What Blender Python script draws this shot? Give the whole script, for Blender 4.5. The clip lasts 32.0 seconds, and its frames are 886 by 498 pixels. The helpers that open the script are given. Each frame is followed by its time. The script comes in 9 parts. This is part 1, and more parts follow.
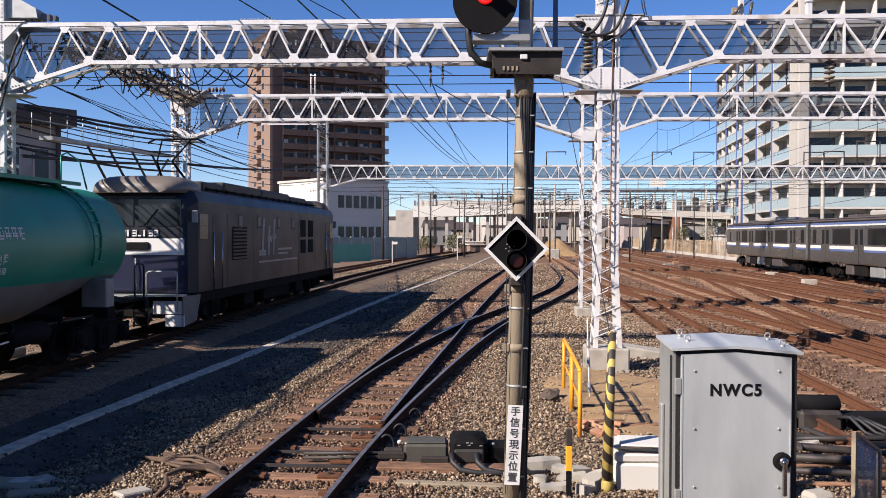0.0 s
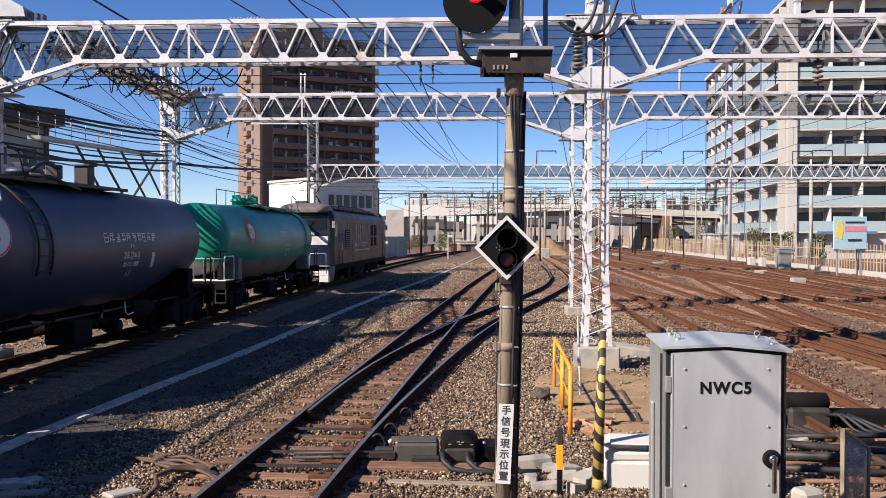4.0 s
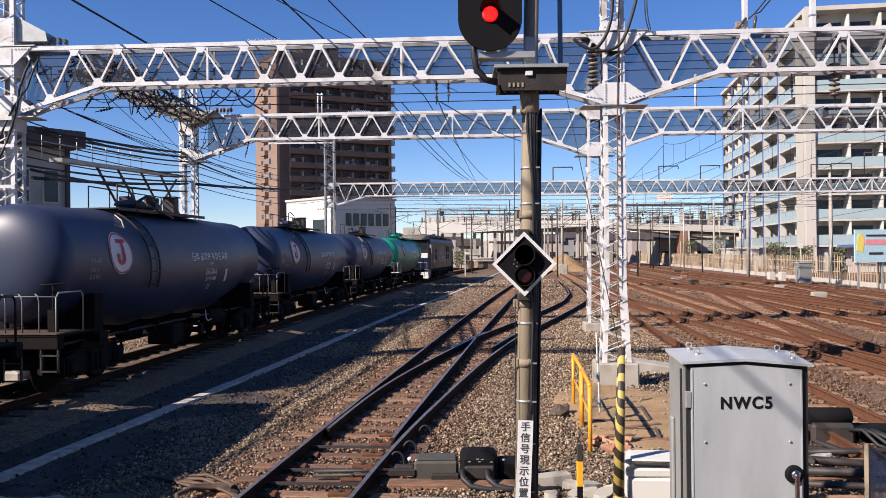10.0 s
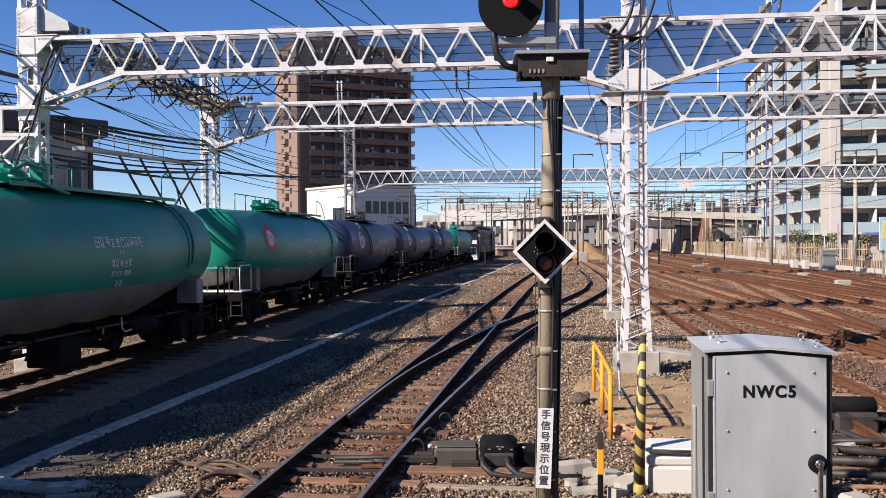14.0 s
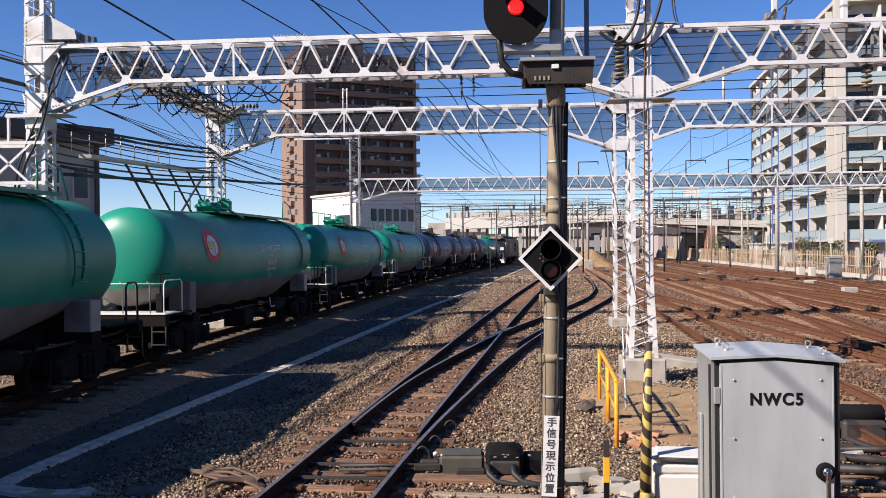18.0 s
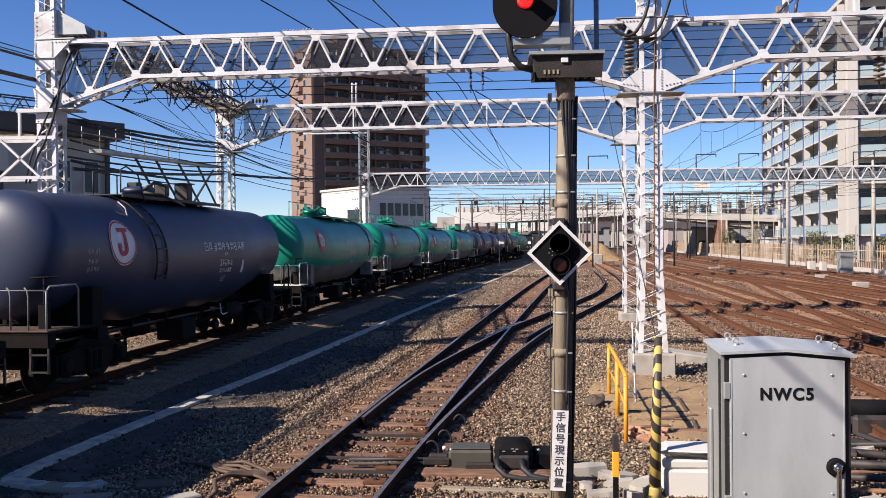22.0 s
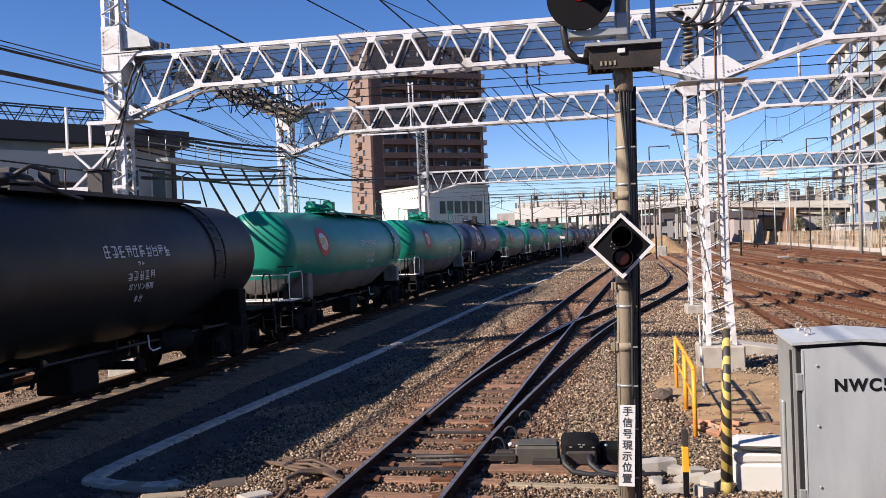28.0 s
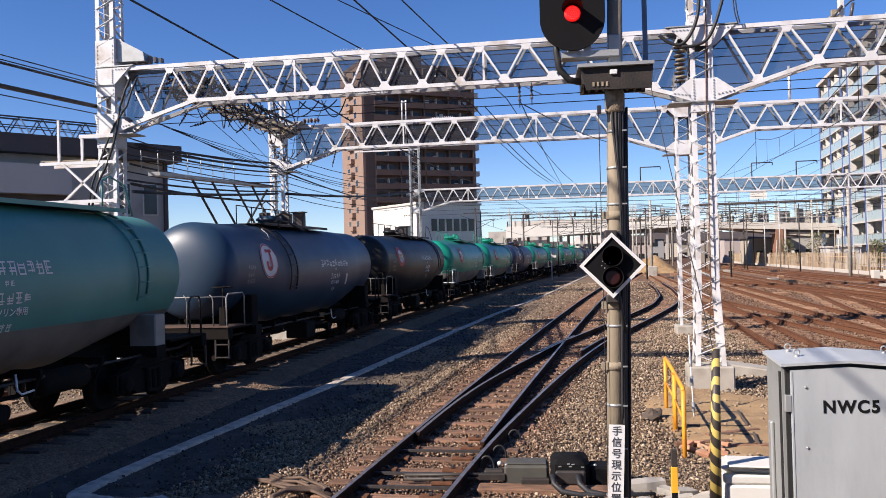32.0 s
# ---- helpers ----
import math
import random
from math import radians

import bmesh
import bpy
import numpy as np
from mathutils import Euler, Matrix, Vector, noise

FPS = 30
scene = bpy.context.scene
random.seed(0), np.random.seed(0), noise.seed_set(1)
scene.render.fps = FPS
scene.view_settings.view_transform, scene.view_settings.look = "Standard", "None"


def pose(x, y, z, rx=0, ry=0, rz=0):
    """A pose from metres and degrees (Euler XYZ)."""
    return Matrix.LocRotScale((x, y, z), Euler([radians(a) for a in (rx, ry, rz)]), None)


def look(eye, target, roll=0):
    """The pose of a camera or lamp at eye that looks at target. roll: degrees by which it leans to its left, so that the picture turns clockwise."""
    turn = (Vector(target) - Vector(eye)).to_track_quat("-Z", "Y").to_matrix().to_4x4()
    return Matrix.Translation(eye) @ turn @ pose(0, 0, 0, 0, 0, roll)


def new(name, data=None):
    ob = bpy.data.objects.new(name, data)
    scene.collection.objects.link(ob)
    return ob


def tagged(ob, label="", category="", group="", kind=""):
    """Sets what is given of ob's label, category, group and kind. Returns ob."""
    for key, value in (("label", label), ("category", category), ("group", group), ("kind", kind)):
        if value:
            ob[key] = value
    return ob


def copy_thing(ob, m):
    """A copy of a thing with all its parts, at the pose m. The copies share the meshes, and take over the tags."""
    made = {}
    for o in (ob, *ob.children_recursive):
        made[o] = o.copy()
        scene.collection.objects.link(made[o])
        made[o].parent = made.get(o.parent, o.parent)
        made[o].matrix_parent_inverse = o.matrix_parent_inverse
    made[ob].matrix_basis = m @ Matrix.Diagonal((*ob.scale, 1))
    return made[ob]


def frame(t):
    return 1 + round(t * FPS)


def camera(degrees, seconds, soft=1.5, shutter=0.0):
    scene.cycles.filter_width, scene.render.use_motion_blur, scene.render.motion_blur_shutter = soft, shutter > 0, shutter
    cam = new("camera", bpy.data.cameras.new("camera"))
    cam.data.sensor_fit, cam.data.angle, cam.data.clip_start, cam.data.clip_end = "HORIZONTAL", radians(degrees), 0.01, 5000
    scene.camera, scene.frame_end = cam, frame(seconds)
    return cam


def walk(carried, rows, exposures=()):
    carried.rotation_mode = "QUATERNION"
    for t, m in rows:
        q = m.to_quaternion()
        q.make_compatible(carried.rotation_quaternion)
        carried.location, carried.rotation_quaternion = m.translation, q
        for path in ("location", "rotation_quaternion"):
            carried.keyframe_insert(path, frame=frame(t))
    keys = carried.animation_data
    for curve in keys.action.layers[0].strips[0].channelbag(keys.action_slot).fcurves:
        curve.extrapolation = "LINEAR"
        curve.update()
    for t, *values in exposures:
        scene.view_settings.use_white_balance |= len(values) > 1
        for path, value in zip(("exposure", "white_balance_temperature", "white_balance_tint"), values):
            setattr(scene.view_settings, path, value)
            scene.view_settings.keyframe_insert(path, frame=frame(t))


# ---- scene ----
cam = camera(56.0, 32.0, soft=0.8)
PATH = [
    (0.0, pose(0.005, 0.011, 2.560, 89.038, -0.126, 0.240)),
    (0.5, pose(0.002, 0.020, 2.558, 89.177, -0.153, 0.150)),
    (1.0, pose(0.004, 0.021, 2.558, 89.274, -0.135, -0.033)),
    (1.5, pose(0.005, 0.011, 2.559, 89.363, 0.025, -0.049)),
    (2.0, pose(0.004, 0.015, 2.556, 89.344, 0.054, 0.108)),
    (2.5, pose(0.005, 0.015, 2.556, 89.285, 0.108, 0.099)),
    (3.0, pose(0.004, 0.017, 2.556, 89.048, 0.087, -0.085)),
    (3.5, pose(0.006, 0.017, 2.558, 88.956, -0.013, -0.425)),
    (5.5, pose(0.003, 0.014, 2.554, 89.169, 0.078, -0.099)),
    (6.0, pose(0.005, 0.014, 2.553, 89.045, 0.256, 0.149)),
    (6.5, pose(0.006, 0.005, 2.553, 89.392, 0.448, 0.193)),
    (7.0, pose(0.002, -0.008, 2.554, 89.594, 0.515, 0.101)),
    (7.5, pose(0.004, -0.004, 2.555, 89.583, 0.452, 0.137)),
    (8.0, pose(0.003, -0.005, 2.552, 89.712, 0.458, 0.332)),
    (8.5, pose(0.002, -0.010, 2.557, 89.903, 0.550, 0.464)),
    (9.0, pose(0.003, -0.008, 2.556, 90.043, 0.555, 0.465)),
    (9.5, pose(0.004, -0.013, 2.556, 90.041, 0.582, 0.487)),
    (10.0, pose(0.000, -0.019, 2.555, 90.188, 0.542, 0.753)),
    (10.5, pose(0.004, -0.022, 2.556, 90.493, 0.474, 0.975)),
    (11.0, pose(0.002, -0.023, 2.555, 90.646, 0.430, 0.938)),
    (11.5, pose(0.000, -0.028, 2.555, 90.574, 0.373, 1.042)),
    (12.0, pose(0.002, -0.017, 2.553, 90.151, 0.488, 1.633)),
    (12.5, pose(-0.001, -0.014, 2.552, 89.747, 0.595, 2.205)),
    (13.0, pose(-0.002, -0.010, 2.553, 89.611, 0.634, 2.260)),
    (13.5, pose(0.001, -0.004, 2.553, 89.574, 0.607, 2.121)),
    (14.0, pose(-0.003, -0.004, 2.552, 89.366, 0.563, 2.115)),
    (14.5, pose(-0.002, 0.014, 2.551, 88.916, 0.609, 2.455)),
    (16.5, pose(-0.008, 0.007, 2.550, 89.115, 0.549, 2.643)),
    (17.0, pose(-0.003, 0.019, 2.548, 89.114, 0.480, 2.810)),
    (17.5, pose(-0.004, 0.005, 2.551, 89.463, 0.523, 2.747)),
    (18.0, pose(-0.005, 0.002, 2.549, 89.882, 0.592, 2.470)),
    (18.5, pose(-0.006, 0.004, 2.552, 89.894, 0.503, 2.310)),
    (19.0, pose(-0.006, 0.012, 2.546, 89.604, 0.392, 2.574)),
    (19.5, pose(-0.006, 0.007, 2.549, 89.375, 0.436, 2.744)),
    (20.0, pose(-0.006, 0.023, 2.546, 89.377, 0.527, 2.842)),
    (20.5, pose(-0.003, 0.012, 2.551, 89.549, 0.693, 2.936)),
    (21.0, pose(-0.003, 0.015, 2.547, 89.385, 0.631, 2.998)),
    (21.5, pose(0.000, 0.015, 2.549, 89.363, 0.607, 3.032)),
    (22.0, pose(-0.003, 0.007, 2.549, 89.504, 0.591, 3.105)),
    (22.5, pose(-0.005, 0.016, 2.550, 89.403, 0.600, 3.272)),
    (23.0, pose(-0.001, 0.014, 2.548, 89.393, 0.690, 3.562)),
    (23.5, pose(-0.001, -0.000, 2.550, 89.589, 0.785, 3.943)),
    (24.0, pose(-0.005, 0.002, 2.547, 89.627, 0.867, 4.868)),
    (24.5, pose(-0.008, 0.005, 2.548, 89.451, 0.910, 5.492)),
    (26.5, pose(-0.003, 0.004, 2.545, 89.259, 1.456, 5.974)),
    (27.0, pose(-0.002, 0.000, 2.546, 89.397, 1.566, 6.201)),
    (27.5, pose(0.004, 0.002, 2.548, 89.337, 2.018, 6.928)),
    (28.0, pose(0.001, -0.003, 2.548, 89.420, 2.254, 7.264)),
    (28.5, pose(0.006, -0.004, 2.547, 89.786, 2.118, 7.069)),
    (29.0, pose(0.004, -0.014, 2.549, 90.177, 1.811, 6.718)),
    (29.5, pose(0.006, -0.009, 2.546, 90.457, 1.630, 6.529)),
    (30.0, pose(0.008, -0.009, 2.545, 90.585, 1.605, 6.617)),
    (30.5, pose(0.004, -0.014, 2.549, 90.453, 1.659, 6.733)),
    (31.0, pose(0.003, -0.011, 2.548, 90.377, 1.551, 6.655)),
    (31.5, pose(0.003, -0.004, 2.546, 90.420, 1.480, 6.565)),
    (32.0, pose(0.001, -0.013, 2.547, 90.610, 1.576, 6.664)),
]
walk(cam, PATH, ((0, 1.03), (19, 1.03), (24, 1.05), (29, 1.11), (32, 1.11)))

# ---- light ----
SUN_EL, SUN_TURN = 35.0, 33.0
world = bpy.data.worlds.new("sky")
scene.world = world
world.use_nodes = True
wn = world.node_tree.nodes
sky = wn.new("ShaderNodeTexSky")
sky.sky_type, sky.sun_disc = "NISHITA", False
sky.sun_elevation, sky.sun_rotation = radians(SUN_EL), radians(270 - SUN_TURN)
sky.altitude, sky.air_density, sky.dust_density, sky.ozone_density = 1800.0, 1.0, 0.0, 2.4
wn["Background"].inputs[1].default_value = 0.061
clear = wn.new("ShaderNodeHueSaturation")
clear.inputs["Saturation"].default_value, clear.inputs["Hue"].default_value = 1.24, 0.506
air = wn.new("ShaderNodeMix")
air.data_type, air.blend_type = "RGBA", "MULTIPLY"
air.inputs[0].default_value, air.inputs[7].default_value = 1.0, (0.93, 0.97, 1.10, 1)
world.node_tree.links.new(sky.outputs[0], clear.inputs["Color"])
world.node_tree.links.new(clear.outputs[0], air.inputs[6])
world.node_tree.links.new(air.outputs[2], wn["Background"].inputs[0])
sun_data = bpy.data.lights.new("sun", "SUN")
sun_data.energy, sun_data.angle, sun_data.color = 4.0, radians(0.5), (1.0, 0.912, 0.80)
sun = new("sun", sun_data)
sun.matrix_world = look((-60, -22, 52), (-60 + math.cos(radians(SUN_TURN)), -22 + math.sin(radians(SUN_TURN)), 52 - math.tan(radians(SUN_EL))))
scene.view_settings.use_white_balance = True
scene.view_settings.white_balance_temperature, scene.view_settings.white_balance_tint = 6560, 15

# ---- materials ----
def material(name, base, rough=0.6, metal=0.0, second=None, scale=6.0, amount=0.5, bump=0.0, bump_scale=60.0, per_object=0.0, spec=0.5, coat=0.0, stains=None, stain_scale=1.2, stretch=(1, 1, 1)):
    """A surface with a base colour, broad and fine variation, stains and relief."""
    m = bpy.data.materials.new(name)
    m.use_nodes = True
    nt = m.node_tree
    n, l = nt.nodes, nt.links
    b = n["Principled BSDF"]
    tc = n.new("ShaderNodeTexCoord")
    mp = n.new("ShaderNodeMapping")
    mp.inputs["Scale"].default_value = stretch
    l.new(tc.outputs["Object"], mp.inputs[0])
    second = second or tuple(c * 0.7 for c in base)
    big = n.new("ShaderNodeTexNoise")
    big.inputs["Scale"].default_value, big.inputs["Detail"].default_value = scale, 6
    l.new(mp.outputs[0], big.inputs["Vector"])
    ramp = n.new("ShaderNodeMapRange")
    ramp.inputs[1].default_value, ramp.inputs[2].default_value = 0.35, 0.7
    ramp.inputs[4].default_value = amount
    l.new(big.outputs[0], ramp.inputs[0])
    mix = n.new("ShaderNodeMix")
    mix.data_type = "RGBA"
    mix.inputs[6].default_value, mix.inputs[7].default_value = (*base, 1), (*second, 1)
    l.new(ramp.outputs[0], mix.inputs[0])
    col = mix.outputs[2]
    if stains:
        st = n.new("ShaderNodeTexNoise")
        st.inputs["Scale"].default_value, st.inputs["Detail"].default_value = stain_scale, 8
        l.new(mp.outputs[0], st.inputs["Vector"])
        sr = n.new("ShaderNodeMapRange")
        sr.inputs[1].default_value, sr.inputs[2].default_value = 0.55, 0.72
        sr.inputs[4].default_value = 0.75
        l.new(st.outputs[0], sr.inputs[0])
        sm = n.new("ShaderNodeMix")
        sm.data_type = "RGBA"
        sm.inputs[7].default_value = (*stains, 1)
        l.new(sr.outputs[0], sm.inputs[0])
        l.new(col, sm.inputs[6])
        col = sm.outputs[2]
    if per_object:
        oi = n.new("ShaderNodeObjectInfo")
        hs = n.new("ShaderNodeHueSaturation")
        mr = n.new("ShaderNodeMapRange")
        mr.inputs[3].default_value, mr.inputs[4].default_value = 1 - per_object, 1 + per_object
        l.new(oi.outputs["Random"], mr.inputs[0])
        l.new(mr.outputs[0], hs.inputs["Value"])
        l.new(col, hs.inputs["Color"])
        col = hs.outputs[0]
    l.new(col, b.inputs["Base Color"])
    rr = n.new("ShaderNodeMapRange")
    rr.inputs[3].default_value, rr.inputs[4].default_value = max(rough - 0.12, 0.03), min(rough + 0.12, 1)
    l.new(big.outputs[0], rr.inputs[0])
    l.new(rr.outputs[0], b.inputs["Roughness"])
    b.inputs["Metallic"].default_value = metal
    b.inputs["Specular IOR Level"].default_value = spec
    b.inputs["Coat Weight"].default_value = coat
    b.inputs["Coat Roughness"].default_value = 0.15
    if bump:
        fine = n.new("ShaderNodeTexNoise")
        fine.inputs["Scale"].default_value, fine.inputs["Detail"].default_value = bump_scale, 5
        l.new(mp.outputs[0], fine.inputs["Vector"])
        bp = n.new("ShaderNodeBump")
        bp.inputs["Strength"].default_value, bp.inputs["Distance"].default_value = bump, 0.02
        l.new(fine.outputs[0], bp.inputs["Height"])
        l.new(bp.outputs[0], b.inputs["Normal"])
    return m


def glass_material(name, tint=(0.02, 0.025, 0.03), rough=0.15):
    m = material(name, tint, rough, 0.0, scale=2.0, amount=0.3, spec=0.4)
    return m


def glow_material(name, colour, strength):
    m = bpy.data.materials.new(name)
    m.use_nodes = True
    b = m.node_tree.nodes["Principled BSDF"]
    b.inputs["Base Color"].default_value = (*colour, 1)
    b.inputs["Emission Color"].default_value = (*colour, 1)
    b.inputs["Emission Strength"].default_value = strength
    return m


def net_material(name, colour, cover):
    """Fine netting: part of the light passes."""
    m = bpy.data.materials.new(name)
    m.use_nodes = True
    n, l = m.node_tree.nodes, m.node_tree.links
    b = n["Principled BSDF"]
    b.inputs["Base Color"].default_value = (*colour, 1)
    b.inputs["Roughness"].default_value = 0.9
    tr = n.new("ShaderNodeBsdfTransparent")
    mx = n.new("ShaderNodeMixShader")
    mx.inputs[0].default_value = cover
    l.new(tr.outputs[0], mx.inputs[1])
    l.new(b.outputs[0], mx.inputs[2])
    l.new(mx.outputs[0], n["Material Output"].inputs[0])
    return m


M_WHITE = material("white_steel_paint", (0.66, 0.66, 0.665), 0.5, 0.0, (0.54, 0.53, 0.515), 3, 0.7, stains=(0.36, 0.29, 0.225), stain_scale=2.2)
M_GREYSTEEL = material("galvanised_steel", (0.42, 0.43, 0.42), 0.5, 0.5, (0.28, 0.28, 0.27), 5, 0.6)
M_DARKSTEEL = material("dark_steel", (0.035, 0.033, 0.032), 0.6, 0.2, (0.07, 0.05, 0.04), 7, 0.6)
M_BOGIE = material("bogie_steel", (0.010, 0.009, 0.0085), 0.9, 0.0, (0.018, 0.014, 0.012), 5, 0.7, 0.2, 40, spec=0.12)
M_RUST = material("rusty_rail", (0.15, 0.066, 0.036), 0.9, 0.0, (0.085, 0.042, 0.025), 14, 0.8, 0.25, 90, spec=0.15)
# Darker copy of rusty_rail: shade on the rail sides put into the colour.
M_RUST_D = material("rusty_rail_shade", (0.042, 0.020, 0.013), 0.9, 0.0, (0.024, 0.014, 0.010), 14, 0.8, 0.25, 90, spec=0.08)
M_RAILTOP = material("worn_rail_top", (0.42, 0.38, 0.36), 0.38, 0.8, (0.20, 0.15, 0.125), 9, 0.8)
M_SLEEPER = material("old_timber_sleeper", (0.245, 0.128, 0.074), 0.85, 0.0, (0.09, 0.054, 0.037), 4, 0.9, 0.5, 45, per_object=0.4, stretch=(1, 5, 3))
M_SLEEPER_C = material("rusty_sleeper", (0.30, 0.185, 0.11), 0.9, 0.0, (0.19, 0.10, 0.06), 4, 0.9, 0.3, 60, per_object=0.25)
M_CONC = material("concrete", (0.40, 0.37, 0.32), 0.9, 0.0, (0.30, 0.275, 0.23), 2.5, 0.7, 0.25, 50, stains=(0.25, 0.22, 0.18))
M_POLE = material("pole_concrete", (0.30, 0.245, 0.17), 0.85, 0.0, (0.22, 0.18, 0.127), 3, 0.8, 0.2, 60, stains=(0.18, 0.15, 0.11), stretch=(1, 1, 0.3))
M_BLACK = material("black_paint", (0.007, 0.007, 0.008), 0.85, 0.0, (0.012, 0.012, 0.012), 5, 0.5, spec=0.12)
M_CABLE = material("cable_rubber", (0.015, 0.015, 0.017), 0.6, 0.0, (0.03, 0.03, 0.03), 9, 0.5)
M_WIRE = material("weathered_wire", (0.03, 0.03, 0.035), 0.6, 0.3)
M_SIGNWHITE = material("sign_white", (0.68, 0.68, 0.66), 0.5, 0.0, (0.57, 0.56, 0.53), 4, 0.4)
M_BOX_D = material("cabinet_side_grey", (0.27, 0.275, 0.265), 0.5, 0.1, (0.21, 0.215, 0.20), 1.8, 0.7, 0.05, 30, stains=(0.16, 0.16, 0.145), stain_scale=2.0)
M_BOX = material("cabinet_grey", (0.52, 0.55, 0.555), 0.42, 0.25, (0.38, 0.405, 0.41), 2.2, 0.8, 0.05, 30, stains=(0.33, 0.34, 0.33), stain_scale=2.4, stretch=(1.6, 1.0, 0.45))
M_GASKET = material("black_rubber_gasket", (0.012, 0.012, 0.012), 0.7)
M_CHROME = material("chromed_metal", (0.6, 0.6, 0.6), 0.22, 1.0)
M_YELLOW = material("yellow_paint", (0.85, 0.42, 0.03), 0.5, 0.0, (0.70, 0.33, 0.03), 6, 0.5)
M_ORANGE = material("guard_orange", (0.84, 0.35, 0.022), 0.5, 0.0, (0.72, 0.28, 0.02), 6, 0.6, stains=(0.5, 0.2, 0.05), stain_scale=9)
M_PEBBLE = material("pale_pebble", (0.34, 0.26, 0.17), 0.9, 0.0, (0.2, 0.14, 0.09), 9, 0.9)
M_YELLOW2 = material("guard_yellow", (0.46, 0.35, 0.09), 0.7, 0.0, (0.2, 0.15, 0.06), 9, 0.8)
M_RED = glow_material("red_lamp", (0.55, 0.006, 0.006), 0.55)
M_LED = glow_material("red_led", (1.0, 0.015, 0.012), 2.8)
M_PORC_D = material("dark_porcelain", (0.085, 0.065, 0.055), 0.4, 0, (0.05, 0.04, 0.035), 9, 0.6)
M_NET = net_material("dark_netting", (0.014, 0.018, 0.03), 0.62)
M_LINE = material("worn_white_line", (0.57, 0.50, 0.42), 0.9, 0.0, (0.30, 0.26, 0.215), 6, 0.9, 0.3, 80, stains=(0.20, 0.185, 0.165), stain_scale=4)
M_GREEN = material("tank_green", (0.005, 0.245, 0.160), 0.38, 0.0, (0.008, 0.205, 0.137), 0.8, 0.7, stains=(0.03, 0.17, 0.12), stain_scale=0.9, spec=0.38)
M_TEAL = material("tank_faded_teal", (0.075, 0.27, 0.235), 0.45, 0.0, (0.06, 0.225, 0.20), 0.8, 0.7, stains=(0.09, 0.24, 0.21), stain_scale=0.9)
M_NAVY = material("tank_navy", (0.022, 0.034, 0.078), 0.46, 0.0, (0.020, 0.028, 0.056), 0.8, 0.7, stains=(0.042, 0.046, 0.058), stain_scale=0.9, spec=0.6)
M_TBLACK = material("tank_black", (0.013, 0.0125, 0.012), 0.46, 0.0, (0.019, 0.018, 0.016), 0.8, 0.7, stains=(0.045, 0.041, 0.034), stain_scale=0.9, spec=0.36)
M_TGREY = material("tank_grey", (0.19, 0.175, 0.16), 0.6, 0.0, (0.115, 0.10, 0.088), 1.2, 0.8, stains=(0.085, 0.07, 0.06), stain_scale=1.1)
M_DECK = material("rusty_deck_steel", (0.085, 0.045, 0.032), 0.85, 0.0, (0.05, 0.035, 0.03), 4, 0.8, 0.2, 50)
M_TRIM = material("worn_pale_paint", (0.36, 0.35, 0.33), 0.6, 0.0, (0.22, 0.20, 0.18), 8, 0.7)
M_STEELBLUE = material("tank_faded_steel_blue", (0.015, 0.042, 0.080), 0.46, 0.0, (0.012, 0.031, 0.060), 0.8, 0.7, stains=(0.026, 0.050, 0.078), stain_scale=0.9, spec=0.6)
M_LOGO_RED = material("badge_red", (0.55, 0.03, 0.035), 0.5)
M_LOGO_GOLD = material("badge_gold", (0.62, 0.42, 0.08), 0.5)
M_GLASS = glass_material("dark_glass")
M_SAND = material("sandy_soil", (0.36, 0.238, 0.118), 0.95, 0.0, (0.24, 0.152, 0.08), 2.5, 0.9, 0.6, 40, stains=(0.17, 0.12, 0.075), stain_scale=3.0)
M_DARKRUST = material("dark_rusty_plate", (0.018, 0.015, 0.013), 0.75, 0.1, (0.04, 0.03, 0.025), 8, 0.8, 0.2, 60)
M_OLIVE = material("olive_grey_paint", (0.075, 0.072, 0.058), 0.6, 0.0, (0.05, 0.047, 0.04), 6, 0.7, 0.1, 60)
M_INK = material("faded_ink", (0.035, 0.035, 0.04), 0.8, 0.0, (0.09, 0.09, 0.10), 12, 0.7)
M_BOARD = material("white_enamel_board", (0.72, 0.72, 0.71), 0.45, 0.0, (0.60, 0.60, 0.58), 4, 0.5, stains=(0.55, 0.52, 0.47), stain_scale=6)


# ---- shape helpers ----
def mesh_from(name, verts, faces, mats, smooth=False, idx=None):
    me = bpy.data.meshes.new(name)
    me.from_pydata([tuple(v) for v in verts], [], [tuple(f) for f in faces])
    for m in mats if isinstance(mats, (list, tuple)) else [mats]:
        me.materials.append(m)
    if idx is not None:
        me.polygons.foreach_set("material_index", idx)
    if smooth:
        me.polygons.foreach_set("use_smooth", [True] * len(me.polygons))
    me.update()
    return me


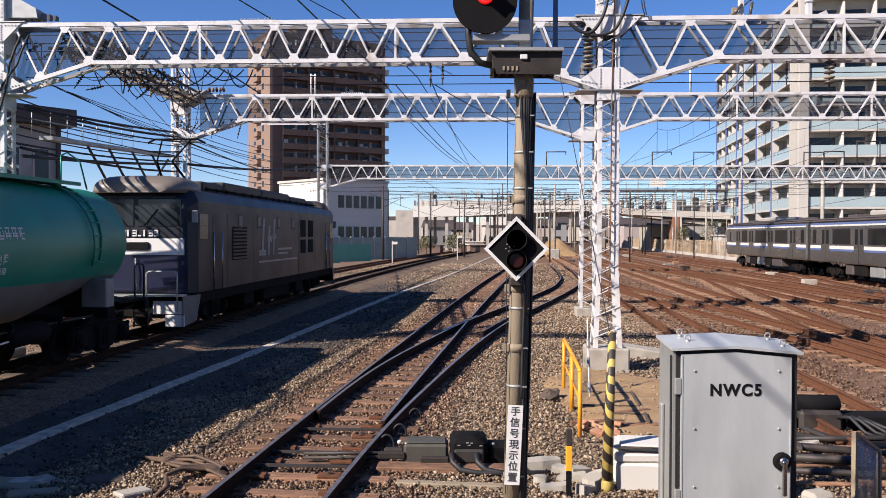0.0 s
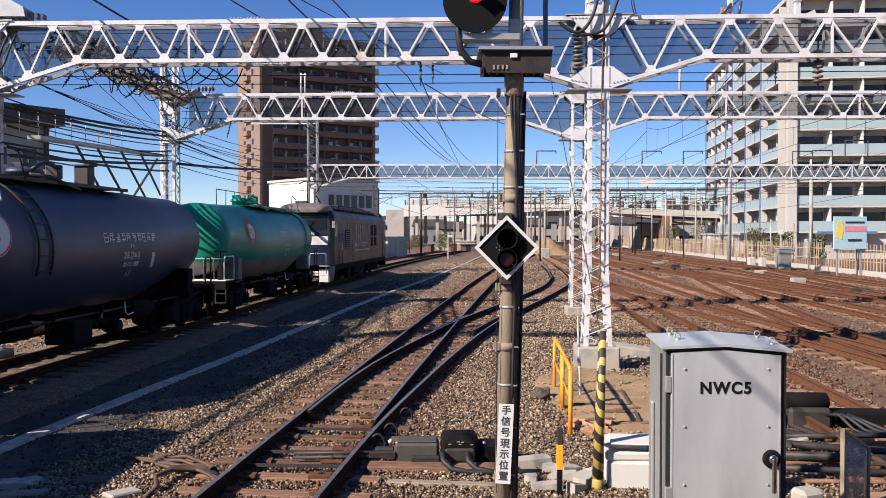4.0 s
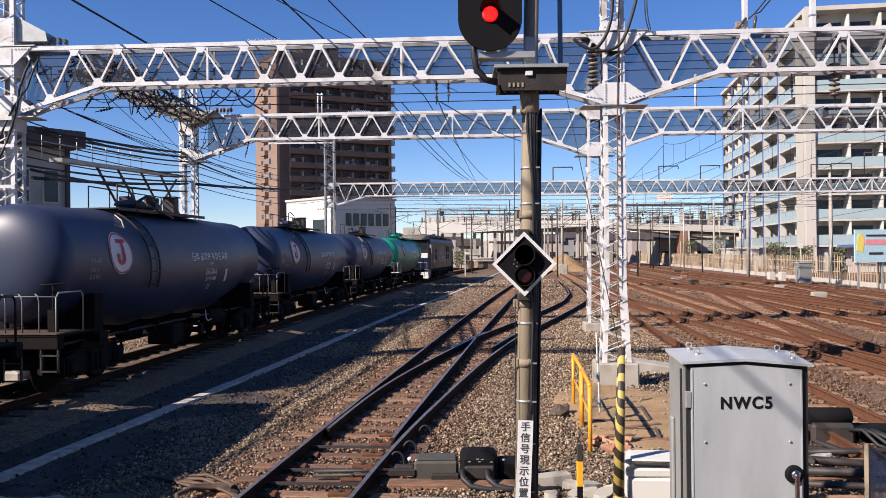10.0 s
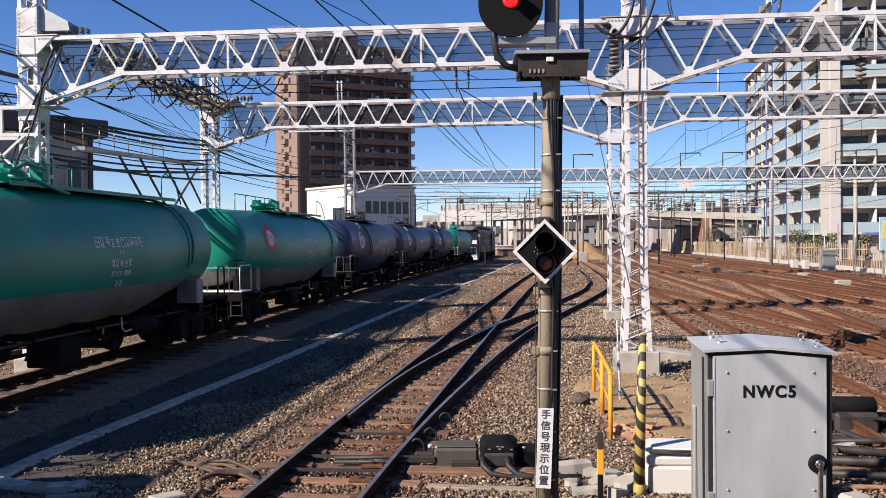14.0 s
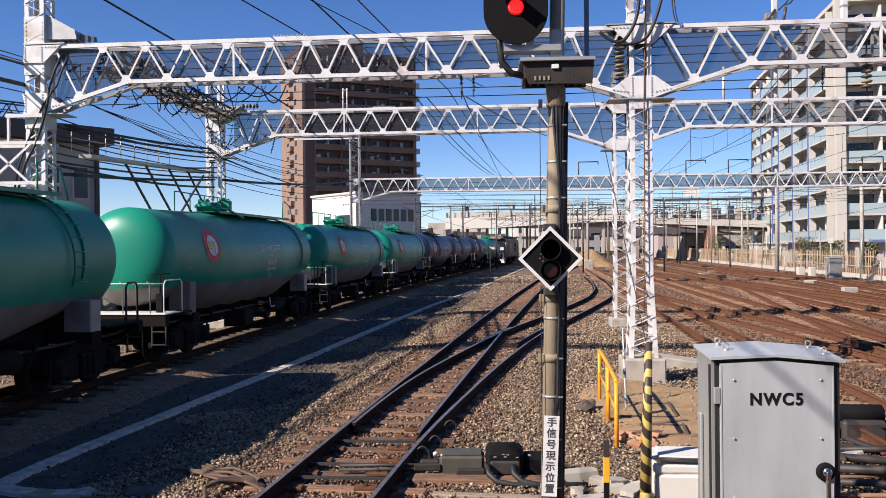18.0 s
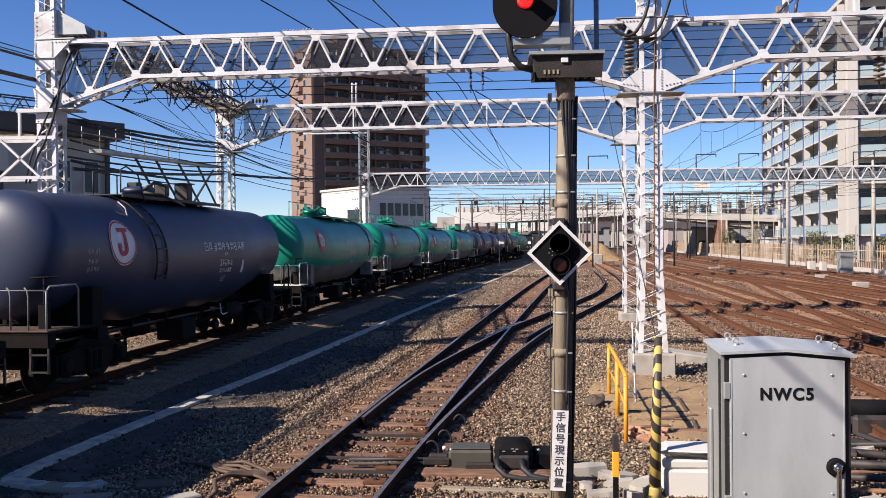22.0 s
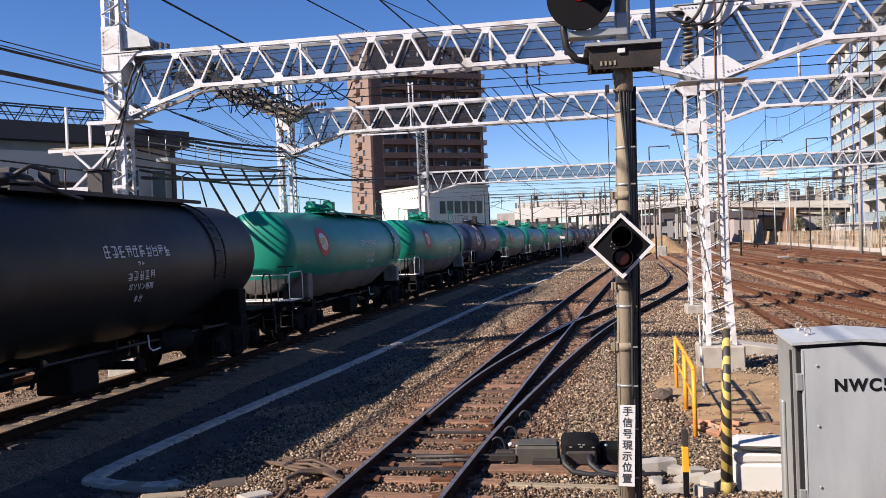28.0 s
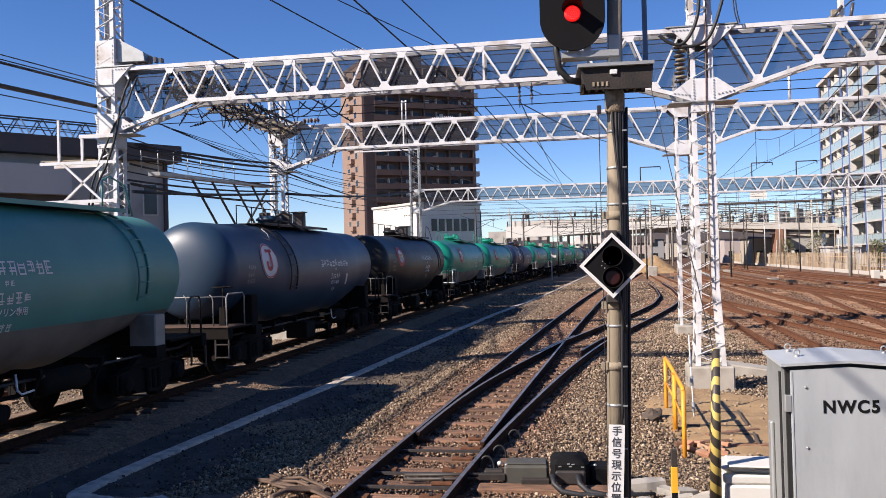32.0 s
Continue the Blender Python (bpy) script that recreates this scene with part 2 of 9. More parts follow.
class Geo:
    """Collects solids of one part."""

    def __init__(self):
        self.v, self.f, self.s = [], [], []

    def add(self, verts, faces, smooth=False):
        o = len(self.v)
        self.v += [tuple(p) for p in verts]
        self.f += [tuple(i + o for i in f) for f in faces]
        self.s += [smooth] * len(faces)
        return self

    def box(self, x0, x1, y0, y1, z0, z1, bevel=0.0, m=None):
        if bevel:
            b = bevel
            vs, rings = [], []
            for z, i in ((z0, b), (z0 + b, 0), (z1 - b, 0), (z1, b)):
                ring = []
                for px, py in ((x0 + b, y0 + i), (x1 - b, y0 + i), (x1 - i, y0 + b), (x1 - i, y1 - b), (x1 - b, y1 - i), (x0 + b, y1 - i), (x0 + i, y1 - b), (x0 + i, y0 + b)):
                    ring.append(len(vs))
                    vs.append((px, py, z))
                rings.append(ring)
            fs = [tuple(reversed(rings[0])), tuple(rings[-1])]
            for a, c in zip(rings, rings[1:]):
                fs += [(a[k], a[(k + 1) % 8], c[(k + 1) % 8], c[k]) for k in range(8)]
        else:
            vs = [(x, y, z) for z in (z0, z1) for y in (y0, y1) for x in (x0, x1)]
            fs = [(0, 2, 3, 1), (4, 5, 7, 6), (0, 1, 5, 4), (2, 6, 7, 3), (0, 4, 6, 2), (1, 3, 7, 5)]
        if m is not None:
            vs = [m @ Vector(p) for p in vs]
        return self.add(vs, fs)

    def bar(self, a, b, w, h=None, up=(0, 0, 1)):
        """A straight bar of square or flat section from a to b."""
        a, b, h = Vector(a), Vector(b), h or w
        d = (b - a).normalized()
        side = d.cross(Vector(up))
        if side.length < 1e-4:
            side = d.cross(Vector((0, 1, 0)))
        side.normalize()
        top = side.cross(d)
        vs = [p + side * sx * w / 2 + top * sz * h / 2 for p in (a, b) for sx, sz in ((-1, -1), (1, -1), (1, 1), (-1, 1))]
        return self.add(vs, [(3, 2, 1, 0), (4, 5, 6, 7), (0, 1, 5, 4), (1, 2, 6, 5), (2, 3, 7, 6), (3, 0, 4, 7)])

    def rod(self, a, b, r, n=8, r2=None):
        return self.tube([a, b], r, n, r2)

    def tube(self, pts, r, n=6, r2=None):
        pts = [Vector(p) for p in pts]
        rings, vs, prev = [], [], None
        for i, p in enumerate(pts):
            d = (pts[min(i + 1, len(pts) - 1)] - pts[max(i - 1, 0)]).normalized()
            ref = prev or (Vector((0, 0, 1)) if abs(d.z) < 0.9 else Vector((0, 1, 0)))
            side = d.cross(ref).normalized()
            top = side.cross(d)
            prev = top
            rr = r if r2 is None else r + (r2 - r) * i / (len(pts) - 1)
            rings.append(range(len(vs), len(vs) + n))
            vs += [p + (side * math.cos(2 * math.pi * k / n) + top * math.sin(2 * math.pi * k / n)) * rr for k in range(n)]
        fs = [tuple(rings[0]), tuple(reversed(rings[-1]))]
        o = len(self.f)
        self.add(vs, fs)
        fs = []
        for a, c in zip(rings, rings[1:]):
            fs += [(a[k], c[k], c[(k + 1) % n], a[(k + 1) % n]) for k in range(n)]
        off = len(self.v) - len(vs)
        self.f += [tuple(i + off for i in f) for f in fs]
        self.s += [True] * len(fs)
        return self

    def lathe(self, prof, n=24, m=None, axis="z"):
        """prof: (radius, height) pairs round an axis; closed at both ends."""
        vs, fs = [], []
        for r, h in prof:
            for k in range(n):
                a = 2 * math.pi * k / n
                p = (r * math.cos(a), r * math.sin(a), h)
                if axis == "y":
                    p = (p[0], h, p[1])
                if axis == "x":
                    p = (h, p[0], p[1])
                vs.append(m @ Vector(p) if m is not None else p)
        for i in range(len(prof) - 1):
            fs += [(i * n + k, i * n + (k + 1) % n, (i + 1) * n + (k + 1) % n, (i + 1) * n + k) for k in range(n)]
        self.add(vs, fs, True)
        o = len(self.v) - len(vs)
        self.f += [tuple(o + k for k in reversed(range(n))), tuple(o + (len(prof) - 1) * n + k for k in range(n))]
        self.s += [False, False]
        return self

    def plate(self, pts, y0, y1):
        """A flat outline in x and z, drawn out from y0 to y1."""
        n = len(pts)
        vs = [(x, y0, z) for x, z in pts] + [(x, y1, z) for x, z in pts]
        fs = [tuple(range(n)), tuple(reversed(range(n, 2 * n)))] + [(i, n + i, n + (i + 1) % n, (i + 1) % n) for i in range(n)]
        return self.add(vs, fs)

    def mesh(self, name, mat):
        me = mesh_from(name, self.v, self.f, mat)
        me.polygons.foreach_set("use_smooth", self.s)
        bm = bmesh.new()
        bm.from_mesh(me)
        bmesh.ops.recalc_face_normals(bm, faces=bm.faces)
        bm.to_mesh(me)
        bm.free()
        return me


def part(name, geo, mat, parent=None, label="", m=None):
    """One mesh object, under a thing or a part."""
    ob = new(name, geo if isinstance(geo, bpy.types.Mesh) else geo.mesh(name, mat))
    if parent is not None:
        ob.parent = parent
    if m is not None:
        ob.matrix_basis = m
    return tagged(ob, label)


def thing(name, label, category, group="", m=None, kind=""):
    ob = new(name)
    if m is not None:
        ob.matrix_basis = m
    return tagged(ob, label, category, group, kind)


def text_mesh(body, size, depth=0.002, bold=0.0, space=1.0):
    cu = bpy.data.curves.new("lettering", "FONT")
    cu.body, cu.size, cu.align_x, cu.align_y, cu.extrude, cu.offset, cu.space_character = body, size, "CENTER", "CENTER", depth, bold, space
    ob = bpy.data.objects.new("lettering", cu)
    me = bpy.data.meshes.new_from_object(ob)
    bpy.data.objects.remove(ob)
    return me


def rounded(pts, rounds=3):
    """Cuts the corners of a plan line."""
    for _ in range(rounds):
        out = [pts[0]]
        for (x, y), (x2, y2) in zip(pts, pts[1:]):
            out += [(x * 0.75 + x2 * 0.25, y * 0.75 + y2 * 0.25), (x * 0.25 + x2 * 0.75, y * 0.25 + y2 * 0.75)]
        pts = out + [pts[-1]]
    return pts


def sag(a, b, drop, n=10):
    a, b = Vector(a), Vector(b)
    return [a.lerp(b, i / n) - Vector((0, 0, drop * 4 * (i / n) * (1 - i / n))) for i in range(n + 1)]


# ---- plan: rail tops at z = 0, ground at GROUND ----
GROUND = -0.17
PSI = radians(3.8)
TRAIN_D = 8.85
RISE = 0.13


def train_place(s, side=0.0):
    """A place on the freight line, s metres on from the point abreast of the camera, and its heading to the right of +y."""
    k, s1 = 0.0009, 24.0
    if s <= s1:
        x, y, h = -TRAIN_D * math.cos(PSI) + s * math.sin(PSI), TRAIN_D * math.sin(PSI) + s * math.cos(PSI), PSI
    else:
        x0, y0 = -TRAIN_D * math.cos(PSI) + s1 * math.sin(PSI), TRAIN_D * math.sin(PSI) + s1 * math.cos(PSI)
        h = PSI + k * (s - s1)
        x = x0 + (math.cos(PSI) - math.cos(h)) / k
        y = y0 + (math.sin(h) - math.sin(PSI)) / k
    return x + side * math.cos(h), y - side * math.sin(h), h


# ---- ground ----
def ground_material():
    m = bpy.data.materials.new("ballast_ground")
    m.use_nodes = True
    n, l = m.node_tree.nodes, m.node_tree.links
    b = n["Principled BSDF"]
    tc = n.new("ShaderNodeTexCoord")
    vor = n.new("ShaderNodeTexVoronoi")
    vor.inputs["Scale"].default_value = 22.0
    vor.inputs["Randomness"].default_value = 1.0
    big = n.new("ShaderNodeTexNoise")
    big.inputs["Scale"].default_value, big.inputs["Detail"].default_value = 0.35, 6
    mid = n.new("ShaderNodeTexNoise")
    mid.inputs["Scale"].default_value, mid.inputs["Detail"].default_value = 2.5, 5
    for t in (vor, big, mid):
        l.new(tc.outputs["Object"], t.inputs["Vector"])
    r = n.new("ShaderNodeValToRGB")
    e = r.color_ramp.elements
    e[0].position, e[0].color = 0.0, (0.10, 0.07, 0.048, 1)
    e[1].position, e[1].color = 1.0, (0.37, 0.275, 0.18, 1)
    k = r.color_ramp.elements.new(0.5)
    k.color = (0.245, 0.17, 0.105, 1)
    l.new(vor.outputs["Color"], r.inputs[0])
    rust = n.new("ShaderNodeMix")
    rust.data_type = "RGBA"
    rust.inputs[7].default_value = (0.22, 0.118, 0.068, 1)
    mr = n.new("ShaderNodeMapRange")
    mr.inputs[1].default_value, mr.inputs[2].default_value, mr.inputs[4].default_value = 0.42, 0.68, 0.75
    l.new(big.outputs[0], mr.inputs[0])
    sx = n.new("ShaderNodeSeparateXYZ")
    l.new(tc.outputs["Object"], sx.inputs[0])
    yard = n.new("ShaderNodeMapRange")
    yard.inputs[1].default_value, yard.inputs[2].default_value, yard.inputs[4].default_value = 4.0, 8.0, 0.8
    l.new(sx.outputs[0], yard.inputs[0])
    ad = n.new("ShaderNodeMath")
    ad.operation, ad.use_clamp = "ADD", True
    l.new(mr.outputs[0], ad.inputs[0])
    l.new(yard.outputs[0], ad.inputs[1])
    l.new(ad.outputs[0], rust.inputs[0])
    l.new(r.outputs[0], rust.inputs[6])
    dk = n.new("ShaderNodeMix")
    dk.data_type, dk.blend_type = "RGBA", "MULTIPLY"
    dk.inputs[0].default_value = 0.6
    l.new(mid.outputs[0], dk.inputs[7])
    l.new(rust.outputs[2], dk.inputs[6])
    l.new(dk.outputs[2], b.inputs["Base Color"])
    b.inputs["Roughness"].default_value = 0.95
    bp = n.new("ShaderNodeBump")
    bp.inputs["Strength"].default_value, bp.inputs["Distance"].default_value = 0.9, 0.03
    bp.invert = True
    l.new(vor.outputs["Distance"], bp.inputs["Height"])
    l.new(bp.outputs[0], b.inputs["Normal"])
    return m


M_GROUND = ground_material()


def build_ground():
    xs = sorted(set([-4000, -1000, -300, -120, -60, -40] + list(np.arange(-30, 45, 1.5)) + [60, 120, 300, 1000, 4000]))
    ys = sorted(set([-1000, -200, -60, -20] + list(np.arange(-6, 60, 1.5)) + list(range(60, 200, 10)) + [300, 600, 1500, 4000]))
    v = []
    for y in ys:
        for x in xs:
            h = 0.0
            if -30 < x < 45 and 5 < y < 120:
                h = 0.035 * noise.noise((x * 0.5, y * 0.5, 0.0))
            v.append((x, y, GROUND + h - 0.03))
    w = len(xs)
    f = [(j * w + i, j * w + i + 1, (j + 1) * w + i + 1, (j + 1) * w + i) for j in range(len(ys) - 1) for i in range(w - 1)]
    tagged(new("ground", mesh_from("ground", v, f, M_GROUND, True)), "brown gravel ballast ground of a railway yard", "ground", kind="structure")


build_ground()


def platform_end():
    """Plain platform and station wall that close the place behind the camera."""
    m = material("platform_concrete", (0.30, 0.28, 0.25), 0.9, 0.0, (0.24, 0.22, 0.2), 0.8, 0.7, 0.2, 40)
    p = Geo().box(-0.8, 3.0, -60, 3.2, GROUND - 0.2, 0.92, 0.03).mesh("platform", m)
    tagged(new("platform", p), "plain concrete station platform", "platform", kind="structure")
    w = Geo().box(-4.0, 46, -16.4, -16.0, GROUND - 0.2, 11.0).mesh("wall_south", m)
    tagged(new("wall_south", w), "plain concrete station wall", "wall", kind="structure")


platform_end()


# ---- tracks ----
RAIL_PROFILE = [(-0.0635, -0.153), (0.0635, -0.153), (0.0635, -0.138), (0.014, -0.122), (0.0095, -0.045), (0.0325, -0.03), (0.0325, -0.006), (0.026, 0.0), (-0.026, 0.0), (-0.0325, -0.006), (-0.0325, -0.03), (-0.0095, -0.045), (-0.014, -0.122), (-0.0635, -0.138)]


def smooth_line(pts, step=1.5):
    """A curve through plan points (x by y), as (x, y, heading)."""
    ys = np.array([p[1] for p in pts], float)
    xs = np.array([p[0] for p in pts], float)
    fine = np.arange(ys[0], ys[-1] + 0.01, step)
    x = np.interp(fine, ys, xs)
    for _ in range(6):
        x[1:-1] = (x[:-2] + 2 * x[1:-1] + x[2:]) / 4
    h = np.arctan2(np.gradient(x), np.gradient(fine))
    return [(float(a), float(b), float(c)) for a, b, c in zip(x, fine, h)]


def rail_mesh(line, side, top=True, web=None):
    v, f, idx = [], [], []
    n = len(RAIL_PROFILE)
    for x, y, h in line:
        cx, cy = math.cos(h), -math.sin(h)
        for px, pz in RAIL_PROFILE:
            v.append((x + (side + px) * cx, y + (side + px) * cy, pz))
    for i in range(len(line) - 1):
        for k in range(n):
            f.append((i * n + k, (i + 1) * n + k, (i + 1) * n + (k + 1) % n, i * n + (k + 1) % n))
            idx.append(1 if (k == 7 and top) else 0)
    f += [tuple(range(n)), tuple(len(v) - n + k for k in reversed(range(n)))]
    idx += [0, 0]
    return mesh_from("rail", v, f, [web or M_RUST, M_RAILTOP], False, idx)


SLEEPER_MESH = {}


def sleeper_mesh(length, mat):
    key = (round(length, 2), mat.name)
    if key not in SLEEPER_MESH:
        SLEEPER_MESH[key] = Geo().box(-length / 2, length / 2, -0.105, 0.105, -0.30, -0.154, 0.012).mesh("sleeper", mat)
    return SLEEPER_MESH[key]


def along(line, step, y0, y1):
    out, left = [], 0.0
    for (x, y, h), (x2, y2, _) in zip(line, line[1:]):
        d = math.hypot(x2 - x, y2 - y)
        while left < d:
            q = left / d
            out.append((x + (x2 - x) * q, y + (y2 - y) * q, h))
            left += step
        left -= d
    return [p for p in out if y0 <= p[1] <= y1]


def track(label, line, near, mat, shiny, gauge=1.132, spacing=0.6, length=2.1, cut=None, web=None):
    t = thing("railway_track", label, "track", "tracks of the yard", kind="structure")
    for side in (-gauge / 2, gauge / 2):
        part("rail", rail_mesh([p for p in line if side < 0 or cut is None or p[1] > cut], side, shiny, web), None, t)
    far = Geo()
    rnd = random.Random(len(line))
    plate = Geo()
    for x, y, h in along(line, spacing, line[0][1], line[-1][1]):
        m = pose(x, y, rnd.uniform(-0.012, 0.006), 0, rnd.uniform(-0.6, 0.6), -math.degrees(h) + rnd.uniform(-1.2, 1.2))
        if near[0] <= y <= near[1]:
            part("sleeper", sleeper_mesh(length, mat), None, t, m=m)
            for side in (-gauge / 2, gauge / 2):
                for e in (-0.11, 0.11):
                    plate.box(side + e - 0.05, side + e + 0.05, -0.07, 0.07, -0.16, -0.125, m=m)
        elif y < 150:
            far.box(-length / 2, length / 2, -0.105, 0.105, -0.30, -0.154, m=m)
    if far.v:
        tagged(part("far_sleepers", far, mat, t), kind="stuff")
    if plate.v:
        tagged(part("rail_fastenings", plate, M_RUST, t), kind="stuff")
    return t


MAIN = smooth_line([(-2.75, -2), (-1.86, 7.5), (-1.17, 14), (-0.48, 20), (0.57, 29.3), (2.5, 45.2), (5.1, 64.6), (11.5, 105), (20, 150), (44, 240)])
track("rusty brown track on old timber sleepers with a turnout", MAIN, (6.5, 48), M_SLEEPER, True, cut=11.2, web=M_RUST_D)
FREIGHT = [train_place(s) for s in np.arange(-20, 260, 2.0)]
# Dark timber and dull rails put the wagons' shade into the track colours.
M_SLEEPER_D = material("dark_sleeper", (0.09, 0.065, 0.05), 0.85, 0.0, (0.05, 0.04, 0.03), 4, 0.8, 0.3, 50, per_object=0.3)
track("shaded track under the freight train", FREIGHT, (6, 55), M_SLEEPER_D, False, web=M_RUST_D).matrix_basis = pose(0, 0, RISE)


def track_bed():
    """The low ballast bank that carries the freight line."""
    v, f = [], []
    rnd = random.Random(28)
    for x, y, h in FREIGHT:
        c, d = math.cos(h), -math.sin(h)
        for o, z in ((-2.3, GROUND - 0.06), (-1.45, RISE - 0.19), (0.0, RISE - 0.175), (1.45, RISE - 0.19), (2.0, GROUND - 0.06)):
            o += rnd.uniform(-0.08, 0.08) if abs(o) > 1.5 else 0
            v.append((x + o * c, y + o * d, z + rnd.uniform(-0.008, 0.008)))
    f = [(5 * i + k, 5 * i + k + 1, 5 * i + k + 6, 5 * i + k + 5) for i in range(len(FREIGHT) - 1) for k in range(4)]
    tagged(new("track_bed", mesh_from("track_bed", v, f, M_GROUND, True)), "low ballast bank under the freight line", "ballast", kind="structure")


track_bed()
LEFT2 = [train_place(s, -4.0) for s in np.arange(-10, 240, 3.0)]
track("rusty track beyond the freight line", LEFT2, (20, 21), M_SLEEPER_C, False)
RIGHT_X = [(7.3, 0.082), (11.0, 0.082), (14.8, 0.086), (18.5, 0.088), (22.7, 0.076)]
for k, (x30, sl) in enumerate(RIGHT_X):
    ln = smooth_line([(x30 - 30 * sl, 0), (x30, 30), (x30 + 40 * sl, 70), (x30 + 100 * sl, 130), (x30 + 230 * sl + 3, 260)], 3.0)
    track("rust-brown yard track in reddish ballast", ln, (12, 62) if k < 3 else (26, 60), M_SLEEPER_C, k > 2, spacing=0.66)


def crossover(i, j, y0, y1):
    """A pair of rails that leads from one yard track to the next."""
    (xa, sa), (xb, sb) = RIGHT_X[i], RIGHT_X[j]
    t = thing("crossover", "rusty crossover rails between yard tracks", "crossover", "crossovers of the yard", kind="structure")
    ln = []
    for k in range(25):
        q = k / 24
        e = min(1.0, max(0.0, (q - 0.12) / 0.76))
        y = y0 + (y1 - y0) * q
        ln.append((xa + (y - 30) * sa + (xb + (y - 30) * sb - xa - (y - 30) * sa) * e, y))
    ln = smooth_line(ln, 1.2)
    for side in (-0.566, 0.566):
        part("rail", rail_mesh(ln, side, False), None, t)
    for p in along(ln, 0.7, y0 + 4, y1 - 4):
        part("sleeper", sleeper_mesh(2.1, M_SLEEPER_C), None, t, m=pose(p[0], p[1], -0.01, 0, 0, -math.degrees(p[2])))


for i, j, y0, y1 in ((1, 0, 10, 50), (1, 2, 16, 58), (3, 2, 22, 64), (3, 4, 30, 76), (2, 1, 46, 92), (4, 3, 58, 104)):
    crossover(i, j, y0, y1)


def turnout():
    """The rails that lead off to the right from the near track."""
    t = thing("turnout", "worn turnout with curved closure rails and a frog", "turnout", kind="structure")
    left = smooth_line([(-1.86, 12.1), (-1.66, 14.0), (-1.33, 16.3), (-0.90, 18.4), (-0.29, 21.1), (0.50, 24.5), (1.45, 27.75), (2.78, 32.2), (4.25, 37.5), (5.55, 42.5), (6.9, 50.0), (8.0, 60), (9.0, 72)], 0.6)
    right = smooth_line([(-1.48, 5.5), (-1.15, 8.3), (-1.06, 9.1), (-0.88, 10.6), (-0.61, 12.4), (-0.22, 14.6), (0.07, 16.3), (0.62, 19.2), (1.08, 21.4), (1.78, 24.5), (2.65, 27.75), (3.95, 32.2), (5.4, 37.5), (6.7, 42.5), (8.0, 50), (9.1, 60), (10.1, 72)], 0.6)
    part("closure_rail", rail_mesh(left, 0, True, M_RUST_D), None, t)
    part("closure_rail", rail_mesh(right, 0.0, True, M_RUST_D), None, t)
    frog = [(x, y, h) for x, y, h in left if 22.2 < y < 27]
    part("guard_rail", rail_mesh([(x - 0.09, y, h) for x, y, h in frog], 0.0), None, t)
    part("guard_rail", rail_mesh([(x + 1.02, y, h) for x, y, h in frog], 0.0), None, t)
    rnd = random.Random(5)
    for p in along(left, 0.62, 20, 48):
        w = 2.2
        part("sleeper", sleeper_mesh(w, M_SLEEPER), None, t, m=pose(p[0] + 0.55, p[1], -0.006 + rnd.uniform(-0.01, 0.004), 0, 0, -math.degrees(p[2]) + rnd.uniform(-1, 1)))
    for y in (9.6, 10.2, 11.4):
        part("stretcher_bar", Geo().bar((-2.35 + (y - 9.6) * 0.1, y, -0.10), (-1.0 + (y - 9.6) * 0.1, y - 0.08, -0.10), 0.05, 0.03), M_DARKSTEEL, t)
    for y in (9.3, 9.9, 10.5, 11.1, 11.7, 12.3):
        for side in (0, 1):
            x = -1.80 + (y - 8.5) * 0.1 + (0.42 if side else -0.42)
            part("slide_chair", Geo().box(x - 0.13, x + 0.13, y - 0.08, y + 0.08, -0.155, -0.12, 0.006), M_RUST, t)
            part("chair_bolt", Geo().box(x - 0.02, x + 0.02, y - 0.02, y + 0.02, -0.12, -0.085, 0.005), M_DARKSTEEL, t)


turnout()


